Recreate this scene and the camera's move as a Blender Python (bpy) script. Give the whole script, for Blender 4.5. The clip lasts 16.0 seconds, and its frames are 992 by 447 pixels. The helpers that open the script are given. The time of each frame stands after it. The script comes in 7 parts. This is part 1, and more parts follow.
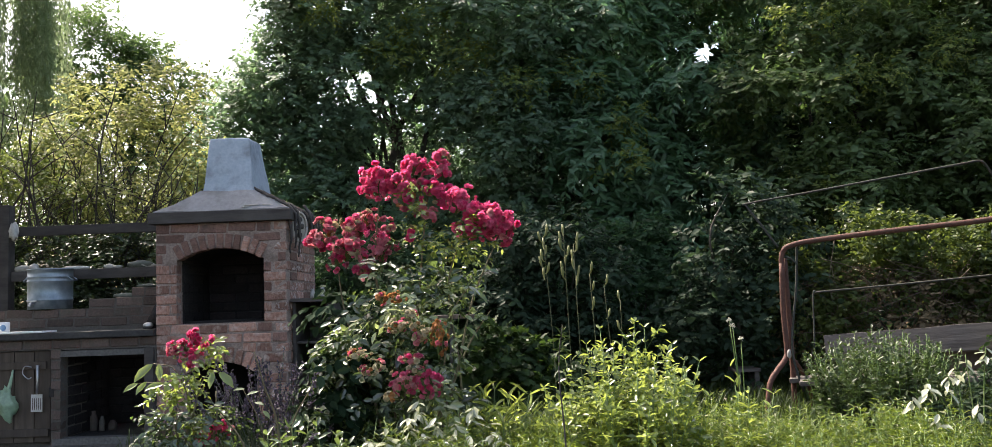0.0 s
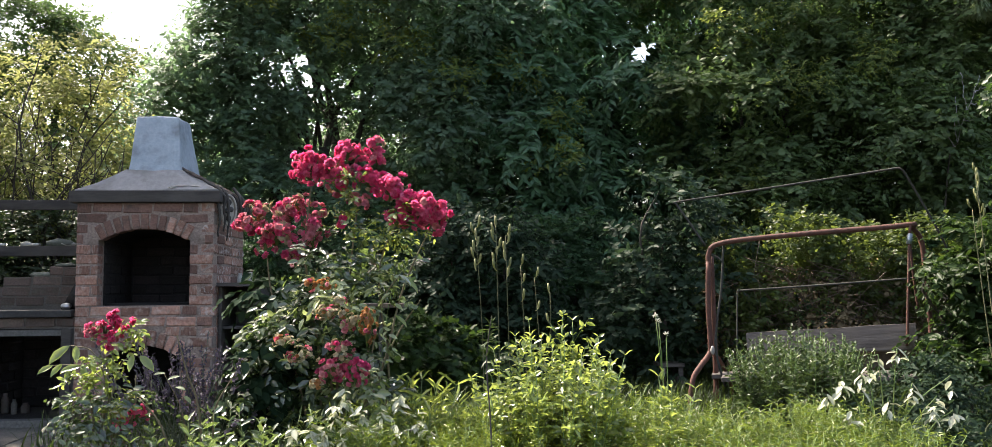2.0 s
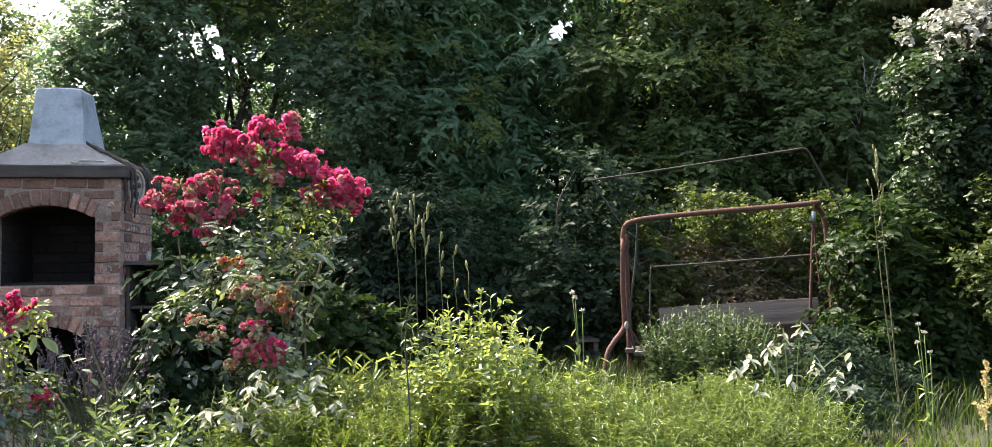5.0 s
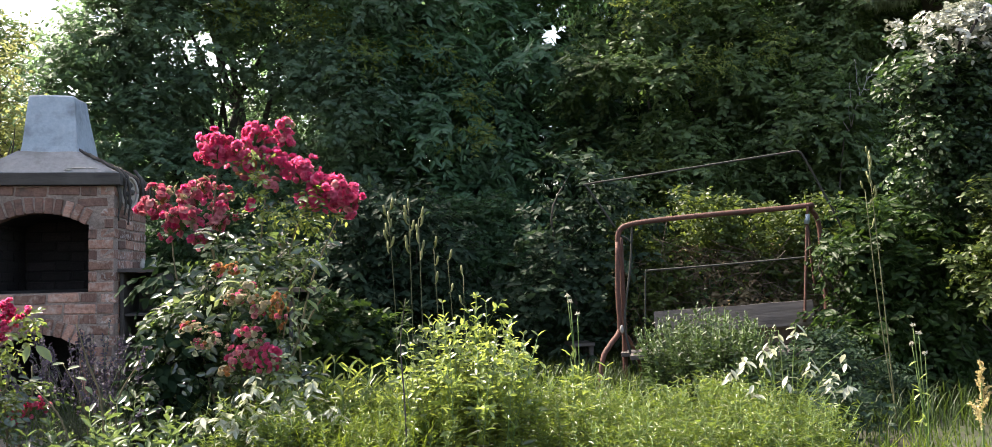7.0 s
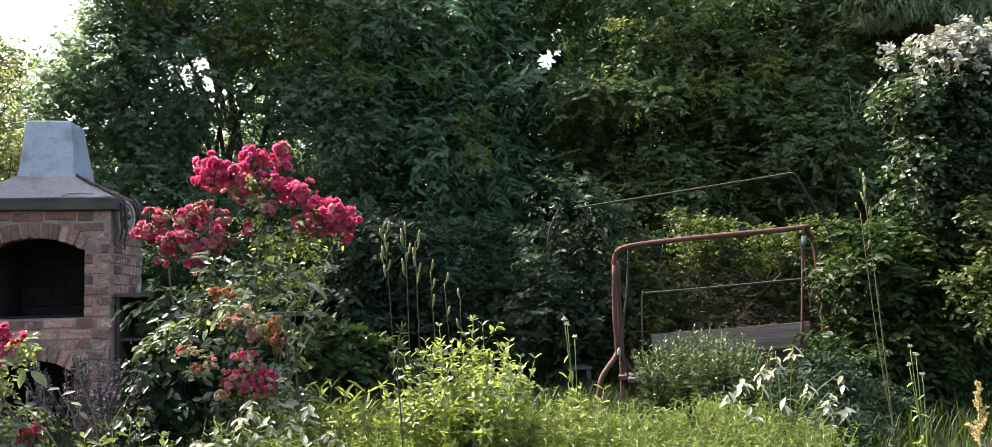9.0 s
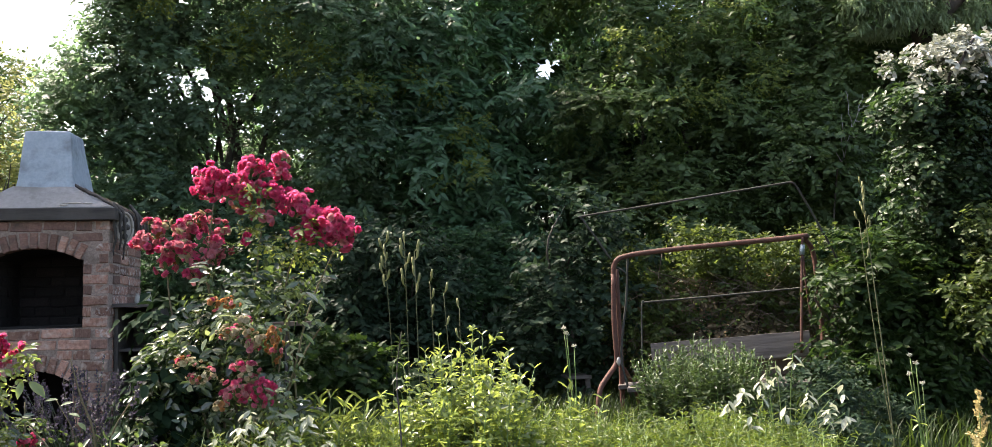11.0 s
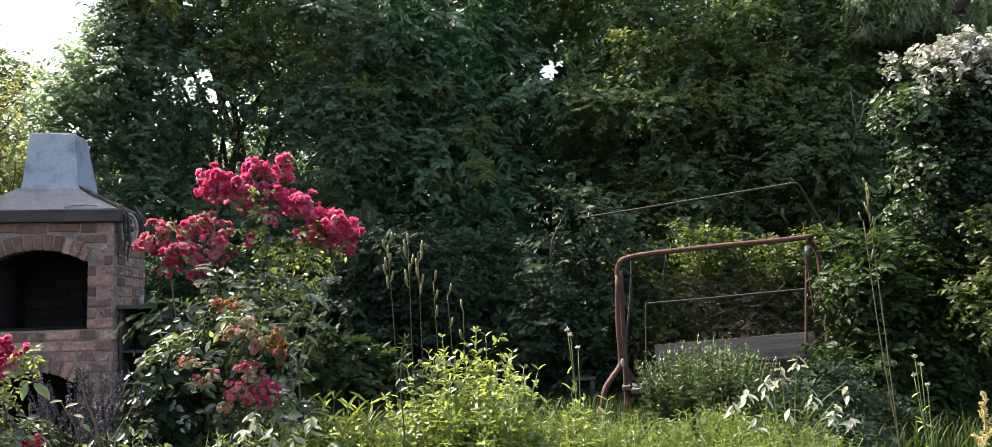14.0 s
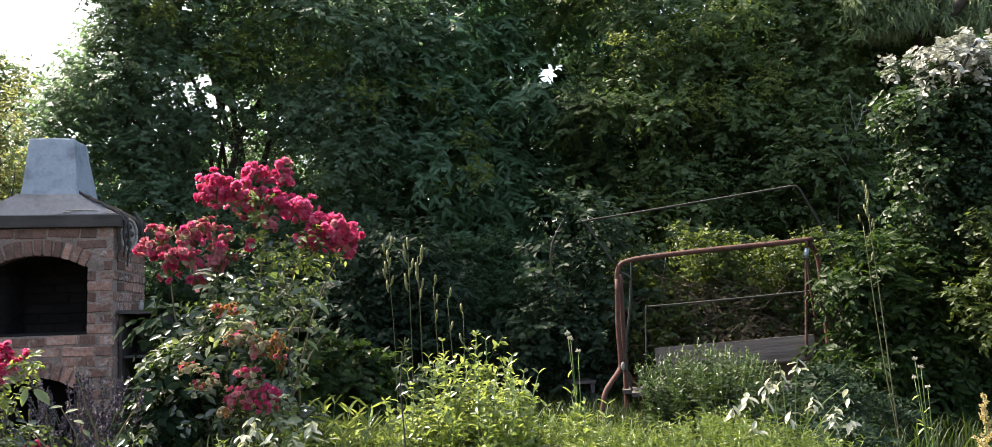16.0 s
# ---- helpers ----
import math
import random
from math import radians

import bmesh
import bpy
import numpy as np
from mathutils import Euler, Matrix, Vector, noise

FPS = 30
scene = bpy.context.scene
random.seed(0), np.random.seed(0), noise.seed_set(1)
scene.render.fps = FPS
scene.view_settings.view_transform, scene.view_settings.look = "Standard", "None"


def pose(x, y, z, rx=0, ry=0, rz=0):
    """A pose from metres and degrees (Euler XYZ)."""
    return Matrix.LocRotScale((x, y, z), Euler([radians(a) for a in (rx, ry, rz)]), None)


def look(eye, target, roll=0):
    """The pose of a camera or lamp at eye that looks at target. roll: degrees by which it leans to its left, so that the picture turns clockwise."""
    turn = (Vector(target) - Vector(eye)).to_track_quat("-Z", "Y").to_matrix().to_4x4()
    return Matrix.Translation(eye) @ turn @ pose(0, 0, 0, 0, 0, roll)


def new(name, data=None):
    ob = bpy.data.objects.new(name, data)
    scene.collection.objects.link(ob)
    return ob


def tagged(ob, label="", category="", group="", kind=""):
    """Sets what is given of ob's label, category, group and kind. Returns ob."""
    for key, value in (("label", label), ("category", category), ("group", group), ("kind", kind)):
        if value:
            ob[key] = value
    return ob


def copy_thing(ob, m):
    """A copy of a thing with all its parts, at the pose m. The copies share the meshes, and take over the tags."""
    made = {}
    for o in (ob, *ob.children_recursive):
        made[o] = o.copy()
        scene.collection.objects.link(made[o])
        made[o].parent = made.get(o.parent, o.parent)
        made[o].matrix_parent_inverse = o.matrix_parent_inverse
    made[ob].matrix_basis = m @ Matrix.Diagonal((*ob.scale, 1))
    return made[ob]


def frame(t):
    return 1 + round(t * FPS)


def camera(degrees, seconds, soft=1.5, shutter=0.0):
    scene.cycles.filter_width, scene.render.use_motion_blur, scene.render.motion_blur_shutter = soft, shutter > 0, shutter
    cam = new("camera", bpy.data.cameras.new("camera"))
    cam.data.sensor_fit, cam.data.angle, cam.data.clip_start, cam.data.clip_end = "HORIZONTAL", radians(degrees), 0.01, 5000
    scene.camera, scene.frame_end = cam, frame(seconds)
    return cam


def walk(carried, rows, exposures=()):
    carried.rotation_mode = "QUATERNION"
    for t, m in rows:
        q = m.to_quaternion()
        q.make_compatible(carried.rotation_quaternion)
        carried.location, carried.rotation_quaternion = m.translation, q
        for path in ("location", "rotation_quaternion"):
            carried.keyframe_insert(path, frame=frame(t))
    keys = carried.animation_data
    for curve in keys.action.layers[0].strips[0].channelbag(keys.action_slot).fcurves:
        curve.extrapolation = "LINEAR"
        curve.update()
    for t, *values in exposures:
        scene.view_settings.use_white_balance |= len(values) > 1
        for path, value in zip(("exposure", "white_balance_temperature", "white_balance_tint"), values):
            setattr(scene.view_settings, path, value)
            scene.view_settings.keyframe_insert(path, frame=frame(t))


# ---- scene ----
cam = camera(58.5, 16.0, soft=0.2)
PATH = [
    (0, (0.059, 0.032, 1.018), (0.032, 2.0252, 1.1842), -2.02),
    (0.5, (0.057, 0.024, 1.024), (0.0373, 2.0169, 1.1968), -1.77),
    (1, (0.062, 0.031, 1.014), (0.0554, 2.0245, 1.1782), -1.40),
    (1.5, (0.066, 0.03, 1.018), (0.0942, 2.0236, 1.1728), -0.75),
    (2, (0.065, 0.032, 1.012), (0.1861, 2.0228, 1.1559), -0.46),
    (2.5, (0.065, 0.022, 1.014), (0.2595, 2.0084, 1.1423), -0.14),
    (3, (0.065, 0.028, 1.014), (0.3129, 2.0098, 1.1185), -0.12),
    (3.5, (0.058, 0.037, 1.016), (0.3365, 2.0153, 1.1054), -0.25),
    (4, (0.058, 0.032, 1.02), (0.3531, 2.0086, 1.109), -0.38),
    (6.5, (0.056, 0.03, 1.016), (0.3726, 2.0029, 1.1078), -0.94),
    (7, (0.057, 0.032, 1.014), (0.3763, 2.0036, 1.1148), -1.10),
    (7.5, (0.054, 0.031, 1.011), (0.3765, 2.0016, 1.1218), -1.12),
    (8, (0.052, 0.028, 1.015), (0.3769, 1.9979, 1.1359), -1.21),
    (8.5, (0.053, 0.032, 1.012), (0.3783, 2.0012, 1.1411), -1.31),
    (9, (0.056, 0.025, 1.009), (0.3836, 1.9922, 1.1631), -1.37),
    (11.5, (0.054, 0.027, 1.01), (0.3846, 1.9919, 1.1852), -1.47),
    (12, (0.052, 0.033, 1.007), (0.3793, 1.9985, 1.181), -1.35),
    (12.5, (0.049, 0.025, 1.01), (0.3759, 1.9901, 1.1894), -1.37),
    (13, (0.051, 0.029, 1.012), (0.3767, 1.9943, 1.188), -1.40),
    (13.5, (0.056, 0.029, 1.014), (0.3789, 1.9951, 1.1888), -1.49),
    (14, (0.057, 0.027, 1.011), (0.3784, 1.9935, 1.1888), -1.51),
    (14.5, (0.052, 0.029, 1.006), (0.3753, 1.9941, 1.188), -1.57),
    (15, (0.055, 0.025, 1.009), (0.3781, 1.9907, 1.1891), -1.66),
    (15.5, (0.055, 0.025, 1.012), (0.3771, 1.9898, 1.1979), -1.64),
    (16, (0.057, 0.026, 1.012), (0.3792, 1.9912, 1.198), -1.72),
]
walk(cam, [(t, look(eye, target, roll)) for t, eye, target, roll in PATH],
     exposures=[(0, 1.66, 7000, 13), (2, 1.80, 7000, 13), (3.5, 2.03, 7000, 13), (8, 1.95, 7000, 13), (12.5, 1.82, 7000, 13), (16, 1.76, 7000, 13)])

# ---- daylight: high sun ahead and to the left, hazy bright sky ----
SUN = Vector((-0.46, 0.40, 0.79)).normalized()
world = bpy.data.worlds.new("sky")
scene.world = world
world.use_nodes = True
wn = world.node_tree.nodes
sky = wn.new("ShaderNodeTexSky")
sky.sky_type = "NISHITA"
sky.sun_disc = False
sky.sun_elevation = math.asin(SUN.z)
sky.sun_rotation = math.atan2(SUN.x, SUN.y)
sky.dust_density, sky.air_density, sky.ozone_density = 4.5, 1.0, 0.7
wn["Background"].inputs["Strength"].default_value = 0.15
world.node_tree.links.new(sky.outputs[0], wn["Background"].inputs["Color"])
sun_data = bpy.data.lights.new("sun", "SUN")
sun_data.energy, sun_data.angle, sun_data.color = 3.9, radians(0.6), (1.0, 0.95, 0.86)
sun = new("sun", sun_data)
sun.matrix_world = look(SUN * 30, (0, 0, 0))


# ---- materials ----
def nodes_of(name):
    m = bpy.data.materials.new(name)
    m.use_nodes = True
    nt = m.node_tree
    return m, nt, nt.nodes["Principled BSDF"]


def mix_colour(nt, fac, a, b, kind="MIX"):
    n = nt.nodes.new("ShaderNodeMix")
    n.data_type, n.blend_type = "RGBA", kind
    for sock, v in ((n.inputs[0], fac), (n.inputs[6], a), (n.inputs[7], b)):
        if isinstance(v, (tuple, list)):
            sock.default_value = (*v[:3], 1)
        elif isinstance(v, (int, float)):
            sock.default_value = v
        else:
            nt.links.new(v, sock)
    return n.outputs[2]


def noise_of(nt, scale, detail=4.0, coord=None, rough=0.55, stretch=None):
    n = nt.nodes.new("ShaderNodeTexNoise")
    n.inputs["Scale"].default_value, n.inputs["Detail"].default_value = scale, detail
    n.inputs["Roughness"].default_value = rough
    if coord is not None:
        if stretch:
            mp = nt.nodes.new("ShaderNodeMapping")
            mp.inputs["Scale"].default_value = stretch
            nt.links.new(coord, mp.inputs[0])
            coord = mp.outputs[0]
        nt.links.new(coord, n.inputs["Vector"])
    return n.outputs[0]


def ramp(nt, src, lo, hi):
    n = nt.nodes.new("ShaderNodeMapRange")
    n.inputs[1].default_value, n.inputs[2].default_value = lo, hi
    nt.links.new(src, n.inputs[0])
    return n.outputs[0]


def surface(name, c1, c2, stain, rough=0.8, metal=0.0, fine=60.0, broad=5.0, bump=0.3, stretch=None, vary=0.0, stain_amount=0.6, spec=0.4):
    """Two colours mixed by a fine grain, and stains of a third by a broad one."""
    m, nt, b = nodes_of(name)
    tc = nt.nodes.new("ShaderNodeTexCoord").outputs["Object"]
    if vary:
        info = nt.nodes.new("ShaderNodeObjectInfo")
        add = nt.nodes.new("ShaderNodeVectorMath")
        mul = nt.nodes.new("ShaderNodeVectorMath")
        mul.operation = "SCALE"
        comb = nt.nodes.new("ShaderNodeCombineXYZ")
        for i in range(3):
            nt.links.new(info.outputs["Random"], comb.inputs[i])
        nt.links.new(comb.outputs[0], mul.inputs[0])
        mul.inputs["Scale"].default_value = 37.0
        nt.links.new(tc, add.inputs[0])
        nt.links.new(mul.outputs[0], add.inputs[1])
        tc = add.outputs[0]
    g = noise_of(nt, fine, 5, tc, 0.65, stretch)
    w = noise_of(nt, broad, 4, tc, 0.6)
    col = mix_colour(nt, ramp(nt, g, 0.3, 0.7), c1, c2)
    if vary:
        hsv = nt.nodes.new("ShaderNodeHueSaturation")
        nt.links.new(col, hsv.inputs["Color"])
        mr = nt.nodes.new("ShaderNodeMapRange")
        mr.inputs[3].default_value, mr.inputs[4].default_value = 1 - vary, 1 + vary
        nt.links.new(info.outputs["Random"], mr.inputs[0])
        nt.links.new(mr.outputs[0], hsv.inputs["Value"])
        col = hsv.outputs[0]
    sm = nt.nodes.new("ShaderNodeMath")
    sm.operation = "MULTIPLY"
    sm.inputs[1].default_value = stain_amount
    nt.links.new(ramp(nt, w, 0.5, 0.72), sm.inputs[0])
    col = mix_colour(nt, sm.outputs[0], col, stain)
    nt.links.new(col, b.inputs["Base Color"])
    b.inputs["Roughness"].default_value, b.inputs["Metallic"].default_value = rough, metal
    b.inputs["Specular IOR Level"].default_value = spec
    bp = nt.nodes.new("ShaderNodeBump")
    bp.inputs["Strength"].default_value, bp.inputs["Distance"].default_value = bump, 0.01
    nt.links.new(g, bp.inputs["Height"])
    nt.links.new(bp.outputs[0], b.inputs["Normal"])
    return m


def leaf_stuff(name, dark, light, through_colour, trans=0.35, rough=0.5, per_object=False, spec=0.35, patch=1.2):
    """A leaf or petal: colour by the piece, paler patches over the plant, light shining through."""
    m, nt, b = nodes_of(name)
    if per_object:
        rnd = nt.nodes.new("ShaderNodeObjectInfo").outputs["Random"]
    else:
        rnd = nt.nodes.new("ShaderNodeNewGeometry").outputs["Random Per Island"]
    tc = nt.nodes.new("ShaderNodeTexCoord").outputs["Object"]
    col = mix_colour(nt, rnd, dark, light)
    blotch = ramp(nt, noise_of(nt, patch, 3, tc), 0.35, 0.7)
    col2 = mix_colour(nt, 1.0, col, (0.62, 0.66, 0.62), "MULTIPLY")
    col = mix_colour(nt, blotch, col2, col)
    fine = ramp(nt, noise_of(nt, 90, 3, tc), 0.3, 0.8)
    col = mix_colour(nt, fine, mix_colour(nt, 1.0, col, (0.8, 0.8, 0.75), "MULTIPLY"), col)
    nt.links.new(col, b.inputs["Base Color"])
    b.inputs["Roughness"].default_value = rough
    b.inputs["Specular IOR Level"].default_value = spec
    tr = nt.nodes.new("ShaderNodeBsdfTranslucent")
    nt.links.new(mix_colour(nt, 0.5, col, through_colour), tr.inputs["Color"])
    mx = nt.nodes.new("ShaderNodeMixShader")
    mx.inputs[0].default_value = trans
    nt.links.new(b.outputs[0], mx.inputs[1])
    nt.links.new(tr.outputs[0], mx.inputs[2])
    nt.links.new(mx.outputs[0], nt.nodes["Material Output"].inputs["Surface"])
    return m


BRICK = surface("brick", (0.205, 0.108, 0.081), (0.430, 0.240, 0.178), (0.520, 0.425, 0.360), 0.92, fine=38, broad=17, bump=1.0, vary=0.42, stain_amount=0.75)
LIMED_BRICK = surface("lime_streaked_brick", (0.175, 0.094, 0.072), (0.430, 0.250, 0.188), (0.640, 0.590, 0.540), 0.93, fine=34, broad=26, bump=1.2, vary=0.45, stain_amount=0.9)
SMOKED_BRICK = surface("smoke_stained_brick", (0.155, 0.086, 0.067), (0.275, 0.158, 0.124), (0.100, 0.074, 0.062), 0.92, fine=55, broad=9, bump=0.9, vary=0.32, stain_amount=0.85)
# darker brick and mortar for the kitchen base and its back wall
DARK_BRICK = surface("dark_brick", (0.075, 0.055, 0.046), (0.135, 0.095, 0.078), (0.085, 0.085, 0.066), 0.93, fine=70, broad=9, bump=0.8, vary=0.45, stain_amount=0.8)
DARK_MORTAR = surface("dark_mortar", (0.083, 0.073, 0.062), (0.143, 0.127, 0.110), (0.055, 0.055, 0.042), 0.95, fine=80, broad=5, bump=0.6)
MORTAR = surface("mortar", (0.205, 0.152, 0.126), (0.410, 0.320, 0.270), (0.105, 0.076, 0.063), 0.95, fine=60, broad=7, bump=0.9, stain_amount=0.8)
# black of the fire chamber's soot; in other recesses it paints their shade
SOOT_SHADE = surface("soot_shade_mortar", (0.010, 0.009, 0.009), (0.020, 0.018, 0.017), (0.030, 0.027, 0.024), 0.95, fine=60, broad=6, bump=0.5)
SOOT_SHADE_BRICK = surface("soot_shade_brick", (0.012, 0.010, 0.010), (0.030, 0.024, 0.022), (0.008, 0.007, 0.007), 0.92, fine=70, broad=7, bump=0.5, vary=0.4)
RENDER = surface("painted_cement", (0.286, 0.347, 0.402), (0.380, 0.440, 0.495), (0.187, 0.215, 0.237), 0.62, fine=26, broad=7, bump=0.25, stain_amount=0.9)
CEMENT = surface("bare_cement", (0.187, 0.191, 0.195), (0.257, 0.261, 0.265), (0.125, 0.125, 0.121), 0.75, fine=30, broad=6, bump=0.3, stain_amount=0.8)
DARK_WOOD = surface("dark_weathered_wood", (0.035, 0.030, 0.028), (0.075, 0.066, 0.058), (0.11, 0.10, 0.09), 0.8, fine=22, broad=4, bump=0.35, stretch=(0.15, 1, 1), vary=0.2)
GREY_WOOD = surface("grey_weathered_wood", (0.062, 0.052, 0.046), (0.140, 0.122, 0.108), (0.035, 0.029, 0.025), 0.85, fine=30, broad=5, bump=0.6, stretch=(0.08, 1, 1), vary=0.12)
DOOR_WOOD = surface("brown_board", (0.052, 0.038, 0.028), (0.108, 0.083, 0.062), (0.05, 0.04, 0.035), 0.85, fine=24, broad=4, bump=0.4, stretch=(1, 1, 0.1), vary=0.25)
SLAB = surface("dark_stone_slab", (0.022, 0.021, 0.021), (0.044, 0.042, 0.041), (0.085, 0.08, 0.076), 0.7, fine=40, broad=5, bump=0.2)
# concrete toned down: part of the kitchen's shade sits in this colour
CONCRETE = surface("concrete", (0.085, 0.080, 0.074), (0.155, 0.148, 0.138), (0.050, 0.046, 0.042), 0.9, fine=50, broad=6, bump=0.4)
ZINC = surface("galvanised_zinc", (0.20, 0.25, 0.28), (0.30, 0.355, 0.385), (0.13, 0.165, 0.185), 0.42, metal=0.6, fine=18, broad=7, bump=0.05, stain_amount=0.8)
RUST = surface("rusty_tube", (0.062, 0.028, 0.021), (0.125, 0.056, 0.041), (0.040, 0.028, 0.024), 0.72, metal=0.2, fine=60, broad=14, bump=0.3)
GREEN_WIRE = surface("weathered_tube", (0.025, 0.027, 0.022), (0.048, 0.050, 0.043), (0.040, 0.025, 0.019), 0.85, fine=50, broad=9, bump=0.2)
STALK = surface("dry_stalk", (0.065, 0.075, 0.032), (0.115, 0.115, 0.055), (0.05, 0.06, 0.025), 0.75, fine=40, broad=6, bump=0.1)
WHITE = surface("white_ceramic", (0.74, 0.74, 0.72), (0.82, 0.82, 0.80), (0.62, 0.62, 0.60), 0.35, fine=30, broad=6, bump=0.03)
PAPER = surface("white_board", (0.70, 0.70, 0.70), (0.80, 0.80, 0.80), (0.55, 0.55, 0.54), 0.6, fine=30, broad=6, bump=0.05)
STEEL = surface("worn_steel", (0.45, 0.46, 0.48), (0.58, 0.59, 0.60), (0.30, 0.30, 0.31), 0.38, metal=0.9, fine=50, broad=8, bump=0.05)
IRON = surface("black_iron", (0.015, 0.015, 0.016), (0.04, 0.038, 0.036), (0.09, 0.06, 0.05), 0.6, metal=0.5, fine=60, broad=10, bump=0.2)
PEBBLE = surface("pebble", (0.075, 0.085, 0.07), (0.135, 0.145, 0.12), (0.05, 0.06, 0.04), 0.85, fine=40, broad=9, bump=0.3, vary=0.3)
SHELL = surface("pale_shell", (0.34, 0.325, 0.29), (0.46, 0.445, 0.40), (0.22, 0.21, 0.18), 0.7, fine=50, broad=12, bump=0.3, vary=0.2)
ORNAMENT = surface("carved_pale_wood", (0.30, 0.27, 0.23), (0.44, 0.40, 0.35), (0.18, 0.155, 0.13), 0.8, fine=40, broad=10, bump=0.4)
BARK = surface("bark", (0.034, 0.028, 0.023), (0.075, 0.063, 0.052), (0.06, 0.066, 0.045), 0.92, fine=26, broad=5, bump=0.7, stretch=(1, 1, 0.25))
TWIG = surface("dry_twig", (0.085, 0.062, 0.044), (0.165, 0.128, 0.095), (0.06, 0.045, 0.033), 0.9, fine=40, broad=9, bump=0.3)
PALE_TWIG = surface("dead_pale_twig", (0.24, 0.225, 0.21), (0.36, 0.345, 0.32), (0.10, 0.095, 0.085), 0.9, fine=40, broad=9, bump=0.3)
SOIL = surface("garden_soil", (0.022, 0.020, 0.013), (0.048, 0.042, 0.027), (0.022, 0.042, 0.014), 0.95, fine=18, broad=0.9, bump=0.8)
# paving colour lowered too, in place of shade by the kitchen
PAVING = surface("grey_paving", (0.060, 0.057, 0.050), (0.115, 0.110, 0.098), (0.038, 0.038, 0.028), 0.9, fine=40, broad=4, bump=0.4, vary=0.15)
GREEN_STEM = surface("green_stem", (0.07, 0.13, 0.03), (0.13, 0.20, 0.06), (0.11, 0.10, 0.05), 0.65, fine=40, broad=6, bump=0.1)
BROWN_STEM = surface("brown_cane", (0.10, 0.075, 0.04), (0.16, 0.13, 0.07), (0.09, 0.12, 0.04), 0.7, fine=40, broad=6, bump=0.2)
GREEN_BAG = leaf_stuff("green_plastic", (0.360, 0.576, 0.360), (0.744, 0.888, 0.720), (0.720, 0.960, 0.660), 0.4, 0.25, patch=22, spec=0.6)

LEAF_DARK = leaf_stuff("dark_tree_leaf", (0.082, 0.140, 0.096), (0.205, 0.300, 0.200), (0.36, 0.58, 0.24), 0.45, 0.5, spec=0.34)
LEAF_WALNUT = leaf_stuff("broad_tree_leaf", (0.060, 0.135, 0.072), (0.145, 0.265, 0.142), (0.28, 0.58, 0.19), 0.36, 0.40, spec=0.45)
LEAF_BUSH = leaf_stuff("bush_leaf", (0.019, 0.044, 0.013), (0.046, 0.083, 0.025), (0.114, 0.205, 0.030), 0.32, 0.45, spec=0.15)
LEAF_CLIMB = leaf_stuff("climber_leaf", (0.022, 0.050, 0.020), (0.050, 0.092, 0.036), (0.110, 0.205, 0.040), 0.24, 0.42, spec=0.3)
LEAF_OLIVE = leaf_stuff("olive_tree_leaf", (0.055, 0.094, 0.036), (0.136, 0.200, 0.080), (0.26, 0.43, 0.10), 0.42, 0.5, spec=0.30)
LEAF_DEEP = leaf_stuff("deep_shade_leaf", (0.031, 0.070, 0.033), (0.060, 0.123, 0.057), (0.108, 0.229, 0.063), 0.4, 0.55, spec=0.2)
LEAF_YELLOW = leaf_stuff("yellow_green_leaf", (0.085, 0.125, 0.045), (0.340, 0.360, 0.135), (0.640, 0.670, 0.230), 0.5, 0.45)
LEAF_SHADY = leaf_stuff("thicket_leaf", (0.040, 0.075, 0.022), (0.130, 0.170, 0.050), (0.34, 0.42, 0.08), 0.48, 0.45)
LEAF_WILLOW = leaf_stuff("willow_leaf", (0.15, 0.215, 0.11), (0.29, 0.37, 0.22), (0.50, 0.62, 0.32), 0.5, 0.45)
LEAF_GREY = leaf_stuff("grey_green_leaf", (0.022, 0.044, 0.027), (0.050, 0.082, 0.051), (0.070, 0.125, 0.045), 0.28, 0.5, spec=0.1)
# climber leaf whitened in colour to show full sun
LEAF_SUN_WHITE = leaf_stuff("silvery_leaf", (0.26, 0.28, 0.23), (0.70, 0.67, 0.63), (0.50, 0.54, 0.40), 0.16, 0.3, spec=0.6)
LEAF_VINE = leaf_stuff("vine_leaf", (0.038, 0.068, 0.016), (0.105, 0.145, 0.038), (0.250, 0.320, 0.055), 0.42, 0.45)
LEAF_ROSE = leaf_stuff("rose_leaf", (0.012, 0.030, 0.014), (0.100, 0.145, 0.075), (0.270, 0.400, 0.075), 0.28, 0.26, spec=1.0, patch=6)
LEAF_PEONY = leaf_stuff("glossy_peony_leaf", (0.030, 0.062, 0.024), (0.190, 0.250, 0.135), (0.34, 0.48, 0.10), 0.30, 0.25, spec=1.1, patch=8)
# dark bluish leaf: shade left of the roses, put into the colour
LEAF_BROAD_SHADED = leaf_stuff("shaded_broad_leaf", (0.014, 0.032, 0.018), (0.036, 0.062, 0.036), (0.045, 0.085, 0.025), 0.12, 0.7, spec=0.03, patch=5)
LEAF_SHOOT = leaf_stuff("yellowish_shoot_leaf", (0.11, 0.16, 0.04), (0.22, 0.27, 0.07), (0.42, 0.52, 0.10), 0.5, 0.45)
LEAF_FRESH = leaf_stuff("fresh_herb_leaf", (0.026, 0.064, 0.010), (0.360, 0.460, 0.125), (0.600, 0.700, 0.140), 0.44, 0.26, spec=1.1, patch=7)
# rose leaf brightened in colour for the sunlit parts
LEAF_ROSE_LIT = leaf_stuff("young_rose_leaf", (0.044, 0.084, 0.032), (0.420, 0.480, 0.275), (0.52, 0.63, 0.20), 0.42, 0.26, spec=1.0, patch=7)
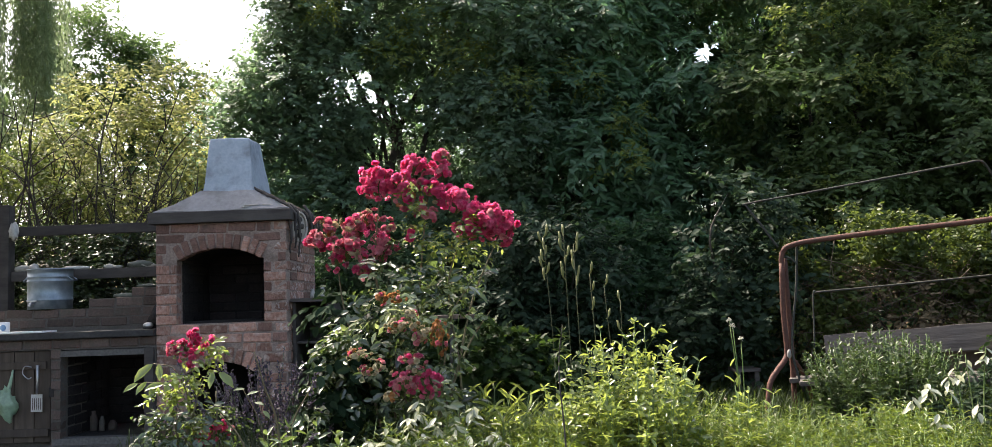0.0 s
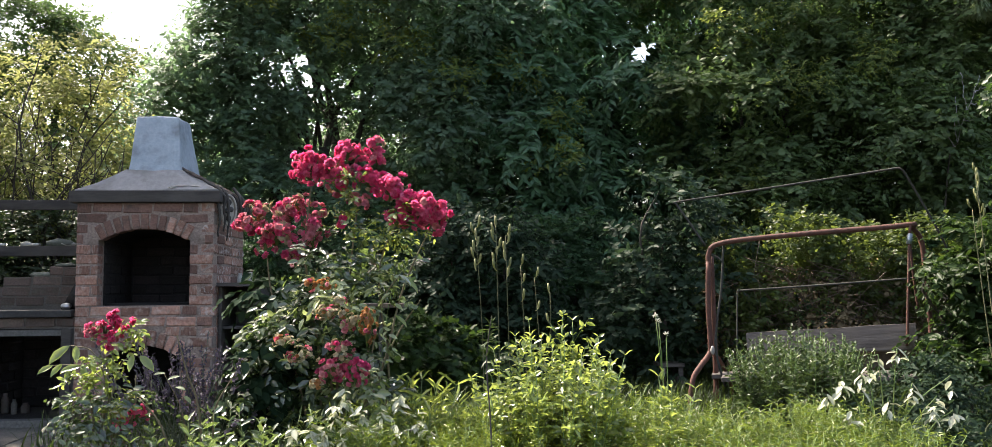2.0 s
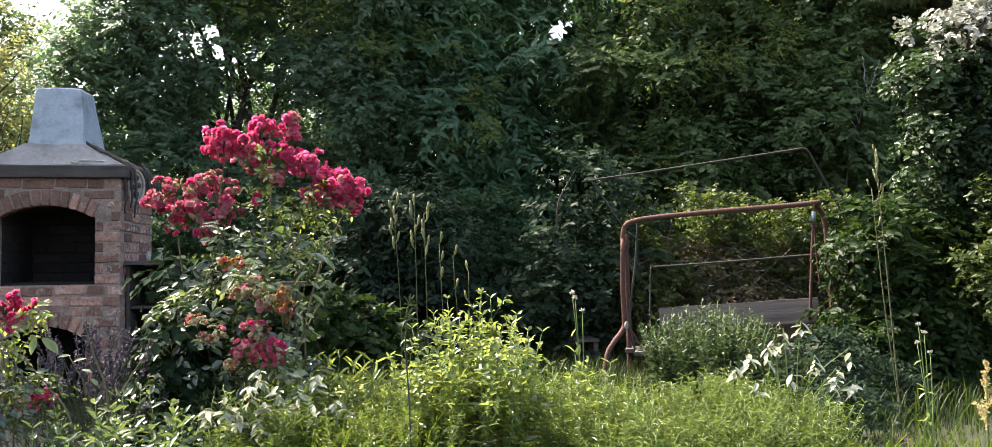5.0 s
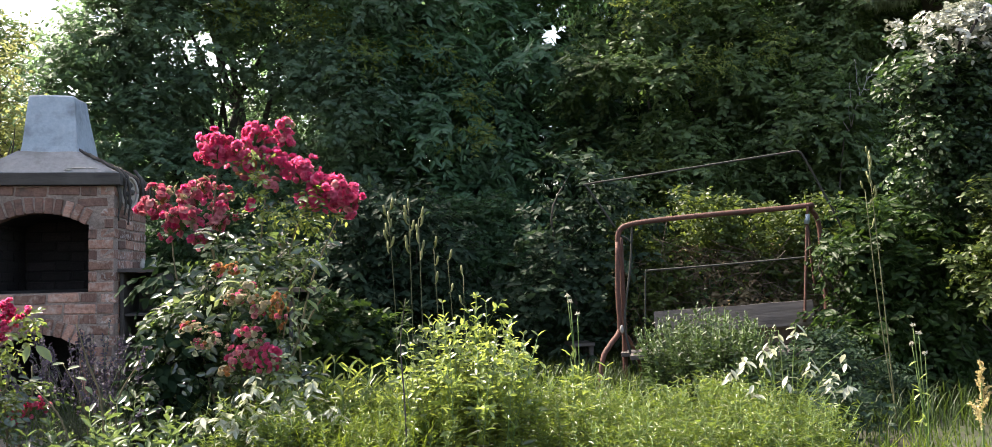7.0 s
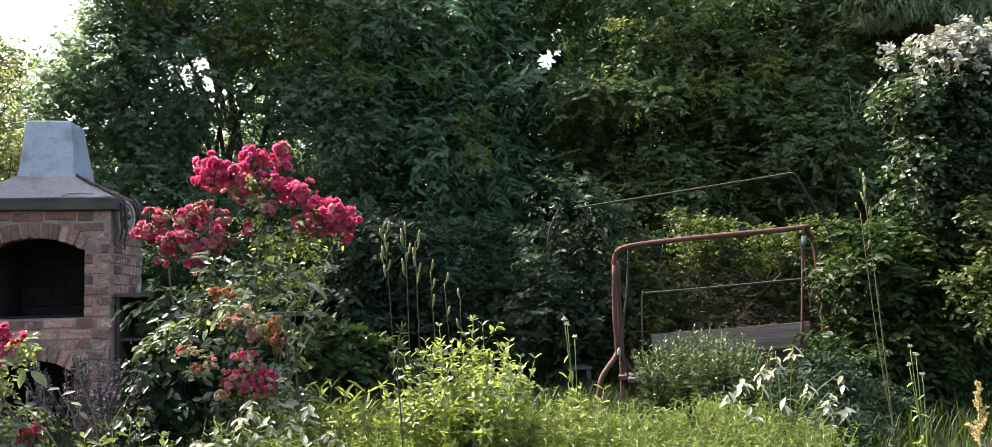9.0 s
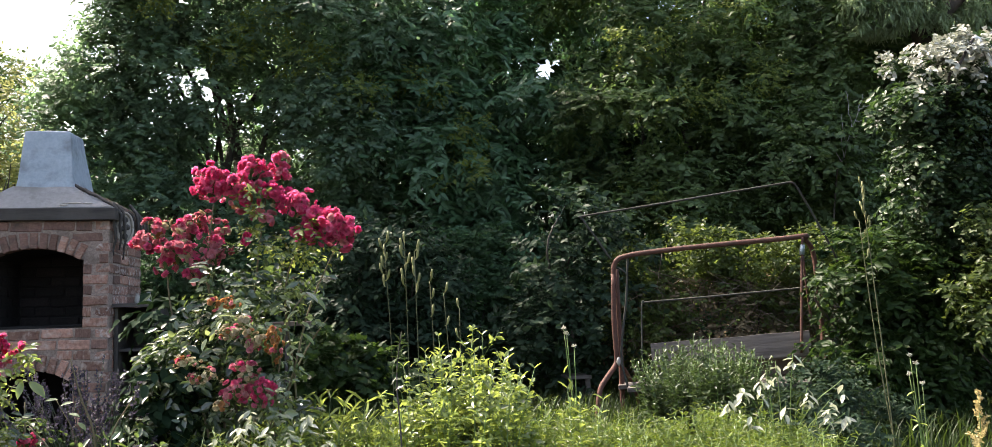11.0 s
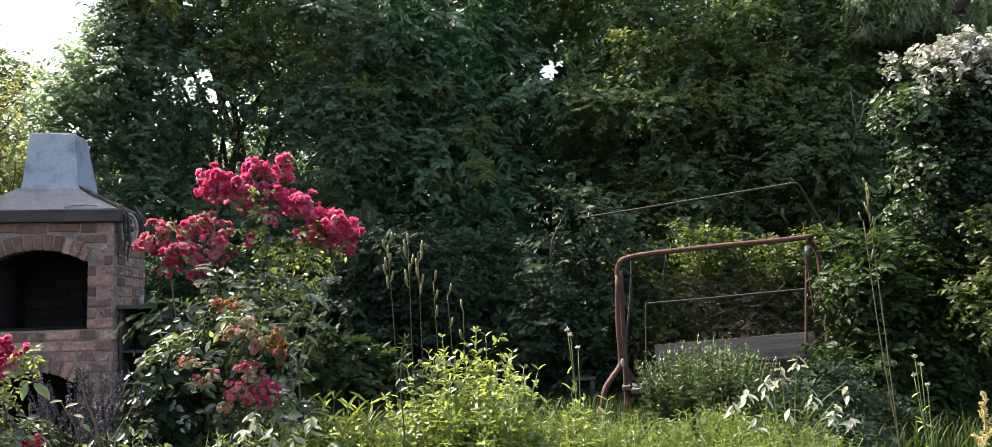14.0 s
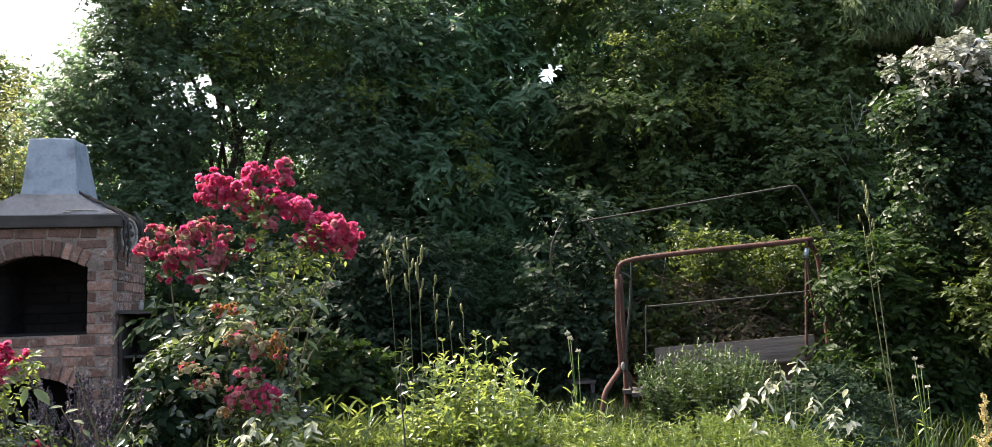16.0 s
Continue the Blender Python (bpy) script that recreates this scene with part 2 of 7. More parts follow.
LEAF_HERB = leaf_stuff("herb_leaf", (0.016, 0.042, 0.007), (0.150, 0.220, 0.040), (0.430, 0.560, 0.065), 0.30, 0.30, spec=0.5, patch=5)
LEAF_MINT = leaf_stuff("mint_leaf", (0.025, 0.048, 0.016), (0.058, 0.092, 0.032), (0.130, 0.205, 0.042), 0.24, 0.38, patch=5)
LEAF_PALE = leaf_stuff("pale_grey_leaf", (0.22, 0.25, 0.17), (0.66, 0.67, 0.55), (0.64, 0.68, 0.42), 0.28, 0.25, patch=5, spec=0.8)
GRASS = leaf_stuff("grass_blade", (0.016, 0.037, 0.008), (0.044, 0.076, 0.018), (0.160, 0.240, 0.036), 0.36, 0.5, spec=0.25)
# brighter copy of the grass colour for blades standing in the sun
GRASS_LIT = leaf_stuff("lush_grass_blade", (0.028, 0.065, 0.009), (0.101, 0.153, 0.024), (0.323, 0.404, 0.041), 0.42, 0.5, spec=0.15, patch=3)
PETAL = leaf_stuff("crimson_petal", (0.78, 0.028, 0.17), (0.99, 0.34, 0.54), (0.99, 0.12, 0.35), 0.62, 0.42, True, 0.4, 30)
# duller petal: fading, plus the left heads' shade put into colour
PETAL_FADED_SHADED = leaf_stuff("faded_shaded_crimson_petal", (0.56, 0.050, 0.16), (0.93, 0.50, 0.52), (0.80, 0.14, 0.22), 0.45, 0.6, True, 0.25, 30)
PETAL_DRY = leaf_stuff("dry_orange_petal", (0.34, 0.13, 0.05), (0.62, 0.32, 0.15), (0.75, 0.34, 0.10), 0.35, 0.7, True, 0.2, 30)
PETAL_PALE = leaf_stuff("withered_pale_petal", (0.50, 0.38, 0.22), (0.76, 0.68, 0.50), (0.72, 0.60, 0.36), 0.35, 0.7, True, 0.2, 30)
LAVENDER = leaf_stuff("lavender_flower", (0.060, 0.050, 0.070), (0.130, 0.108, 0.150), (0.19, 0.15, 0.25), 0.25, 0.7)
LEAF_LAV = leaf_stuff("lavender_leaf", (0.075, 0.095, 0.065), (0.14, 0.165, 0.115), (0.25, 0.30, 0.16), 0.25, 0.6)
POD = leaf_stuff("seed_pod", (0.19, 0.21, 0.085), (0.31, 0.31, 0.14), (0.40, 0.42, 0.16), 0.3, 0.5)
PLUME = leaf_stuff("golden_plume", (0.55, 0.43, 0.19), (0.74, 0.62, 0.33), (0.78, 0.62, 0.3), 0.35, 0.6)
WHITE_PETAL = leaf_stuff("white_petal", (0.50, 0.45, 0.38), (0.74, 0.70, 0.62), (0.85, 0.85, 0.75), 0.3, 0.5)


# ---- mesh helpers ----
RNG = np.random.default_rng(11)


def unit(a):
    return a / np.maximum(np.linalg.norm(a, axis=-1, keepdims=True), 1e-9)


def raw_mesh(name, verts, tris, smooth=False):
    me = bpy.data.meshes.new(name)
    verts, tris = np.asarray(verts, np.float32), np.asarray(tris, np.int32)
    me.vertices.add(len(verts))
    me.vertices.foreach_set("co", verts.ravel())
    me.loops.add(tris.size)
    me.loops.foreach_set("vertex_index", tris.ravel())
    me.polygons.add(len(tris))
    me.polygons.foreach_set("loop_start", np.arange(0, tris.size, 3, dtype=np.int32))
    if smooth:
        me.polygons.foreach_set("use_smooth", np.ones(len(tris), bool))
    me.update(calc_edges=True)
    return me


def part(name, data, material, parent=None, label=""):
    """ONE mesh object, from a bmesh, a mesh or (verts, tris), under a thing or a part."""
    if isinstance(data, bmesh.types.BMesh):
        me = bpy.data.meshes.new(name)
        data.to_mesh(me)
        data.free()
    elif isinstance(data, tuple):
        me = raw_mesh(name, *data, smooth=any(w in material.name for w in ("leaf", "grass", "petal", "shoot")))
    else:
        me = data
    if not me.materials:
        me.materials.append(material)
    ob = new(name, me)
    if parent is not None:
        ob.parent = parent
        ob.matrix_parent_inverse = parent.matrix_basis.inverted()
    if label:
        ob["label"] = label
    return ob


def stuff_part(name, data, material, parent=None):
    return tagged(part(name, data, material, parent), kind="stuff")


def thing(name, at, label, category, group="", kind=""):
    e = new(name)
    e.empty_display_size = 0.1
    e.matrix_basis = Matrix.Translation(at)
    return tagged(e, label, category, group, kind)


def join(pieces):
    vs, ts, n = [], [], 0
    for v, t in pieces:
        vs.append(v)
        ts.append(np.asarray(t) + n)
        n += len(v)
    return np.concatenate(vs), np.concatenate(ts)


def glide(pts, n=16):
    """A smooth line through the given points."""
    p = np.asarray(pts, float)
    p = np.vstack([2 * p[0] - p[1], p, 2 * p[-1] - p[-2]])
    out = []
    segs = len(p) - 3
    for s in np.linspace(0, segs, n):
        i = min(int(s), segs - 1)
        u = s - i
        a, b, c, d = p[i:i + 4]
        out.append(0.5 * (2 * b + (c - a) * u + (2 * a - 5 * b + 4 * c - d) * u * u + (3 * b - a - 3 * c + d) * u ** 3))
    return np.array(out)


def tube(pts, radii, sides=8):
    pts = np.asarray(pts, float)
    n = len(pts)
    r = np.interp(np.linspace(0, 1, n), np.linspace(0, 1, np.size(radii)), np.atleast_1d(radii)) if np.size(radii) > 1 else np.full(n, float(np.ravel(radii)[0]))
    tan = unit(np.gradient(pts, axis=0))
    ref = np.array([0.0, 0.0, 1.0]) if abs(tan[0][2]) < 0.9 else np.array([1.0, 0.0, 0.0])
    rings = []
    for i in range(n):
        a = np.cross(tan[i], ref)
        a /= np.linalg.norm(a) + 1e-9
        b = np.cross(tan[i], a)
        ref = np.cross(a, tan[i])
        ang = np.arange(sides) / sides * 2 * np.pi
        rings.append(pts[i] + r[i] * (np.cos(ang)[:, None] * a + np.sin(ang)[:, None] * b))
    v = np.concatenate(rings + [pts[:1], pts[-1:]])
    t = []
    for i in range(n - 1):
        for k in range(sides):
            a, b = i * sides + k, i * sides + (k + 1) % sides
            t += [(a, b, b + sides), (a, b + sides, a + sides)]
    for k in range(sides):
        t.append((n * sides, (k + 1) % sides, k))
        t.append((n * sides + 1, (n - 1) * sides + k, (n - 1) * sides + (k + 1) % sides))
    return v, np.array(t)


def smooth_part(name, vt, material, parent=None, label=""):
    return part(name, raw_mesh(name, *vt, smooth=True), material, parent, label)


def box_bm(x0, x1, y0, y1, z0, z1, bevel=0.004, bm=None):
    bm = bm or bmesh.new()
    made = bmesh.ops.create_cube(bm, size=1.0)["verts"]
    for v in made:
        v.co = Vector((x0 + (v.co.x + 0.5) * (x1 - x0), y0 + (v.co.y + 0.5) * (y1 - y0), z0 + (v.co.z + 0.5) * (z1 - z0)))
    if bevel:
        es = {e for v in made for e in v.link_edges}
        bmesh.ops.bevel(bm, geom=list(es), offset=bevel, segments=2, affect="EDGES", profile=0.6)
    return bm


def rough_up(bm, amount, scale=6.0):
    for v in bm.verts:
        v.co += noise.noise_vector(v.co * scale) * amount
    return bm


def lathe(profile, sides=24, at=(0, 0, 0)):
    """A turned body from (radius, height) pairs."""
    prof = np.asarray(profile, float)
    ang = np.arange(sides) / sides * 2 * np.pi
    v = np.concatenate([np.stack([r * np.cos(ang), r * np.sin(ang), np.full(sides, z)], 1) for r, z in prof]) + np.asarray(at)
    t = []
    for i in range(len(prof) - 1):
        for k in range(sides):
            a, b = i * sides + k, i * sides + (k + 1) % sides
            t += [(a, b, b + sides), (a, b + sides, a + sides)]
    return v, np.array(t)


def blob(r, at=(0, 0, 0), rings=8, sides=12, lump=0.2, seed=0.0, freq=1.5):
    """A lumpy closed body of half-axes r."""
    th = np.linspace(0, np.pi, rings + 1)
    prof = np.stack([np.sin(th), np.cos(th)], 1)
    v, t = lathe([(max(a, 0.02), b) for a, b in prof], sides)
    d = unit(v)
    k = np.array([1 + lump * noise.noise(Vector(x) * freq + Vector((seed, seed * 1.7, 0))) for x in d])
    return v * k[:, None] * np.asarray(r) + np.asarray(at), t[:, ::-1]


# ---- leaves ----
LEAF_FAR = (np.array([(0, 0, 0), (0.42, 0.5, 0.06), (1, 0, -0.12), (0.42, -0.5, 0.06)]), np.array([(0, 2, 1), (0, 3, 2)]))
LEAF_LO = (np.array([(0, 0, 0), (0.26, 0.42, 0.03), (0.66, 0.34, -0.03), (0.26, -0.42, 0.03), (0.66, -0.34, -0.03), (0.48, 0, -0.06), (1, 0, -0.16)]),
            np.array([(0, 5, 1), (1, 5, 2), (2, 5, 6), (0, 3, 5), (3, 4, 5), (4, 6, 5)]))
LEAF_HI = (np.array([(0, 0, 0), (0.2, 0.33, 0.03), (0.55, 0.47, 0.02), (0.82, 0.26, -0.06), (0.2, -0.33, 0.03), (0.55, -0.47, 0.02), (0.82, -0.26, -0.06),
                     (0.3, 0, -0.06), (0.62, 0, -0.09), (1, 0, -0.2)]),
           np.array([(0, 7, 1), (1, 7, 8), (1, 8, 2), (2, 8, 3), (3, 8, 9), (0, 4, 7), (4, 8, 7), (4, 5, 8), (5, 6, 8), (6, 9, 8)]))
LEAF_LOBED = (np.array([(0, 0, 0), (-0.05, 0.3, 0.02), (0.25, 0.52, 0.0), (0.42, 0.27, 0.03), (0.7, 0.42, -0.06), (0.66, 0.16, -0.02), (1, 0, -0.16),
                        (0.66, -0.16, -0.02), (0.7, -0.42, -0.06), (0.42, -0.27, 0.03), (0.25, -0.52, 0.0), (-0.05, -0.3, 0.02), (0.35, 0, -0.05)]),
              np.array([(12, 0, 11), (12, 1, 0), (12, 2, 1), (12, 3, 2), (12, 4, 3), (12, 5, 4), (12, 6, 5), (12, 7, 6), (12, 8, 7), (12, 9, 8), (12, 10, 9), (12, 11, 10)])[:, ::-1])


def leaves(p, d, n, length, width, shape=LEAF_LO):
    """Leaves at p that point along d with faces towards n."""
    d = unit(d)
    s = unit(np.cross(n, d))
    u = np.cross(d, s)
    c, t = shape
    v = (p[:, None] + (length[:, None] * c[:, 0])[..., None] * d[:, None] + (width[:, None] * c[:, 1])[..., None] * s[:, None]
         + (length[:, None] * c[:, 2])[..., None] * u[:, None])
    tt = t[None] + (np.arange(len(p)) * len(c))[:, None, None]
    return v.reshape(-1, 3), tt.reshape(-1, 3)


def sprays(a, d, reach, count, size, ratio=0.5, droop=0.25, up=0.55, shape=LEAF_LO, spread=0.9, face=0.3, loose=0.4):
    """Twigs from a along d, each with leaves on both sides."""
    m = len(a)
    d = unit(d)
    side = unit(np.cross(d, np.array([0, 0, 1.0]) + 0.3 * RNG.normal(size=(m, 3))))
    s = (np.arange(count) + 0.6) / count
    s = s[None] + RNG.normal(0, 0.04, (m, count))
    reach = reach * RNG.uniform(0.6, 1.2, (m, 1))
    p = a[:, None] + (s * reach)[..., None] * d[:, None]
    p[..., 2] -= droop * reach * s ** 2
    sign = np.where(np.arange(count) % 2, 1.0, -1.0)[None, :, None]
    ld = d[:, None] * 0.6 + sign * side[:, None] * spread + RNG.normal(0, 0.3, (m, count, 3))
    ld[..., 2] -= droop * 0.9
    nn = np.array([0, -face, up]) + 0.5 * d[:, None] + RNG.normal(0, loose, (m, count, 3))
    ln = size * RNG.uniform(0.6, 1.25, (m, count)) * (1 - 0.3 * np.abs(s - 0.5))
    ln = ln.ravel()
    return leaves(p.reshape(-1, 3), ld.reshape(-1, 3), nn.reshape(-1, 3), ln, ln * ratio * RNG.uniform(0.85, 1.15, ln.shape), shape)


def sphere_points(n, back=0.45):
    """Random ways, few of them towards +y."""
    d = unit(RNG.normal(size=(n * 3, 3)))
    d = d[(d[:, 1] < back)][:n]
    return d


# open places in the foliage where the sky shows: (x, y, z, radius)
GAPS = []
for gx, gz, gr in ((-2.08, 3.82, 0.065), (-2.0, 3.95, 0.06), (-1.98, 4.06, 0.075), (-1.86, 4.10, 0.10), (-1.80, 3.98, 0.05), (-1.73, 3.82, 0.085), (-1.66, 3.90, 0.06), (-1.60, 3.98, 0.05), (-1.88, 3.78, 0.04), (-2.2, 4.05, 0.06), (-2.3, 3.9, 0.05), (-1.5, 3.6, 0.05), (-1.62, 3.5, 0.045),
                    (-2.3, 3.7, 0.05), (-2.45, 3.45, 0.05), (-2.2, 3.35, 0.04), (-2.6, 3.1, 0.05), (2.87, 4.27, 0.22), (2.80, 4.10, 0.10), (2.93, 4.42, 0.07), (3.06, 4.2, 0.05), (3.26, 4.13, 0.05)):
    for k in range(30):
        f = 0.84 + 0.016 * k
        GAPS.append((0.05 + (gx - 0.05) * f, 12.0 * f, 1.015 + (gz - 1.015) * f, (gr * 1.4 if gx < 0 else gr) * f))


def opened(vt, corners):
    """The leaves but for those in the gaps."""
    v, t = vt
    v, faces = v.reshape(-1, corners, 3), len(t) * corners // len(v)
    keep = np.ones(len(v), bool)
    edge = RNG.uniform(0.65, 1.2, len(v)) ** 2
    mid = v[:, corners // 2]
    low, high = mid.min(0) - 0.3, mid.max(0) + 0.3
    for x, y, z, r in GAPS:
        if (low > (x, y, z)).any() or (high < (x, y, z)).any():
            continue
        keep &= ((v[:, corners // 2] - (x, y, z)) ** 2).sum(1) > r * r * edge
    base = t[:faces]
    v = v[keep]
    return v.reshape(-1, 3), (base[None] + (np.arange(len(v)) * corners)[:, None, None]).reshape(-1, 3)


def crown(ells, clump_r, size, ratio=0.5, cover=1.5, dense=2.0, count=9, droop=0.25, reach=0.28, shape=LEAF_LO, back=0.45, inner=0.3, loose=0.4, face=0.3):
    """Leaves of a crown: bodies (x, y, z, rx, ry, rz) broken into clumps of sprays. cover: how thickly clumps lie on
    a body; dense: leaf area of a clump over its outline."""
    out = []
    per = max(3, int(dense * math.pi * (clump_r * 1.15) ** 2 / (size ** 2 * ratio * 0.5 * count)))
    for x, y, z, rx, ry, rz in ells:
        area = 4 * math.pi * (rx * ry + ry * rz + rx * rz) / 3 * (1 + back) / 2
        k = max(5, int(cover * area / (math.pi * clump_r ** 2)))
        d = sphere_points(k, back)
        rad = RNG.uniform(0.74, 1.06, (len(d), 1))
        deep = RNG.random((len(d), 1)) < inner
        rad = np.where(deep, rad * 0.65, rad)
        c = np.array([x, y, z]) + d * rad * np.array([rx, ry, rz])
        cr = clump_r * RNG.uniform(0.6, 1.35, (len(d), 1))
        ways = unit(RNG.normal(size=(len(d), per, 3)) + 0.7 * d[:, None] + np.array([0, -0.15, 0.3]))
        a = c[:, None] + ways * cr[:, None] * RNG.uniform(0.3, 0.9, (len(d), per, 1)) * np.array([1.15, 1.1, 0.7])
        out.append(opened(sprays(a.reshape(-1, 3), ways.reshape(-1, 3), reach, count, size, ratio, droop, shape=shape, loose=loose, face=face), len(shape[0])))
    return join(out)


def limbs_of(base, ends, r0, wob=0.15):
    """Bent tapering limbs from a base to each of the ends."""
    out = []
    for e in ends:
        b, e = np.asarray(base, float), np.asarray(e, float)
        mid = [b + (e - b) * f + RNG.normal(0, wob, 3) * np.array([1, 1, 0.4]) for f in (0.33, 0.66)]
        out.append(tube(glide([b, *mid, e], 12), [r0, r0 * 0.75, r0 * 0.45, r0 * 0.15], 7))
    return out


def tree(name, base, r0, ends, ells, leaf, label, category="tree", **kw):
    t = thing(name, base, label, category)
    top = np.mean(np.asarray(ends, float), axis=0)
    fork = np.asarray(base, float) * 0.72 + top * 0.28
    smooth_part("trunk", tube(glide([np.asarray(base) - np.array([0, 0, 0.1]), (np.asarray(base) + fork) / 2 + RNG.normal(0, 0.05, 3), fork], 8), [r0 * 1.3, r0, r0 * 0.85], 10), BARK, t)
    for l in limbs_of(fork, ends, r0 * 0.7):
        smooth_part("limb", l, BARK, t)
    part("crown", crown(ells, **kw), leaf, t)["kind"] = "stuff"
    return t


def grass_blades(p, h, w, lean=0.5):
    """Bent tapering blades."""
    n = len(p)
    az = RNG.uniform(0, 2 * np.pi, n)
    d = np.stack([np.cos(az), np.sin(az), np.zeros(n)], 1)
    s = np.stack([-np.sin(az), np.cos(az), np.zeros(n)], 1)
    bend = RNG.uniform(0.1, 1.0, n) * lean * h
    vs = []
    for f, k in ((0, 1.0), (0.4, 0.9), (0.75, 0.6)):
        c = p + d * (bend * f ** 2)[:, None] + np.array([0, 0, 1.0]) * (h * (f - 0.18 * f ** 3))[:, None]
        vs += [c - s * (w * k / 2)[:, None], c + s * (w * k / 2)[:, None]]
    vs.append(p + d * bend[:, None] + np.array([0, 0, 1.0]) * (h * 0.82)[:, None])
    v = np.stack(vs, 1).reshape(-1, 3)
    t = np.array([(0, 1, 3), (0, 3, 2), (2, 3, 5), (2, 5, 4), (4, 5, 6)])
    return v, (t[None] + (np.arange(n) * 7)[:, None, None]).reshape(-1, 3)


def herb_parts(n_stems, h, spread, leaf_len, ratio, nodes=9, start=0.25, lean=0.25, pairs=2, shape=LEAF_HI, radius=0.003, stem_sides=4, up=0.5, lift=0.25, side=0, low=0.72):
    """Upright leafy stems about the origin: stems and leaves."""
    st, lv = [], []
    for _ in range(n_stems):
        a, q = RNG.uniform(0, 2 * np.pi), math.sqrt(RNG.random())
        b = np.array([math.cos(a), math.sin(a), 0]) * spread * q * 0.75
        hh = h * RNG.uniform(low, 1.05) * (1 - 0.22 * q)
        tip = b + np.array([math.cos(a) * lean * hh * q, math.sin(a) * lean * hh * q, hh]) + np.append(RNG.normal(0, 0.02, 2), 0)
        line = glide([b, b * 0.6 + tip * 0.4 + np.append(RNG.normal(0, 0.015, 2), 0), tip], 7)
        st.append(tube(line, [radius, radius * 0.5], stem_sides))
        for _s in range(side):
            g = RNG.uniform(0.45, 0.92)
            o = np.array([np.interp(g, np.linspace(0, 1, 7), line[:, i]) for i in range(3)])
            w = RNG.uniform(0, 2 * np.pi)
            far = o + np.array([math.cos(w) * 0.07, math.sin(w) * 0.07, 0.10]) * RNG.uniform(0.6, 1.3)
            st.append(tube([o, (o + far) / 2, far], [radius * 0.5], 3))
            q = 9
            e = RNG.uniform(0.35, 1.05, q)[:, None]
            d = RNG.normal(size=(q, 3)) * (1, 1, 0.5) + (0, 0, 0.35)
            ln = leaf_len * RNG.uniform(0.45, 0.85, q)
            lv.append(leaves(o + (far - o) * e, d, np.array([0, 0, 1.0]) * up + RNG.normal(0, 0.35, (q, 3)), ln, ln * ratio, shape))
        f = np.linspace(start, 1.0, nodes)
        pos = np.stack([np.interp(f, np.linspace(0, 1, 7), line[:, i]) for i in range(3)], 1)
        for k in range(pairs):
            ang = a + np.arange(nodes) * (np.pi / 2 if pairs == 2 else 2.4) + k * 2 * np.pi / pairs + RNG.normal(0, 0.25, nodes)
            rise = lift + 0.9 * np.clip(f - 0.75, 0, 1) * 3
            d = np.stack([np.cos(ang), np.sin(ang), rise + RNG.normal(0, 0.2, nodes)], 1)
            ln = leaf_len * (0.45 + 0.75 * np.sin(np.pi * np.clip(f, 0.05, 0.9))) * RNG.uniform(0.75, 1.2, nodes)
            lv.append(leaves(pos, d, np.array([0, 0, 1.0]) * up + RNG.normal(0, 0.25, (nodes, 3)) + 0.2 * d, ln, ln * ratio, shape))
    return join(st), join(lv)


# ---- ground ----
def ground_sheet():
    near = np.linspace(-14, 14, 113)
    far = np.array([20, 30, 50, 90, 160, 300, 600, 1200.0])
    ax = np.concatenate([-far[::-1], near, far])
    gx, gy = np.meshgrid(ax, ax + 6)
    gz = np.array([0.035 * noise.noise(Vector((x * 0.8, y * 0.8, 0))) + 0.012 * noise.noise(Vector((x * 4, y * 4, 3))) if abs(x) < 20 and abs(y - 6) < 20 else 0.0
                   for x, y in zip(gx.ravel(), gy.ravel())]) - 0.02
    n = len(ax)
    i = (np.arange(n - 1)[:, None] * n + np.arange(n - 1)).ravel()
    t = np.concatenate([np.stack([i, i + 1, i + n + 1], 1), np.stack([i, i + n + 1, i + n], 1)])
    return raw_mesh("ground", np.stack([gx.ravel(), gy.ravel(), gz], 1), t, True)


tagged(part("ground", ground_sheet(), SOIL), "dark garden soil overgrown with grass and herbs", "ground", kind="structure")

paving = thing("pavement", (-3.2, 6.0, 0), "weathered grey paving slabs before the barbecue", "pavement", kind="structure")
slab_mesh = bpy.data.meshes.new("paving_slab")
bm = rough_up(box_bm(-0.195, 0.195, -0.195, 0.195, 0.0, 0.045, 0.006), 0.002, 9)
bm.to_mesh(slab_mesh)
bm.free()
for i in range(8):
    for j in range(4):
        s = part("paving_slab", slab_mesh, PAVING, paving)
        s.matrix_basis = pose(-4.5 + 0.4 * i, 5.2 + 0.4 * j, 0.0, RNG.normal(0, 0.4), RNG.normal(0, 0.4), RNG.normal(0, 0.6))

# ---- brick barbecue and outdoor kitchen: piece helpers ----
BL, BD, BH, JOINT, COURSE = 0.207, 0.098, 0.0665, 0.009, 0.0748
brick_meshes = []
for k in range(4):
    bm = box_bm(-BL / 2, BL / 2, -BD / 2, BD / 2, -BH / 2, BH / 2, 0)
    bmesh.ops.bevel(bm, geom=list(bm.edges), offset=0.007, segments=1, affect="EDGES")
    for v in bm.verts:
        v.co += noise.noise_vector(v.co * 23 + Vector((k * 9.1, 0, 0))) * 0.0095
    bmesh.ops.triangulate(bm, faces=bm.faces)
    me = bpy.data.meshes.new("brick")
    bm.to_mesh(me)
    bm.free()
    me.materials.append(BRICK)
    brick_meshes.append(me)


def recoloured(material):
    out = []
    for me in brick_meshes:
        c = me.copy()
        c.materials.clear()
        c.materials.append(material)
        out.append(c)
    return out


smoked_meshes, dark_meshes = recoloured(SMOKED_BRICK), recoloured(DARK_BRICK)
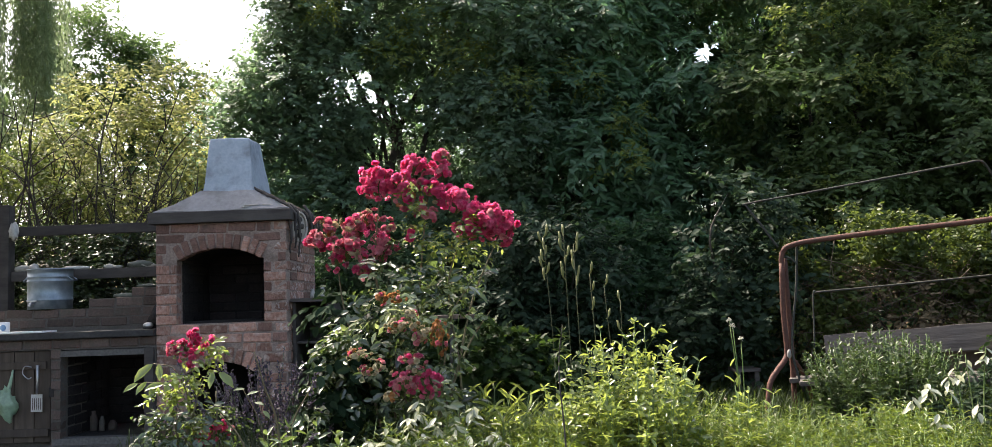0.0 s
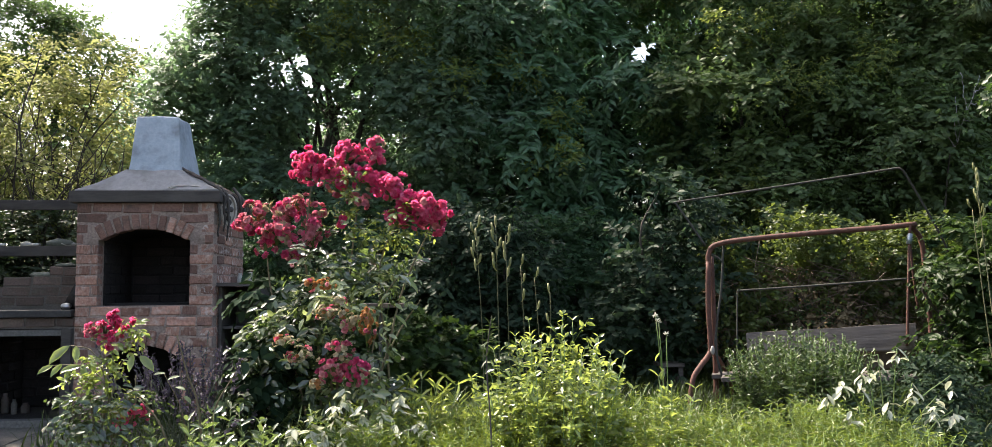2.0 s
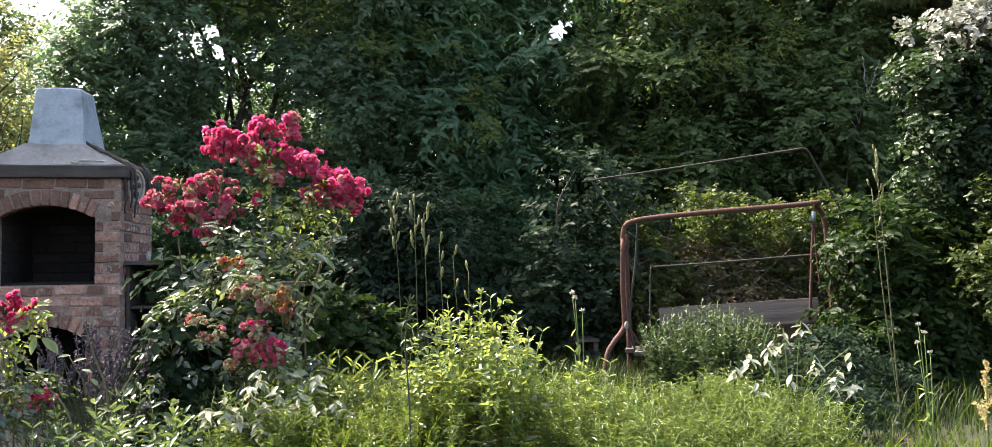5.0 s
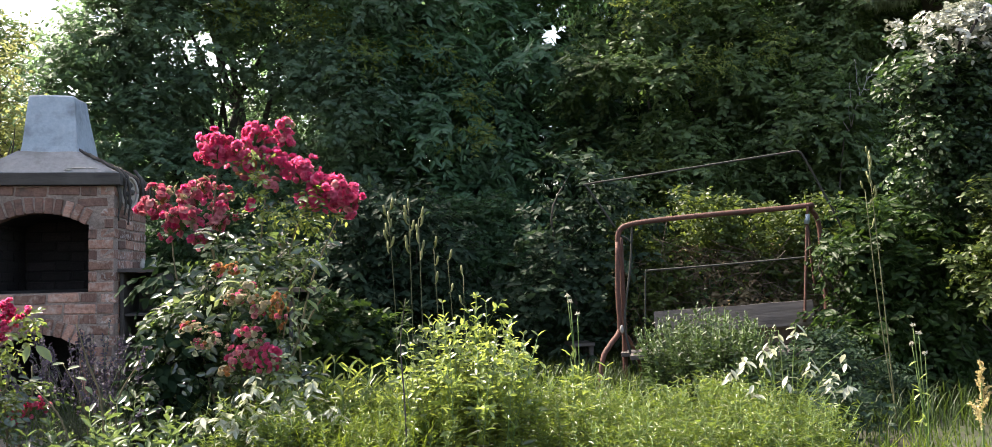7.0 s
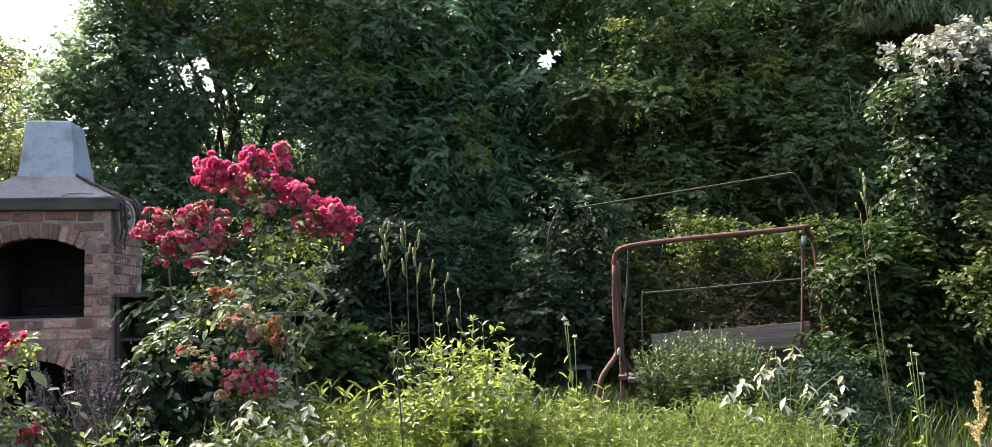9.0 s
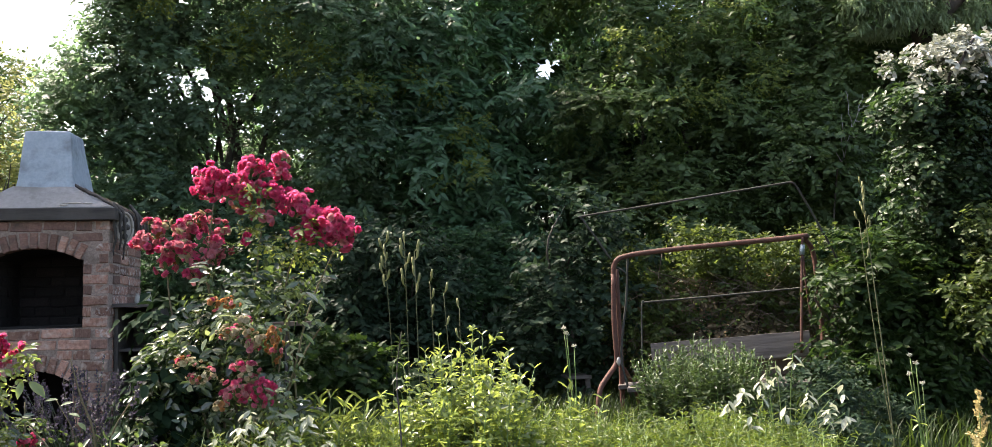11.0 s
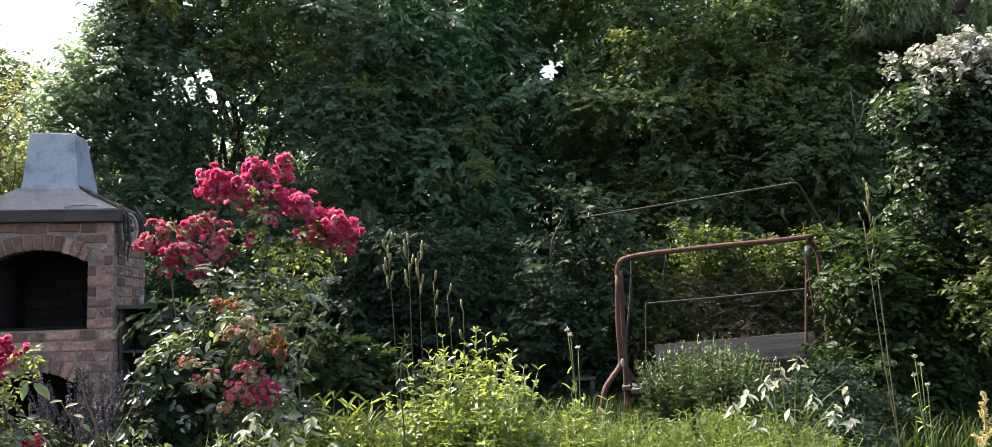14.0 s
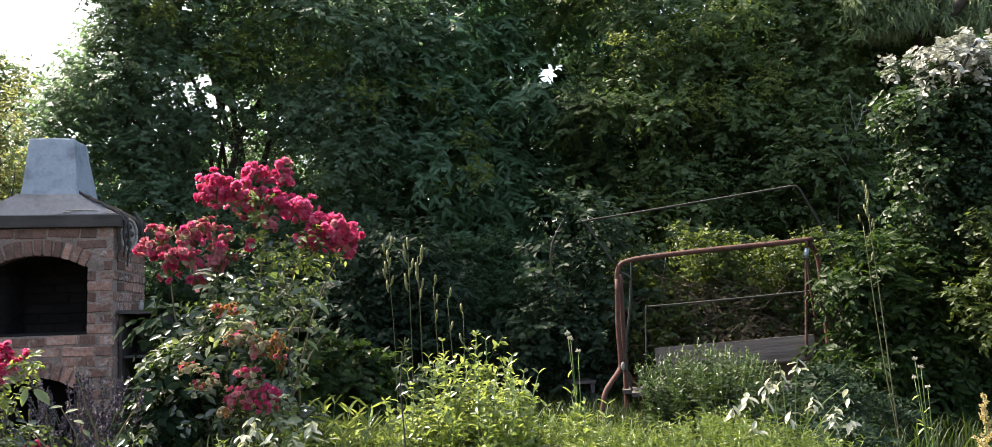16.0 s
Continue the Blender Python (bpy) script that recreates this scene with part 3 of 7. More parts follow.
soot_shade_meshes, limed_meshes = recoloured(SOOT_SHADE_BRICK), recoloured(LIMED_BRICK)


def brick(parent, centre, u, length=BL, height=BH, lean=0.0, meshes=brick_meshes, depth=BD):
    """One brick with its long side along u."""
    u = Vector(u).normalized()
    up = Vector((0, 0, 1)) if abs(u.z) < 0.5 else Vector((0, -1, 0)).cross(u)
    v = up.cross(u).normalized()
    up = u.cross(v)
    m = Matrix((u, v, up)).transposed().to_4x4()
    b = part("brick", meshes[RNG.integers(4)], BRICK, parent)
    b.matrix_basis = Matrix.Translation(Vector(centre)) @ m @ pose(0, 0, 0, RNG.normal(0, 0.7), lean + RNG.normal(0, 0.5), RNG.normal(0, 0.5)) @ Matrix.Diagonal((length / BL, depth / BD, height / BH, 1))
    return b


def lay(parent, origin, u, out, z0, courses, spans, proud=0.005, meshes=brick_meshes, unit_length=BL, smoky=None):
    """Courses of running bond. spans(k, z): the stretches along u to fill in course k."""
    origin, u, out = Vector(origin), Vector(u), Vector(out)
    step = unit_length + JOINT
    for k in range(courses):
        z = z0 + (k + 0.5) * COURSE
        for a, b in spans(k, z):
            first = a - (step / 2 if k % 2 else 0.0)
            x = first
            while x < b - 0.01:
                s, e = max(x, a), min(x + unit_length, b - 0.004)
                if e - s > 0.035:
                    c = origin + u * ((s + e) / 2) - out * (BD / 2 - proud - RNG.normal(0, 0.0015))
                    brick(parent, (c.x, c.y, z + RNG.normal(0, 0.0015)), u, e - s, meshes=smoked_meshes if smoky and RNG.random() < smoky(z) else meshes)
                x += step


# oven body: faces at x -2.575 and -1.60, front y 6.60, back 7.55
OX0, OX1, OY0, OY1, OTOP = -2.575, -1.600, 6.60, 7.55, 1.645
FX0, FX1, FZ0, FZ1 = -2.412, -1.778, 0.905, 1.365       # fire opening, to the springing
CROWN = 1.455
bbq = thing("brick_barbecue", (-2.09, 7.05, 0), "red brick garden barbecue with arched fire opening and grey hood", "barbecue")
HALF, CX = (FX1 - FX0) / 2, (FX0 + FX1) / 2
RISE = CROWN - FZ1
RAD = (HALF ** 2 + RISE ** 2) / (2 * RISE)
CZ = CROWN - RAD
RING = 0.112
LX0, LX1, LZ, LCROWN = -2.36, -1.83, 0.52, 0.612        # lower opening
LHALF, LRISE = (LX1 - LX0) / 2, LCROWN - LZ
LRAD = (LHALF ** 2 + LRISE ** 2) / (2 * LRISE)
LCZ = LCROWN - LRAD
IN = 0.001


def arch_fill(x0, x1, cx, cz, rad, top, y0, y1):
    """The masonry between an arch and a level line over it."""
    bm = bmesh.new()
    n = 18
    rows = []
    for i in range(n + 1):
        x = x0 + (x1 - x0) * i / n
        z = cz + math.sqrt(max(rad ** 2 - (x - cx) ** 2, 0))
        rows.append([bm.verts.new((x, y, q)) for y in (y0, y1) for q in (z, top)])
    for a, b in zip(rows, rows[1:]):
        bm.faces.new((a[0], b[0], b[1], a[1]))
        bm.faces.new((a[2], a[3], b[3], b[2]))
        bm.faces.new((a[0], a[2], b[2], b[0]))
        bm.faces.new((a[1], b[1], b[3], a[3]))
    return bm


fy = OY0 + IN
for x0, x1, y0, y1, z0, z1 in (
    (OX0 + IN, FX0 - 0.01, fy, OY1 - IN, LZ, OTOP), (FX1 + 0.01, OX1 - IN, fy, OY1 - IN, LZ, OTOP),
    (OX0 + IN, LX0, fy, OY1 - IN, 0, LZ), (LX1, OX1 - IN, fy, OY1 - IN, 0, LZ),
    (FX0 - 0.01, FX1 + 0.01, fy, OY1 - IN, 0.70, FZ0 - 0.005), (FX0 - 0.01, FX1 + 0.01, 7.30, OY1 - IN, LZ, OTOP),
    (FX0 - 0.01, FX1 + 0.01, fy, OY1 - IN, CROWN + 0.012, OTOP), (LX0, LX1, 7.25, OY1 - IN, 0, LZ), (FX0 - 0.009, LX0, fy, 7.29, LZ + 0.001, 0.699), (LX1, FX1 + 0.009, fy, 7.29, LZ + 0.001, 0.699)):
    part("core", box_bm(x0, x1, y0, y1, z0, z1, 0), MORTAR, bbq, "sandy grey mortar")
part("arch_core", arch_fill(FX0 - 0.009, FX1 + 0.009, CX, CZ, RAD + 0.012, CROWN + 0.011, fy, 6.69), MORTAR, bbq)
part("arch_core", arch_fill(FX0 - 0.009, FX1 + 0.009, CX, CZ, RAD + 0.012, CROWN + 0.011, 6.691, 7.30), SOOT_SHADE, bbq, "vault blackened for soot and recess shade")
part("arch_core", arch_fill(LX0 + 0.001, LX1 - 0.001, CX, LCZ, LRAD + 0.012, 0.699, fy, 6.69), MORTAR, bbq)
# lower opening: its inner shade is put into a black lining
part("arch_core", arch_fill(LX0 + 0.001, LX1 - 0.001, CX, LCZ, LRAD + 0.012, 0.699, 6.691, 7.25), SOOT_SHADE, bbq, "vault blackened for soot and recess shade")
part("lining", box_bm(LX0 + 0.001, LX1 - 0.001, 7.236, 7.248, 0.002, LCROWN, 0), SOOT_SHADE, bbq, "back wall blackened for soot and recess shade")
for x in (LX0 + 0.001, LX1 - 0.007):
    part("lining", box_bm(x, x + 0.006, 6.70, 7.235, 0.002, LZ + 0.03, 0), SOOT_SHADE, bbq, "side wall blackened for soot and recess shade")
part("hearth", box_bm(LX0 + 0.008, LX1 - 0.008, 6.66, 7.23, 0.0, 0.03, 0.003), SOOT_SHADE, bbq, "floor slab coloured black for recess shade")
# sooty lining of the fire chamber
part("lining", box_bm(FX0 - 0.0095, FX1 + 0.0095, 7.285, 7.2985, FZ0 - 0.004, CROWN + 0.01, 0), SOOT_SHADE, bbq, "back wall blackened for soot and recess shade")
part("lining", box_bm(FX0 - 0.009, FX0 - 0.003, 6.715, 7.284, FZ0 - 0.003, FZ1 + 0.02, 0), SOOT_SHADE, bbq, "side wall blackened for soot and recess shade")
part("lining", box_bm(FX1 + 0.003, FX1 + 0.009, 6.70, 7.284, FZ0 - 0.003, FZ1 + 0.02, 0), SOOT_SHADE, bbq, "side wall blackened for soot and recess shade")
part("hearth", rough_up(box_bm(FX0 + 0.002, FX1 - 0.002, 6.72, 7.28, FZ0 - 0.004, FZ0 + 0.012, 0.003), 0.003), SOOT_SHADE, bbq, "ash-covered hearth slab")


def blocked(z, cx, half, spring, cz, rad, low):
    """Half-width taken at height z by an opening and its ring."""
    if z < low:
        return 0.0
    if z < spring - 0.02:
        return half
    rr = rad + RING + 0.008
    if z > cz + rr:
        return 0.0
    return min(math.sqrt(max(rr ** 2 - (z - cz) ** 2, 0)), half + RING * 0.95)


def front_spans(k, z):
    a, b = 0.0, OX1 - OX0
    odd = k % 2
    b -= 0.11 if odd else 0.0
    w = max(blocked(z, CX, HALF, FZ1, CZ, RAD, FZ0 + 0.01), blocked(z, CX, LHALF, LZ, LCZ, LRAD, -1) if z < 0.76 else 0)
    c = CX - OX0
    return [(a, c - w - 0.005), (c + w + 0.008, b)] if w else [(a, b)]


lay(bbq, (OX0, OY0, 0), (1, 0, 0), (0, -1, 0), 0.0, 22, front_spans, smoky=lambda z: 0.9 if z > 1.38 else 0.18)
lay(bbq, (OX1, OY0, 0), (0, 1, 0), (1, 0, 0), 0.0, 22, lambda k, z: [(0.0 if k % 2 else BD + JOINT, OY1 - OY0)], smoky=lambda z: 0.5 if z > 1.45 else 0.18, meshes=limed_meshes[:3] + brick_meshes[3:])
lay(bbq, (FX0, OY0 + 0.115, 0), (0, 1, 0), (1, 0, 0), FZ0, 7, lambda k, z: [(0.0, 0.55)], proud=0.002, meshes=soot_shade_meshes)
lay(bbq, (FX0 + 0.01, 7.285, 0), (1, 0, 0), (0, -1, 0), FZ0, 7, lambda k, z: [(0.0, 0.61)], proud=0.012, meshes=soot_shade_meshes)


def arch_ring(cx, cz, rad, half, count):
    a = math.asin((half + 0.02) / (rad + RING / 2))
    for i in range(count):
        t = -a + 2 * a * (i + 0.5) / count
        w = Vector((math.sin(t), 0, math.cos(t)))
        c = Vector((cx, OY0 + BD / 2 - 0.012 + RNG.normal(0, 0.002), cz)) + w * (rad + RING / 2)
        brick(bbq, c, w, RING, 2 * a * (rad + RING / 2) / count - 0.013, meshes=smoked_meshes if cz > 0.5 and i < 8 else brick_meshes)


arch_ring(CX, CZ, RAD, HALF, 11)
arch_ring(CX, LCZ, LRAD, LHALF, 9)

# hood: dark timber band, flared cement slopes and a tapering stack
band = bmesh.new()
for x0, x1, y0, y1 in ((OX0 - 0.045, OX1 + 0.05, OY0 - 0.05, OY0 + 0.03), (OX0 - 0.045, OX1 + 0.05, OY1 - 0.03, OY1 + 0.05),
                       (OX0 - 0.045, OX0 + 0.03, OY0 + 0.03, OY1 - 0.03), (OX1 - 0.03, OX1 + 0.05, OY0 + 0.03, OY1 - 0.03)):
    box_bm(x0, x1, y0, y1, OTOP + 0.004, OTOP + 0.088, 0.005, band)
part("hood_band", band, DARK_WOOD, bbq, "dark weathered timber band")


def loft(levels, n=6):
    """Rings of a rounded rectangle, level by level: (z, x0, x1, y0, y1)."""
    bm = bmesh.new()
    rings = []
    for z, x0, x1, y0, y1 in levels:
        pts = []
        for (ax, ay), (bx, by) in zip(((x0, y0), (x1, y0), (x1, y1), (x0, y1)), ((x1, y0), (x1, y1), (x0, y1), (x0, y0))):
            pts += [(ax + (bx - ax) * (i + 0.06 if i == 0 else i) / n, ay + (by - ay) * (i + 0.06 if i == 0 else i) / n, z) for i in range(n)]
        rings.append([bm.verts.new(p) for p in pts])
    for a, b in zip(rings, rings[1:]):
        for i in range(len(a)):
            j = (i + 1) % len(a)
            bm.faces.new((a[i], a[j], b[j], b[i]))
    bm.faces.new(rings[-1])
    return bm


hood = loft([(1.724, OX0 - 0.01, OX1 + 0.02, OY0 - 0.02, OY1 + 0.02), (1.742, OX0 - 0.02, OX1 + 0.02, OY0 - 0.025, OY1 + 0.02), (1.80, -2.462, -1.715, 6.635, 7.46),
             (1.86, -2.352, -1.812, 6.690, 7.37), (1.905, -2.282, -1.870, 6.735, 7.30)], 8)
part("hood", rough_up(hood, 0.008, 5), CEMENT, bbq, "grey cement slopes with chipped edges")
stack = loft([(1.895, -2.276, -1.872, 6.735, 7.300), (1.91, -2.268, -1.882, 6.742, 7.290), (1.95, -2.262, -1.892, 6.755, 7.275), (2.02, -2.259, -1.903, 6.772, 7.255), (2.10, -2.258, -1.914, 6.79, 7.235),
              (2.22, -2.256, -1.928, 6.82, 7.20), (2.322, -2.254, -1.940, 6.845, 7.17), (2.332, -2.245, -1.950, 6.855, 7.16),
              (2.332, -2.225, -1.972, 6.875, 7.14), (2.26, -2.22, -1.98, 6.88, 7.135)], 8)
part("chimney", rough_up(stack, 0.006, 6), RENDER, bbq, "tapering blue-grey cement chimney stack")

for x, y, z, rx in ((-1.835, 6.615, 1.772, 0.075), (-1.74, 6.615, 1.768, 0.06), (-1.90, 6.60, 1.757, 0.04)):
    smooth_part("plaster_flake", blob((rx, 0.022, 0.008), (x, y, z), 6, 14, 0.5, x * 9, 2.4), SHELL, bbq, "pale chipped plaster flake")

# dead vine over the hood's edge
vine = thing("dead_vine", (-1.6, 6.9, 1.7), "dry brown vine stems draped over the hood edge", "vine")
for i in range(9):
    o = RNG.normal(0, 0.03, 3)
    y = 6.72 + 0.09 * i
    pts = [(-1.89 + 0.02 * i, 6.80 + 0.05 * i, 1.925 - 0.012 * i), (-1.74, y - 0.05, 1.845), (-1.60, y, 1.765), (-1.535, y + 0.02, 1.70), (-1.53 + 0.02 * o[0], y + 0.03 + o[1], 1.56 + 2.0 * o[2])]
    smooth_part("stem", tube(glide(pts, 14) + RNG.normal(0, 0.004, (14, 3)), [0.012, 0.008, 0.006], 6), TWIG if i % 3 else DARK_WOOD, vine)

for x, y, z1, z0 in ((-1.575, 6.62, 1.66, 1.40), (-1.545, 6.66, 1.70, 1.44), (-1.535, 6.72, 1.70, 1.38), (-1.50, 6.98, 1.72, 1.50), (-1.49, 7.04, 1.70, 1.46)):
    smooth_part("stem", tube(glide([(x - 0.06, y, z1 + 0.08), (x, y - 0.01, z1), (x + 0.008, y, (z0 + z1) / 2), (x - 0.004, y + 0.01, z0)], 12) + RNG.normal(0, 0.003, (12, 3)), [0.012, 0.011, 0.005], 6), DARK_WOOD, vine)
ornament = thing("oval_ornament", (-1.535, 6.98, 1.64), "pale carved oval wall ornament hanging on the barbecue", "ornament")
ang = np.linspace(0, 2 * np.pi, 29)[:-1]
ring_pts = np.stack([np.full(28, -1.525), 6.98 + 0.062 * np.cos(ang), 1.64 + 0.098 * np.sin(ang)], 1)
smooth_part("rim", tube(np.vstack([ring_pts, ring_pts[:1]]), [0.009], 8), ORNAMENT, ornament)
v, t = blob((0.010, 0.060, 0.096), (-1.535, 6.98, 1.64), 8, 20, 0.05)
smooth_part("plate", (v, t), ORNAMENT, ornament)
for k, (dy, dz, r) in enumerate(((0, 0.052, 0.020), (0.02, 0.005, 0.019), (-0.02, -0.008, 0.017), (0.0, -0.055, 0.021))):
    smooth_part("boss", blob((0.012, r, r), (-1.522, 6.98 + dy, 1.64 + dz), 6, 10, 0.2, k), DARK_WOOD, ornament)

ornament.matrix_basis = pose(-1.538, 6.74, 1.605, 0, 0, -38) @ Matrix.Scale(1.12, 4)

# small cupboard against the oven's side, with two white pots on it
cupboard = thing("wooden_cupboard", (-1.45, 6.95, 0), "dark wooden side cupboard against the brick barbecue", "cupboard")
part("top", box_bm(-1.592, -1.29, 6.66, 7.22, 1.035, 1.063, 0.004), GREY_WOOD, cupboard, "grey weathered board top")
part("side_panel", box_bm(-1.335, -1.310, 6.72, 7.20, 0.0, 1.033), DARK_WOOD, cupboard)
part("side_panel", box_bm(-1.590, -1.565, 6.72, 7.20, 0.0, 1.033), DARK_WOOD, cupboard)
part("back_panel", box_bm(-1.563, -1.337, 7.175, 7.20, 0.0, 1.033), DARK_WOOD, cupboard)
for z in (0.08, 0.42, 0.72):
    part("shelf", box_bm(-1.563, -1.337, 6.74, 7.173, z, z + 0.02), DARK_WOOD, cupboard)
for k, (x, y, s) in enumerate(((-1.475, 6.90, 0.62), (-1.385, 6.84, 0.70))):
    pot = smooth_part("small_pot", lathe([(0.001, 0), (0.030 * s, 0.0), (0.036 * s, 0.02), (0.030 * s, 0.07 * s), (0.020 * s, 0.10 * s), (0.024 * s, 0.115 * s), (0.016 * s, 0.112 * s), (0.02 * s, 0.05), (0.001, 0.04)], 16, (x, y, 1.063)), SHELL)
    tagged(pot, "small pale earthenware pot on the cupboard top", "pot", "pots on the cupboard")

# ---- outdoor kitchen to the left of the oven ----
kit = thing("kitchen_base", (-3.6, 6.9, 0), "brick base of an outdoor kitchen with alcove", "kitchen base")
AX0, AX1, AZ0, AZ1 = -3.285, -2.615, 0.095, 0.690
for x0, x1, y0, y1, z0, z1 in ((-4.90, -4.23, 6.602, 7.0, 0, 0.744), (-4.23, AX0, 6.68, 7.0, 0, 0.822), (AX1, OX0 - 0.002, 6.602, 7.0, 0, 0.822),
                               (AX0, AX1, 6.602, 7.0, 0, AZ0 - 0.01), (AX0, AX1, 6.72, 7.0, AZ1 + 0.05, 0.822), (AX0, AX1, 7.40, 7.46, 0, AZ1 + 0.05), (AX0 - 0.12, AX0, 7.0, 7.46, 0, AZ1 + 0.05), (AX1, AX1 + 0.035, 7.0, 7.46, 0, AZ1 + 0.05), (AX0, AX1, 7.0, 7.40, 0, AZ0 - 0.01), (-3.36, AX0 - 0.001, 6.602, 6.679, 0, 0.744), (-4.9, AX0 - 0.001, 6.603, 6.678, 0.746, 0.821), (AX0, AX1, 6.604, 6.719, 0.742, 0.820)):
    # rear boxes are black to paint the alcove's shade
    part("core", box_bm(x0, x1, y0, y1, z0, z1, 0), SOOT_SHADE if y0 >= 7.0 else DARK_MORTAR, kit)
part("lintel", rough_up(box_bm(AX0 - 0.04, AX1 + 0.02, 6.596, 6.715, AZ1, AZ1 + 0.046, 0.004), 0.002), CONCRETE, kit, "concrete lintel toned down for shade")
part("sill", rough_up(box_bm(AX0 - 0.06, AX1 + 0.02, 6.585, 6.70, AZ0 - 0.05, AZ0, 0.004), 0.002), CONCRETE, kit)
part("alcove_floor", rough_up(box_bm(AX0 + 0.002, AX1 - 0.002, 6.703, 7.38, AZ0 - 0.009, AZ0 - 0.002, 0.001), 0.001), SOOT_SHADE, kit)
lay(kit, (-3.36, 6.60, 0), (1, 0, 0), (0, -1, 0), 0.75, 1, lambda k, z: [(-1.5, 0.785)], unit_length=BL, meshes=dark_meshes)
lay(kit, (-3.36, 6.60, 0), (1, 0, 0), (0, -1, 0), 0.0, 10, lambda k, z: [(0.0, 0.078)], meshes=dark_meshes)
lay(kit, (AX1, 6.60, 0), (1, 0, 0), (0, -1, 0), 0.0, 10, lambda k, z: [(0.012, 0.036)], meshes=dark_meshes)
# alcove walls in black brick, again shade put into colour
lay(kit, (AX0, 7.395, 0), (1, 0, 0), (0, -1, 0), AZ0, 8, lambda k, z: [(0.0, 0.67)], proud=0.008, meshes=soot_shade_meshes)
lay(kit, (AX0, 6.70, 0), (0, 1, 0), (1, 0, 0), AZ0, 8, lambda k, z: [(0.0, 0.68)], proud=0.008, meshes=soot_shade_meshes)

part("post", rough_up(box_bm(-2.650, -2.582, 6.555, 6.590, 0.0, 0.742, 0.004), 0.002), DARK_WOOD, kit, "dark wooden post")

worktop = thing("worktop", (-3.7, 6.8, 0.85), "dark stone worktop slab on the brick kitchen base", "worktop")
part("slab", rough_up(box_bm(-4.9, OX0 - 0.004, 6.545, 6.96, 0.826, 0.874, 0.006), 0.002, 3), SLAB, worktop)

# door of upright boards with battens
door = thing("wooden_door", (-3.8, 6.62, 0.1), "closed brown board door under the worktop", "door")
x = -4.20
for i in range(6):
    w = (0.13, 0.15, 0.14, 0.135, 0.15, 0.125)[i]
    part("board", rough_up(box_bm(x, x + w - 0.006, 6.625, 6.652, 0.07, 0.738, 0.003), 0.0015, 7), DOOR_WOOD, door)
    x += w
part("batten", rough_up(box_bm(-4.19, -3.40, 6.600, 6.623, 0.607, 0.662, 0.004), 0.0015), DOOR_WOOD, door)
part("batten", rough_up(box_bm(-4.19, -3.38, 6.600, 6.623, 0.115, 0.17, 0.004), 0.0015), DOOR_WOOD, door)
part("latch", box_bm(-3.375, -3.335, 6.594, 6.620, 0.40, 0.47, 0.004), IRON, door)

spat = thing("spatula", (-3.455, 6.59, 0.63), "steel slotted spatula hanging from the door batten", "spatula")
smooth_part("shaft", tube([(-3.455, 6.588, 0.638), (-3.453, 6.586, 0.52), (-3.456, 6.583, 0.425)], [0.012, 0.007, 0.008], 8), STEEL, spat)
blade = bmesh.new()
box_bm(-3.497, -3.413, 6.579, 6.582, 0.398, 0.425, 0, blade)
box_bm(-3.497, -3.413, 6.579, 6.582, 0.298, 0.314, 0, blade)
for i in range(6):
    xa = -3.497 + i * 0.0150
    box_bm(xa, xa + 0.009, 6.579, 6.582, 0.314, 0.398, 0, blade)
part("blade", blade, STEEL, spat)
hook = thing("wire_hook", (-3.53, 6.59, 0.62), "thin wire loop hanging from the door batten", "hook")
smooth_part("loop", tube(glide([(-3.50, 6.592, 0.625), (-3.55, 6.588, 0.63), (-3.565, 6.588, 0.58), (-3.525, 6.588, 0.54), (-3.50, 6.588, 0.55)], 16), [0.004], 6), STEEL, hook)
bag = thing("plastic_bag", (-3.66, 6.57, 0.35), "crumpled green plastic bag hanging on the door", "bag")
v, t = blob((0.062, 0.04, 0.105), (-3.655, 6.565, 0.365), 14, 20, 0.55, 3.0, 2.6)
v[:, 0] += 0.15 * np.clip(0.47 - v[:, 2], 0, 1) - 0.03
smooth_part("sack", (v, t), GREEN_BAG, bag)
smooth_part("strap", tube(glide([(-3.66, 6.565, 0.46), (-3.645, 6.575, 0.53), (-3.64, 6.592, 0.61)], 8), [0.016, 0.006], 6), GREEN_BAG, bag)

# pale jars in dark masonry colours, which stand in for the alcove's shade
for k, (x, y, h, r, m) in enumerate(((-3.22, 6.98, 0.15, 0.026, DARK_BRICK), (-3.14, 6.95, 0.11, 0.020, DARK_MORTAR), (-3.08, 7.0, 0.075, 0.03, DARK_BRICK))):
    j = smooth_part("storage_jar", lathe([(0.001, 0), (r, 0), (r * 1.05, h * 0.1), (r * 1.05, h * 0.7), (r * 0.6, h * 0.85), (r * 0.65, h), (r * 0.5, h), (r * 0.5, h * 0.8), (0.001, h * 0.78)], 16, (x, y, AZ0)), m)
    tagged(j, "storage jar in the brick alcove, coloured dark for its shade", "jar", "jars in the alcove")

# low brick wall behind the worktop, stepping up to the oven
splash = thing("brick_backsplash", (-3.7, 7.1, 0.0), "low stepped brick wall behind the worktop", "low wall", kind="structure")
sb = bmesh.new()
for x0, x1, z1 in ((-4.9, -3.27, 1.05), (-3.27, -2.93, 1.125), (-2.93, OX0 - 0.004, 1.20)):
    box_bm(x0, x1, 7.002, 7.26, AZ1 + 0.052, z1 - 0.006, 0, sb)
part("core", sb, DARK_MORTAR, splash)


def splash_spans(k, z):
    return [((-4.9, -4.9, -3.27, -2.93)[min(max(k - 0, 0), 1) if k < 2 else (2 if k == 2 else 3)] + 4.9, 2.32)]


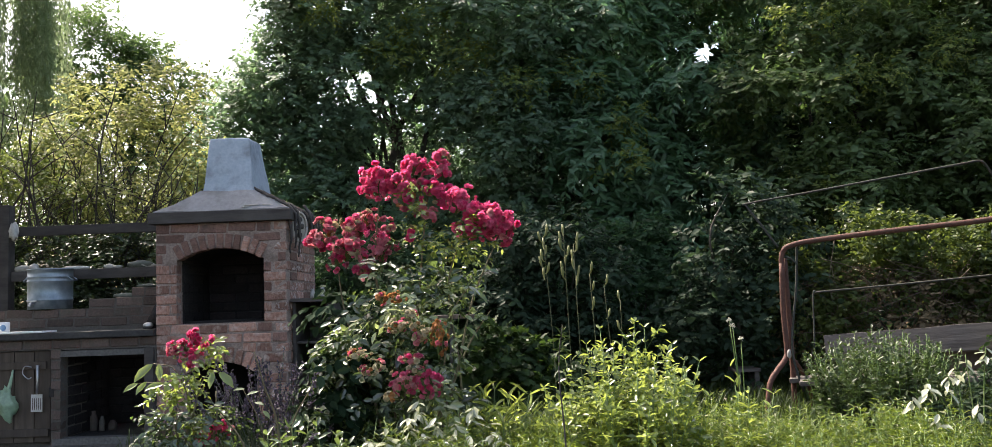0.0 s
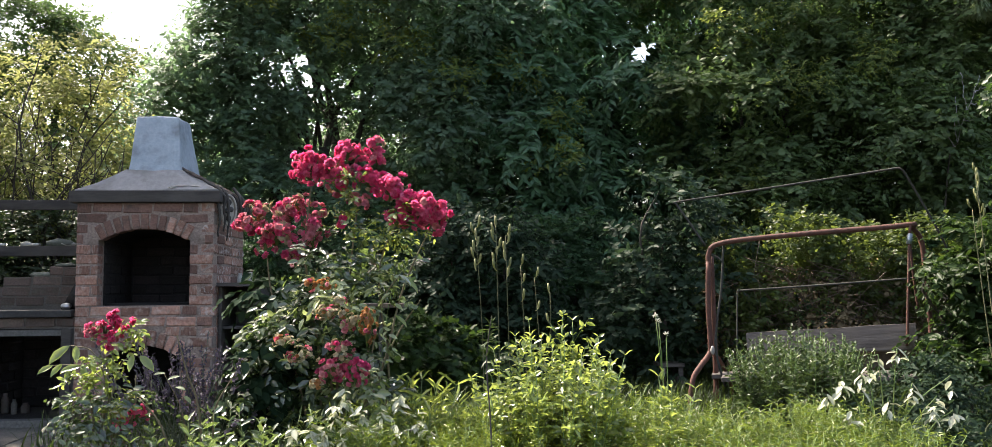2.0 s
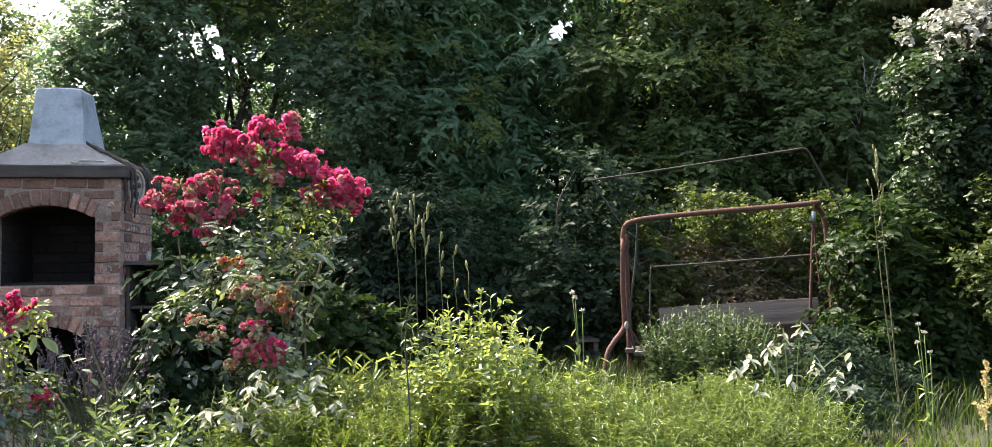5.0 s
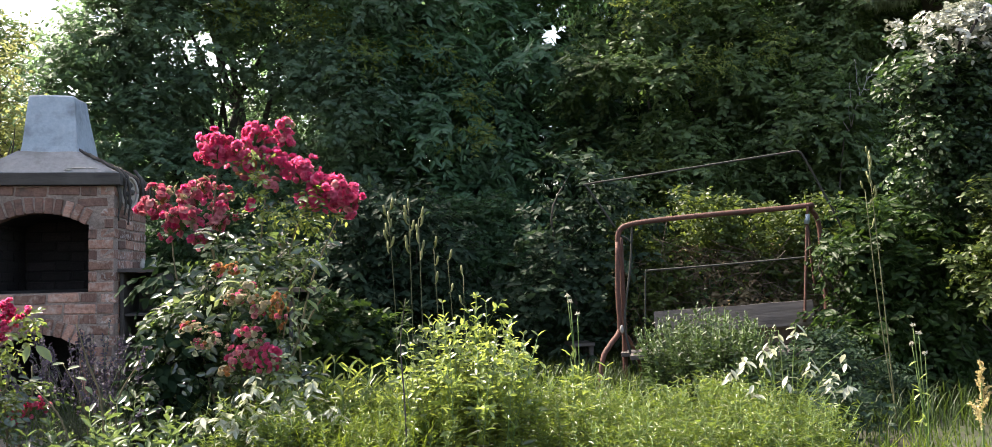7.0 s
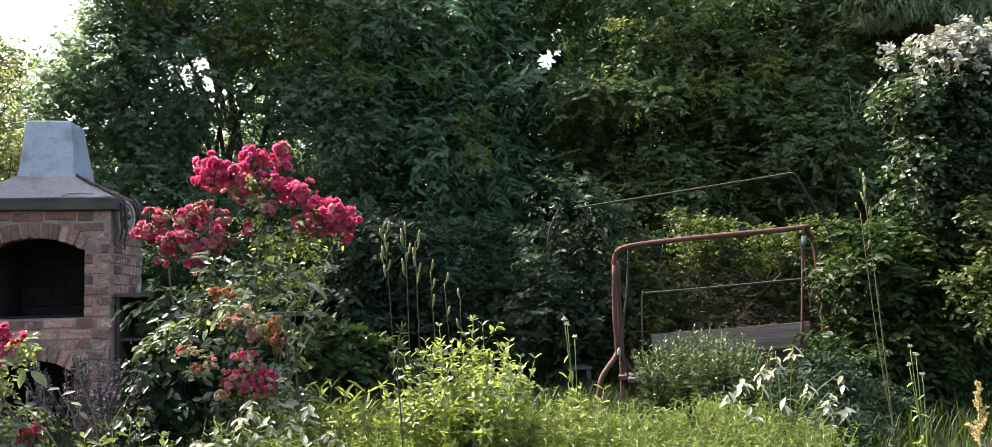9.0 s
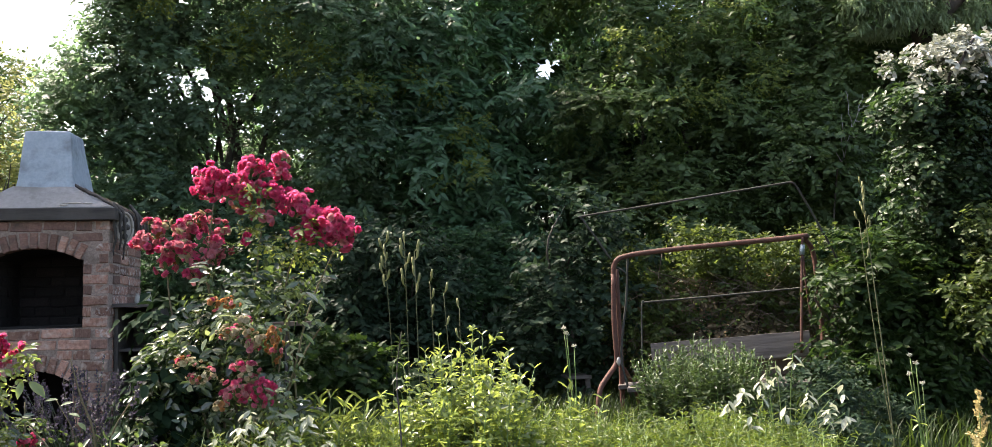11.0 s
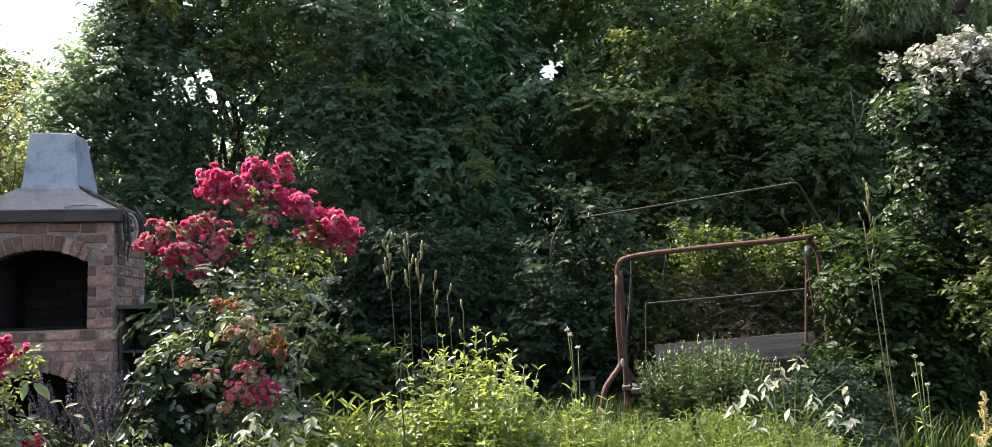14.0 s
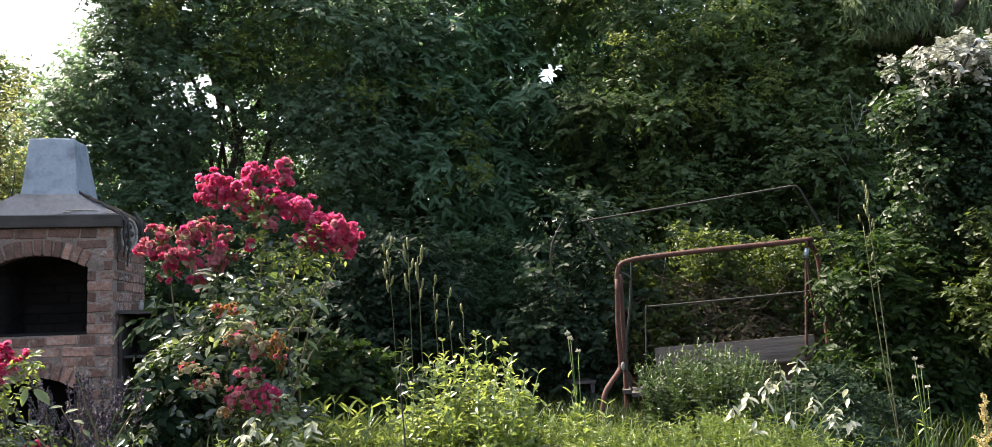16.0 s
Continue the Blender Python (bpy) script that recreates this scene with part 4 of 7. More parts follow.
lay(splash, (-4.9, 7.0, 0), (1, 0, 0), (0, -1, 0), 0.90, 4, splash_spans, proud=0.003, meshes=dark_meshes)
for x, y, z, s in ((-3.02, 7.10, 1.14, 0.075), (-2.86, 7.12, 1.215, 0.06), (-2.74, 7.1, 1.213, 0.05)):
    st = smooth_part("flat_stone", blob((s * 1.3, s, s * 0.32), (x, y, z - 0.005), 8, 14, 0.3, x * 7), PEBBLE)
    tagged(st, "flat grey stone lying on the low brick wall", "stone", "stones on the wall")

tub = thing("zinc_tub", (-3.645, 7.13, 1.05), "galvanised zinc tub with ribs standing on the low wall", "tub")
tv, tt = lathe([(0.001, 0.012), (0.170, 0.012), (0.174, 0.0), (0.177, 0.0), (0.177, 0.066), (0.183, 0.070), (0.183, 0.078), (0.177, 0.082), (0.178, 0.222), (0.183, 0.226), (0.183, 0.232), (0.178, 0.235),
                (0.178, 0.256), (0.183, 0.260), (0.183, 0.266), (0.178, 0.269), (0.179, 0.318), (0.186, 0.320), (0.186, 0.332), (0.176, 0.332), (0.172, 0.31), (0.168, 0.03), (0.001, 0.025)], 48, (-3.645, 7.13, 1.05))
part("vessel", (tv, tt), ZINC, tub)
for s in (-1, 1):
    smooth_part("handle", tube(glide([(-3.645 + s * 0.176, 7.08, 1.31), (-3.645 + s * 0.21, 7.09, 1.285), (-3.645 + s * 0.21, 7.17, 1.285), (-3.645 + s * 0.176, 7.18, 1.31)], 12), [0.006], 7), ZINC, tub)
smooth_part("tap", tube(glide([(-3.70, 6.972, 1.10), (-3.705, 6.935, 1.10), (-3.71, 6.91, 1.075)], 8), [0.013, 0.010], 8), STEEL, tub)
part("tap_lever", box_bm(-3.74, -3.66, 6.928, 6.943, 1.112, 1.124, 0.003), STEEL, tub)
tub.matrix_basis = pose(-3.645, 7.13, 1.05) @ Matrix.Diagonal((0.94, 0.94, 0.97, 1))

# fence of one post and two rails behind
fence = thing("post_and_rail_fence", (-4.1, 7.36, 0), "dark weathered timber fence of post and two rails", "fence")
part("post", rough_up(box_bm(-4.185, -4.085, 7.30, 7.40, -0.05, 1.925, 0.008), 0.004), DARK_WOOD, fence)
part("rail", rough_up(box_bm(-4.08, OX0 - 0.02, 7.33, 7.385, 1.663, 1.742, 0.006), 0.003, 3), DARK_WOOD, fence)
part("rail", rough_up(box_bm(-4.08, OX0 - 0.02, 7.33, 7.385, 1.290, 1.372, 0.006), 0.003, 3), DARK_WOOD, fence)
part("rail", rough_up(box_bm(-5.6, -4.19, 7.33, 7.385, 1.280, 1.382, 0.006), 0.003, 3), DARK_WOOD, fence)
rag = smooth_part("knotted_cloth", blob((0.035, 0.03, 0.07), (-4.03, 7.275, 1.70), 12, 14, 0.7, 5.0, 3.0), SHELL)
tagged(rag, "pale knotted cloth tied to the fence post", "cloth")
for k, (x, w, h) in enumerate(((-4.0, 0.07, 0.03), (-3.90, 0.04, 0.035), (-3.55, 0.13, 0.018), (-3.27, 0.05, 0.022), (-3.2, 0.04, 0.015), (-2.98, 0.09, 0.025))):
    sh = smooth_part("shell", blob((w, 0.028, h), (x, 7.355, 1.372 + h * 0.7), 6, 12, 0.4, k * 3.1, 2.2), SHELL)
    tagged(sh, "pale shell lying on the fence rail", "shell", "shells on the rail")
sto = smooth_part("round_stone", blob((0.105, 0.035, 0.034), (-3.01, 7.355, 1.372 + 0.024), 10, 16, 0.25, 2.0), PEBBLE)
tagged(sto, "rounded grey-green stone resting on the fence rail", "stone")

mug = thing("mug", (-3.83, 6.80, 0.874), "white ceramic mug with a blue spot on the worktop", "mug")
smooth_part("cup", lathe([(0.001, 0.004), (0.036, 0.0), (0.041, 0.01), (0.041, 0.085), (0.037, 0.087), (0.036, 0.015), (0.001, 0.012)], 24, (-3.83, 6.80, 0.874)), WHITE, mug)
BLUE = surface("blue_glaze", (0.10, 0.20, 0.34), (0.16, 0.28, 0.42), (0.07, 0.13, 0.24), 0.35, fine=30, broad=8, bump=0.02)
smooth_part("spot", blob((0.024, 0.004, 0.024), (-3.815, 6.7605, 0.918), 6, 16, 0.05), BLUE, mug, "blue glazed spot")
board = tagged(part("white_board", rough_up(box_bm(-4.3, -3.42, 6.60, 6.80, 0.8745, 0.886, 0.002), 0.002, 4), PAPER), "thin white board lying on the worktop", "board")
tool = thing("iron_poker_stand", (-2.70, 6.85, 0.874), "black iron stand with a steel knob on the worktop", "stand")
wv = np.array([(-2.74, 6.76, 0.876), (-2.60, 6.76, 0.876), (-2.60, 6.76, 1.10), (-2.625, 6.76, 1.10), (-2.74, 6.88, 0.876), (-2.60, 6.88, 0.876), (-2.60, 6.88, 1.10), (-2.625, 6.88, 1.10)])
part("wedge", (wv, np.array([(0, 1, 2), (0, 2, 3), (4, 6, 5), (4, 7, 6), (0, 4, 5), (0, 5, 1), (1, 5, 6), (1, 6, 2), (2, 6, 7), (2, 7, 3), (3, 7, 4), (3, 4, 0)])), IRON, tool)
smooth_part("knob", blob((0.040, 0.03, 0.024), (-2.69, 6.735, 0.90), 8, 14, 0.1), STEEL, tool)

# ---- garden swing ----
swing = thing("garden_swing", (2.9, 6.75, 0), "old rusty tubular garden swing frame with weathered boards", "garden swing")
LT, RT = np.array([2.18, 6.97, 1.335]), np.array([3.555, 6.42, 1.455])
along = (RT - LT) / np.linalg.norm(RT - LT)
smooth_part("top_bar", tube(glide([LT + (-0.002, 0, -0.15), LT + (0.0, 0, -0.085), LT + along * 0.022 + (0, 0, -0.028), LT + along * 0.08 + (0, 0, 0.0), LT + along * 0.25 + (0, 0, 0.014), LT + along * 0.75 + (0, 0, 0.012),
                                   RT - along * 0.20 + (0, 0, 0.0), RT, RT + along * 0.03 + (0, 0.03, -0.004), RT + along * 0.05 + (0, 0.09, -0.03)], 60), [0.021], 12), RUST, swing)
smooth_part("post", tube(glide([LT + (-0.002, 0, -0.13), (2.168, 6.97, 0.84), (2.178, 6.97, 0.56), (2.165, 6.965, 0.475), (2.072, 6.90, 0.385), (2.0, 6.86, 0.29), (1.965, 6.83, 0.10), (1.955, 6.82, -0.03)], 30), [0.021], 12), RUST, swing)
smooth_part("post", tube(glide([RT + along * 0.05 + (0, 0.09, -0.02), (3.69, 6.53, 1.33), (3.715, 6.53, 1.0), (3.73, 6.50, 0.5), (3.78, 6.46, 0.25), (3.82, 6.42, -0.03)], 24), [0.019], 12), RUST, swing)
smooth_part("rear_post", tube(glide([LT + (0.04, 0.06, -0.09), (2.225, 7.03, 0.9), (2.235, 7.04, 0.5), (2.24, 7.05, 0.1), (2.24, 7.07, -0.03)], 14), [0.021], 10), RUST, swing)
smooth_part("back_leg", tube(glide([(2.19, 6.98, 0.50), (2.30, 7.1, 0.40), (2.44, 7.3, 0.2), (2.50, 7.4, -0.03)], 10), [0.014], 10), RUST, swing)
smooth_part("canopy_bar", tube(glide([(2.162, 6.985, 1.33), (2.06, 7.02, 1.50), (1.955, 7.05, 1.665), (1.965, 7.045, 1.688), (2.4, 6.865, 1.742), (2.9, 6.655, 1.806), (3.38, 6.455, 1.867), (3.45, 6.425, 1.877), (3.495, 6.41, 1.865), (3.54, 6.41, 1.80), (3.66, 6.415, 1.59), (3.787, 6.42, 1.353), (3.84, 6.43, 1.24)], 64), [0.0085], 8), GREEN_WIRE, swing)
smooth_part("middle_bar", tube(glide([(2.42, 6.97, 0.971), (2.9, 6.78, 1.003), (3.72, 6.45, 1.066)], 14), [0.0075], 8), GREEN_WIRE, swing)
smooth_part("hanger", tube(glide([(2.30, 6.945, 1.325), (2.294, 6.95, 1.30), (2.27, 6.95, 0.993), (2.206, 6.93, 0.547), (2.27, 6.92, 0.22)], 16), [0.0095], 8), GREEN_WIRE, swing)
smooth_part("hanger_hook", tube(glide([(2.20, 6.97, 1.26), (2.25, 6.96, 1.235), (2.285, 6.95, 1.20)], 8), [0.008], 8), GREEN_WIRE, swing)
smooth_part("hanger", tube(glide([(2.43, 6.97, 0.975), (2.405, 6.965, 0.95), (2.38, 6.93, 0.6), (2.355, 6.90, 0.20)], 14), [0.0058], 8), GREEN_WIRE, swing)
smooth_part("hanger", tube(glide([(3.54, 6.41, 1.445), (3.527, 6.41, 1.30), (3.485, 6.38, 0.9), (3.449, 6.355, 0.56)], 12), [0.0105], 8), RUST, swing)
smooth_part("hanger_sleeve", tube([(3.537, 6.41, 1.386), (3.531, 6.41, 1.345), (3.526, 6.41, 1.310)], [0.017, 0.020, 0.019], 12), ZINC, swing, "pale grey plastic sleeve")
smooth_part("brace", tube(glide([(3.54, 6.42, 1.30), (3.565, 6.435, 1.05), (3.60, 6.45, 0.80)], 8), [0.009], 8), RUST, swing)
smooth_part("clamp", blob((0.018, 0.018, 0.035), (2.187, 6.945, 0.505), 6, 10, 0.2), PALE_TWIG, swing)


def plank(name, a, b, high, thick, lean, material, parent):
    """A worn board from a to b, standing on edge and leaning back."""
    a, b = Vector(a), Vector(b)
    m = (b - a).to_track_quat("X", "Z").to_matrix().to_4x4()
    bm = box_bm(0, (b - a).length, -thick / 2, thick / 2, -high / 2, high / 2, 0.005)
    bmesh.ops.subdivide_edges(bm, edges=[e for e in bm.edges if e.calc_length() > 0.5], cuts=24, use_grid_fill=True)
    rough_up(bm, 0.005, 4)
    o = part(name, bm, material, parent)
    o.matrix_basis = Matrix.Translation(a) @ m @ pose(0, 0, 0, lean)
    return o


plank("backrest_board", (2.42, 6.82, 0.545), (3.537, 6.37, 0.628), 0.195, 0.06, -14, GREY_WOOD, swing)
plank("back_rail", (2.6, 6.80, 0.42), (3.62, 6.44, 0.455), 0.13, 0.03, -6, DOOR_WOOD, swing)
plank("seat_board", (2.215, 6.82, 0.298), (3.5, 6.36, 0.335), 0.035, 0.22, 0, GREY_WOOD, swing)
plank("seat_board", (2.215, 7.06, 0.298), (3.5, 6.60, 0.335), 0.035, 0.22, 0, GREY_WOOD, swing)

# low garden table in the grass and a board behind the roses
tab = thing("low_garden_table", (2.1, 8.0, 0), "small low grey wooden table in the grass", "table")
part("tabletop", rough_up(box_bm(2.0, 2.22, 7.88, 8.16, 0.29, 0.322, 0.005), 0.003), GREY_WOOD, tab)
for x in (2.03, 2.19):
    for y in (7.92, 8.12):
        part("leg", box_bm(x - 0.02, x + 0.02, y - 0.02, y + 0.02, -0.02, 0.288), GREY_WOOD, tab)
rest = thing("bird_table", (-0.33, 6.0, 0), "brown board on a thin post behind the roses", "bird table")
part("board", rough_up(box_bm(-0.50, -0.19, 5.9, 6.12, 0.885, 0.912, 0.004), 0.002), DOOR_WOOD, rest)
part("post", box_bm(-0.36, -0.335, 6.0, 6.025, -0.02, 0.883), DARK_WOOD, rest)


# ---- trees and shrubs behind ----
elder = tree("elder_tree", (-1.5, 11.6, 0), 0.11,
     [(-2.9, 11.0, 3.5), (-2.5, 11.3, 3.9), (-1.9, 11.5, 5.2), (-1.1, 11.5, 5.4), (-0.3, 11.4, 4.6), (-2.1, 11.4, 4.4), (-0.7, 11.3, 3.9)],
     [(-1.6, 11.5, 5.1, 1.5, 1.3, 1.1), (-2.25, 11.2, 3.75, 0.9, 0.9, 0.7), (-0.2, 11.4, 4.5, 1.3, 1.2, 1.2), (-3.0, 11.3, 2.5, 0.95, 0.9, 0.8),
      (-0.9, 12.0, 2.2, 1.3, 0.8, 0.8), (0.0, 11.1, 3.0, 0.9, 0.8, 0.8), (-2.0, 11.1, 1.6, 1.3, 0.9, 0.9), (-2.6, 11.2, 3.3, 0.70, 0.8, 0.55), (-3.25, 11.2, 2.95, 0.45, 0.5, 0.40), (-2.95, 11.1, 3.75, 0.40, 0.5, 0.40), (-2.05, 11.2, 4.6, 0.65, 0.7, 0.55)],
     LEAF_DARK, "dark many-stemmed tree with small pointed leaves", clump_r=0.32, count=9, size=0.080, ratio=0.62, reach=0.30, shape=LEAF_LO, dense=1.2, cover=1.9, loose=0.30, face=0.4)
walnut = tree("walnut_tree", (1.6, 12.2, 0), 0.16,
     [(0.8, 12.0, 4.6), (1.6, 12.1, 5.6), (2.5, 12.0, 5.2), (0.9, 11.8, 3.2), (2.4, 11.8, 3.2)],
     [(1.2, 12.0, 4.7, 1.4, 1.2, 1.4), (1.0, 11.6, 3.0, 1.2, 1.0, 1.1), (2.7, 12.1, 5.6, 1.1, 1.0, 0.9), (2.3, 11.6, 3.1, 1.2, 1.0, 1.0), (1.5, 11.5, 1.6, 1.6, 0.9, 0.9)],
     LEAF_WALNUT, "tall tree with long drooping green leaflets", clump_r=0.36, count=9, size=0.135, ratio=0.40, droop=0.55, reach=0.36, shape=LEAF_LO, dense=1.3, cover=1.9, loose=0.22, face=0.5)
maple = tree("maple_tree", (4.9, 11.2, 0), 0.15,
     [(4.2, 11.0, 4.4), (5.0, 11.0, 5.6), (6.2, 10.9, 4.6), (3.8, 10.8, 3.2), (5.6, 10.7, 3.0)],
     [(4.5, 11.0, 4.9, 1.7, 1.3, 1.4), (3.9, 10.6, 3.2, 1.2, 1.0, 1.1), (6.2, 10.8, 4.3, 1.5, 1.3, 1.4), (5.3, 10.4, 2.7, 1.4, 1.0, 1.0), (4.2, 10.3, 1.7, 1.2, 0.8, 0.8)],
     LEAF_OLIVE, "broad olive-green tree with fine dense foliage", clump_r=0.30, count=10, size=0.088, ratio=0.54, reach=0.30, shape=LEAF_LO, dense=1.2, cover=1.9, loose=0.24, face=0.4)
tree("field_maple", (7.6, 11.2, 0), 0.13,
     [(7.0, 11.0, 3.6), (7.8, 11.0, 4.2), (8.6, 11.0, 3.8)],
     [(7.4, 11.0, 3.2, 1.4, 1.1, 1.3), (7.3, 11.2, 4.0, 1.2, 1.0, 0.8), (9.2, 11.0, 3.4, 1.3, 1.1, 1.2), (6.8, 10.5, 1.7, 1.4, 0.9, 0.9), (8.8, 10.6, 1.6, 1.4, 0.9, 1.0)],
     LEAF_OLIVE, "olive-green tree at the garden's edge", clump_r=0.33, count=10, size=0.088, ratio=0.54, reach=0.30, shape=LEAF_LO, dense=1.2, cover=1.8, loose=0.24, face=0.4)

for e in ((-2.35, 11.3, 4.35), (-2.05, 11.2, 4.5), (-1.85, 11.4, 4.55), (-1.55, 11.2, 4.45), (-2.5, 11.2, 3.7)):
    s = np.array([-1.6 + RNG.normal(0, 0.1), 11.4, 2.7])
    smooth_part("branch", tube(glide([s, s * 0.5 + np.array(e) * 0.5 + RNG.normal(0, 0.1, 3), e], 9), [0.028, 0.018, 0.008], 6), BARK, elder)
# yellowish shoots on the outer boughs, their colour doubling as lit leaves
stuff_part("young_foliage", crown([(-1.2, 10.5, 3.95, 0.28, 0.2, 0.12), (-0.35, 10.35, 3.80, 0.26, 0.2, 0.11), (-0.7, 10.35, 4.2, 0.3, 0.2, 0.10), (-1.9, 10.3, 4.55, 0.3, 0.2, 0.1), (0.15, 10.3, 3.45, 0.2, 0.2, 0.09)],
                                  0.16, 0.07, 0.46, 0.8, 0.8, 9, 0.25, 0.24, LEAF_FAR, 0.3), LEAF_SHOOT, elder)
stuff_part("young_foliage", crown([(1.35, 10.5, 3.08, 0.22, 0.2, 0.10), (1.5, 10.4, 2.5, 0.2, 0.2, 0.10), (0.9, 10.6, 3.6, 0.22, 0.2, 0.1)], 0.16, 0.09, 0.4, 0.8, 0.8, 8, 0.4, 0.24, LEAF_FAR, 0.3), LEAF_SHOOT, walnut)
stuff_part("young_foliage", crown([(3.6, 9.9, 2.05, 0.3, 0.2, 0.12), (4.3, 9.8, 4.3, 0.5, 0.2, 0.14), (3.4, 9.9, 3.9, 0.4, 0.2, 0.14), (5.2, 9.7, 3.6, 0.4, 0.2, 0.12), (4.0, 9.7, 3.3, 0.35, 0.2, 0.12)], 0.16, 0.06, 0.5, 0.7, 0.7, 9, 0.25, 0.24, LEAF_FAR, 0.3), LEAF_SHOOT, maple)

# out-of-view tree, added only to keep light off the kitchen
tree("lime_tree", (-7.4, 8.0, 0), 0.2,
     [(-6.0, 8.6, 5.3), (-6.6, 7.2, 5.0), (-4.8, 9.0, 5.7), (-7.6, 8.6, 5.2), (-5.4, 4.8, 4.8), (-6.8, 5.0, 3.6)],
     [(-5.7, 8.7, 5.8, 1.5, 1.3, 0.8), (-6.8, 7.0, 5.2, 1.3, 1.4, 0.9), (-4.4, 9.2, 6.0, 1.1, 1.0, 0.7), (-5.3, 4.5, 4.8, 1.5, 1.4, 0.7), (-3.7, 3.9, 5.1, 1.0, 0.9, 0.6), (-6.6, 4.6, 3.2, 1.2, 1.6, 1.2)],
     LEAF_BUSH, "unseen lime tree added to shade the outdoor kitchen", clump_r=0.45, count=9, size=0.13, ratio=0.75, reach=0.36, dense=1.5, cover=1.2, back=1.0, shape=LEAF_FAR)

# a dense dark hedge that closes the garden
low_bodies = [(x, 13.0, 0.7, 1.3, 0.6, 0.95) for x in range(-4, 13, 2)]
far_bodies = [(x, 15.2, z, 1.3, 0.6, 1.1) for x in (-2.0, 0.0, 2.0, 4.0, 6.0, 8.0, 10.0) for z in (2.2, 4.0, 5.8) if x > -1.5 or z < 3]
hedge = thing("hedge_trees", (3.0, 14.2, 0), "dense dark row of trees closing the garden", "hedge", kind="stuff")
part("foliage", crown([(-2.6, 14.0, 1.7, 1.5, 1.0, 1.7), (-0.2, 14.2, 2.4, 1.5, 1.0, 2.4), (-1.9, 14.0, 3.2, 0.9, 0.8, 0.7), (-0.9, 14.4, 5.4, 1.5, 1.0, 1.3), (1.2, 14.0, 2.2, 1.6, 1.0, 2.2), (1.1, 14.4, 5.6, 1.6, 1.0, 1.6),
                       (3.2, 14.0, 2.0, 1.6, 1.0, 1.9), (3.9, 14.2, 5.6, 1.4, 1.0, 1.6), (3.1, 13.8, 3.7, 1.2, 0.8, 0.8), (5.4, 14.0, 2.2, 1.7, 1.0, 2.2), (5.9, 14.2, 5.4, 1.6, 1.0, 1.7),
                       (7.8, 14.0, 2.4, 1.7, 1.0, 2.4), (8.2, 14.2, 5.6, 1.7, 1.0, 1.6), (10.4, 14.0, 2.6, 1.8, 1.0, 2.6), (12.4, 13.6, 2.6, 1.6, 1.0, 2.6), (10.4, 14.2, 5.8, 1.4, 1.0, 1.3)] + low_bodies + far_bodies,
                      clump_r=0.5, count=9, size=0.19, ratio=0.6, reach=0.42, dense=1.3, cover=2.0, shape=LEAF_FAR), LEAF_DEEP, hedge)

tree("yellowing_thicket", (-4.1, 9.5, 0), 0.035,
     [(-4.8, 9.4, 2.6), (-4.4, 9.3, 3.2), (-3.9, 9.2, 3.3), (-3.5, 9.2, 2.9), (-5.4, 9.4, 2.7), (-3.3, 9.0, 2.4), (-4.6, 9.1, 2.9), (-3.1, 9.1, 3.0)],
     [(-4.15, 9.4, 2.72, 0.70, 0.6, 0.68), (-3.75, 9.3, 3.15, 0.55, 0.5, 0.40), (-3.35, 9.2, 2.7, 0.33, 0.4, 0.48), (-3.6, 9.1, 2.0, 0.5, 0.5, 0.6)],
     LEAF_YELLOW, "backlit yellow-green thicket with thin arching stems", "shrub", clump_r=0.18, count=9, size=0.058, ratio=0.5, reach=0.24, dense=1.0, cover=0.75, shape=LEAF_LO)
tree("hazel_thicket", (-5.0, 9.3, 0), 0.025, [(-5.3, 9.3, 2.6), (-4.7, 9.3, 2.7), (-4.4, 9.0, 2.0)],
     [(-5.2, 9.5, 2.1, 0.75, 0.6, 0.75), (-4.65, 9.05, 1.95, 0.6, 0.4, 0.55), (-4.4, 9.0, 1.35, 1.1, 0.5, 0.5), (-4.85, 9.6, 2.6, 0.4, 0.4, 0.45)],
     LEAF_SHADY, "green leafy thicket behind the fence", "shrub", clump_r=0.18, count=9, size=0.058, ratio=0.5, reach=0.24, dense=1.0, cover=0.85, shape=LEAF_LO)
tree("bramble_hedge", (-3.6, 8.4, 0), 0.02,
     [(-4.3, 8.3, 1.3), (-3.6, 8.3, 1.5), (-3.0, 8.3, 1.4)],
     [(-4.3, 8.4, 1.15, 0.75, 0.4, 0.5), (-3.4, 8.4, 1.2, 0.75, 0.4, 0.5), (-5.1, 8.5, 1.2, 0.6, 0.4, 0.6), (-2.6, 8.4, 1.2, 0.6, 0.4, 0.6)],
     LEAF_MINT, "low leafy hedge behind the fence", "hedge", clump_r=0.16, count=8, size=0.052, ratio=0.62, reach=0.2, dense=1.5, shape=LEAF_FAR)
tree("ash_tree", (-6.8, 16.2, 0), 0.16,
     [(-7.4, 16, 5.6), (-6.6, 16, 5.2), (-5.8, 16, 4.4), (-8.4, 16, 5.0)],
     [(-7.5, 16.0, 5.4, 0.95, 0.9, 1.15), (-6.5, 16.0, 5.0, 0.7, 0.7, 0.8), (-5.9, 16.0, 4.6, 0.7, 0.6, 0.6), (-8.6, 16.0, 4.2, 1.3, 0.9, 1.2), (-7.0, 16, 3.2, 1.8, 0.9, 1.2), (-5.2, 16, 3.0, 1.2, 0.9, 0.9)],
     LEAF_OLIVE, "light green ash tree against the sky", clump_r=0.30, count=9, size=0.11, ratio=0.42, reach=0.3, shape=LEAF_FAR, dense=1.2, cover=1.7)


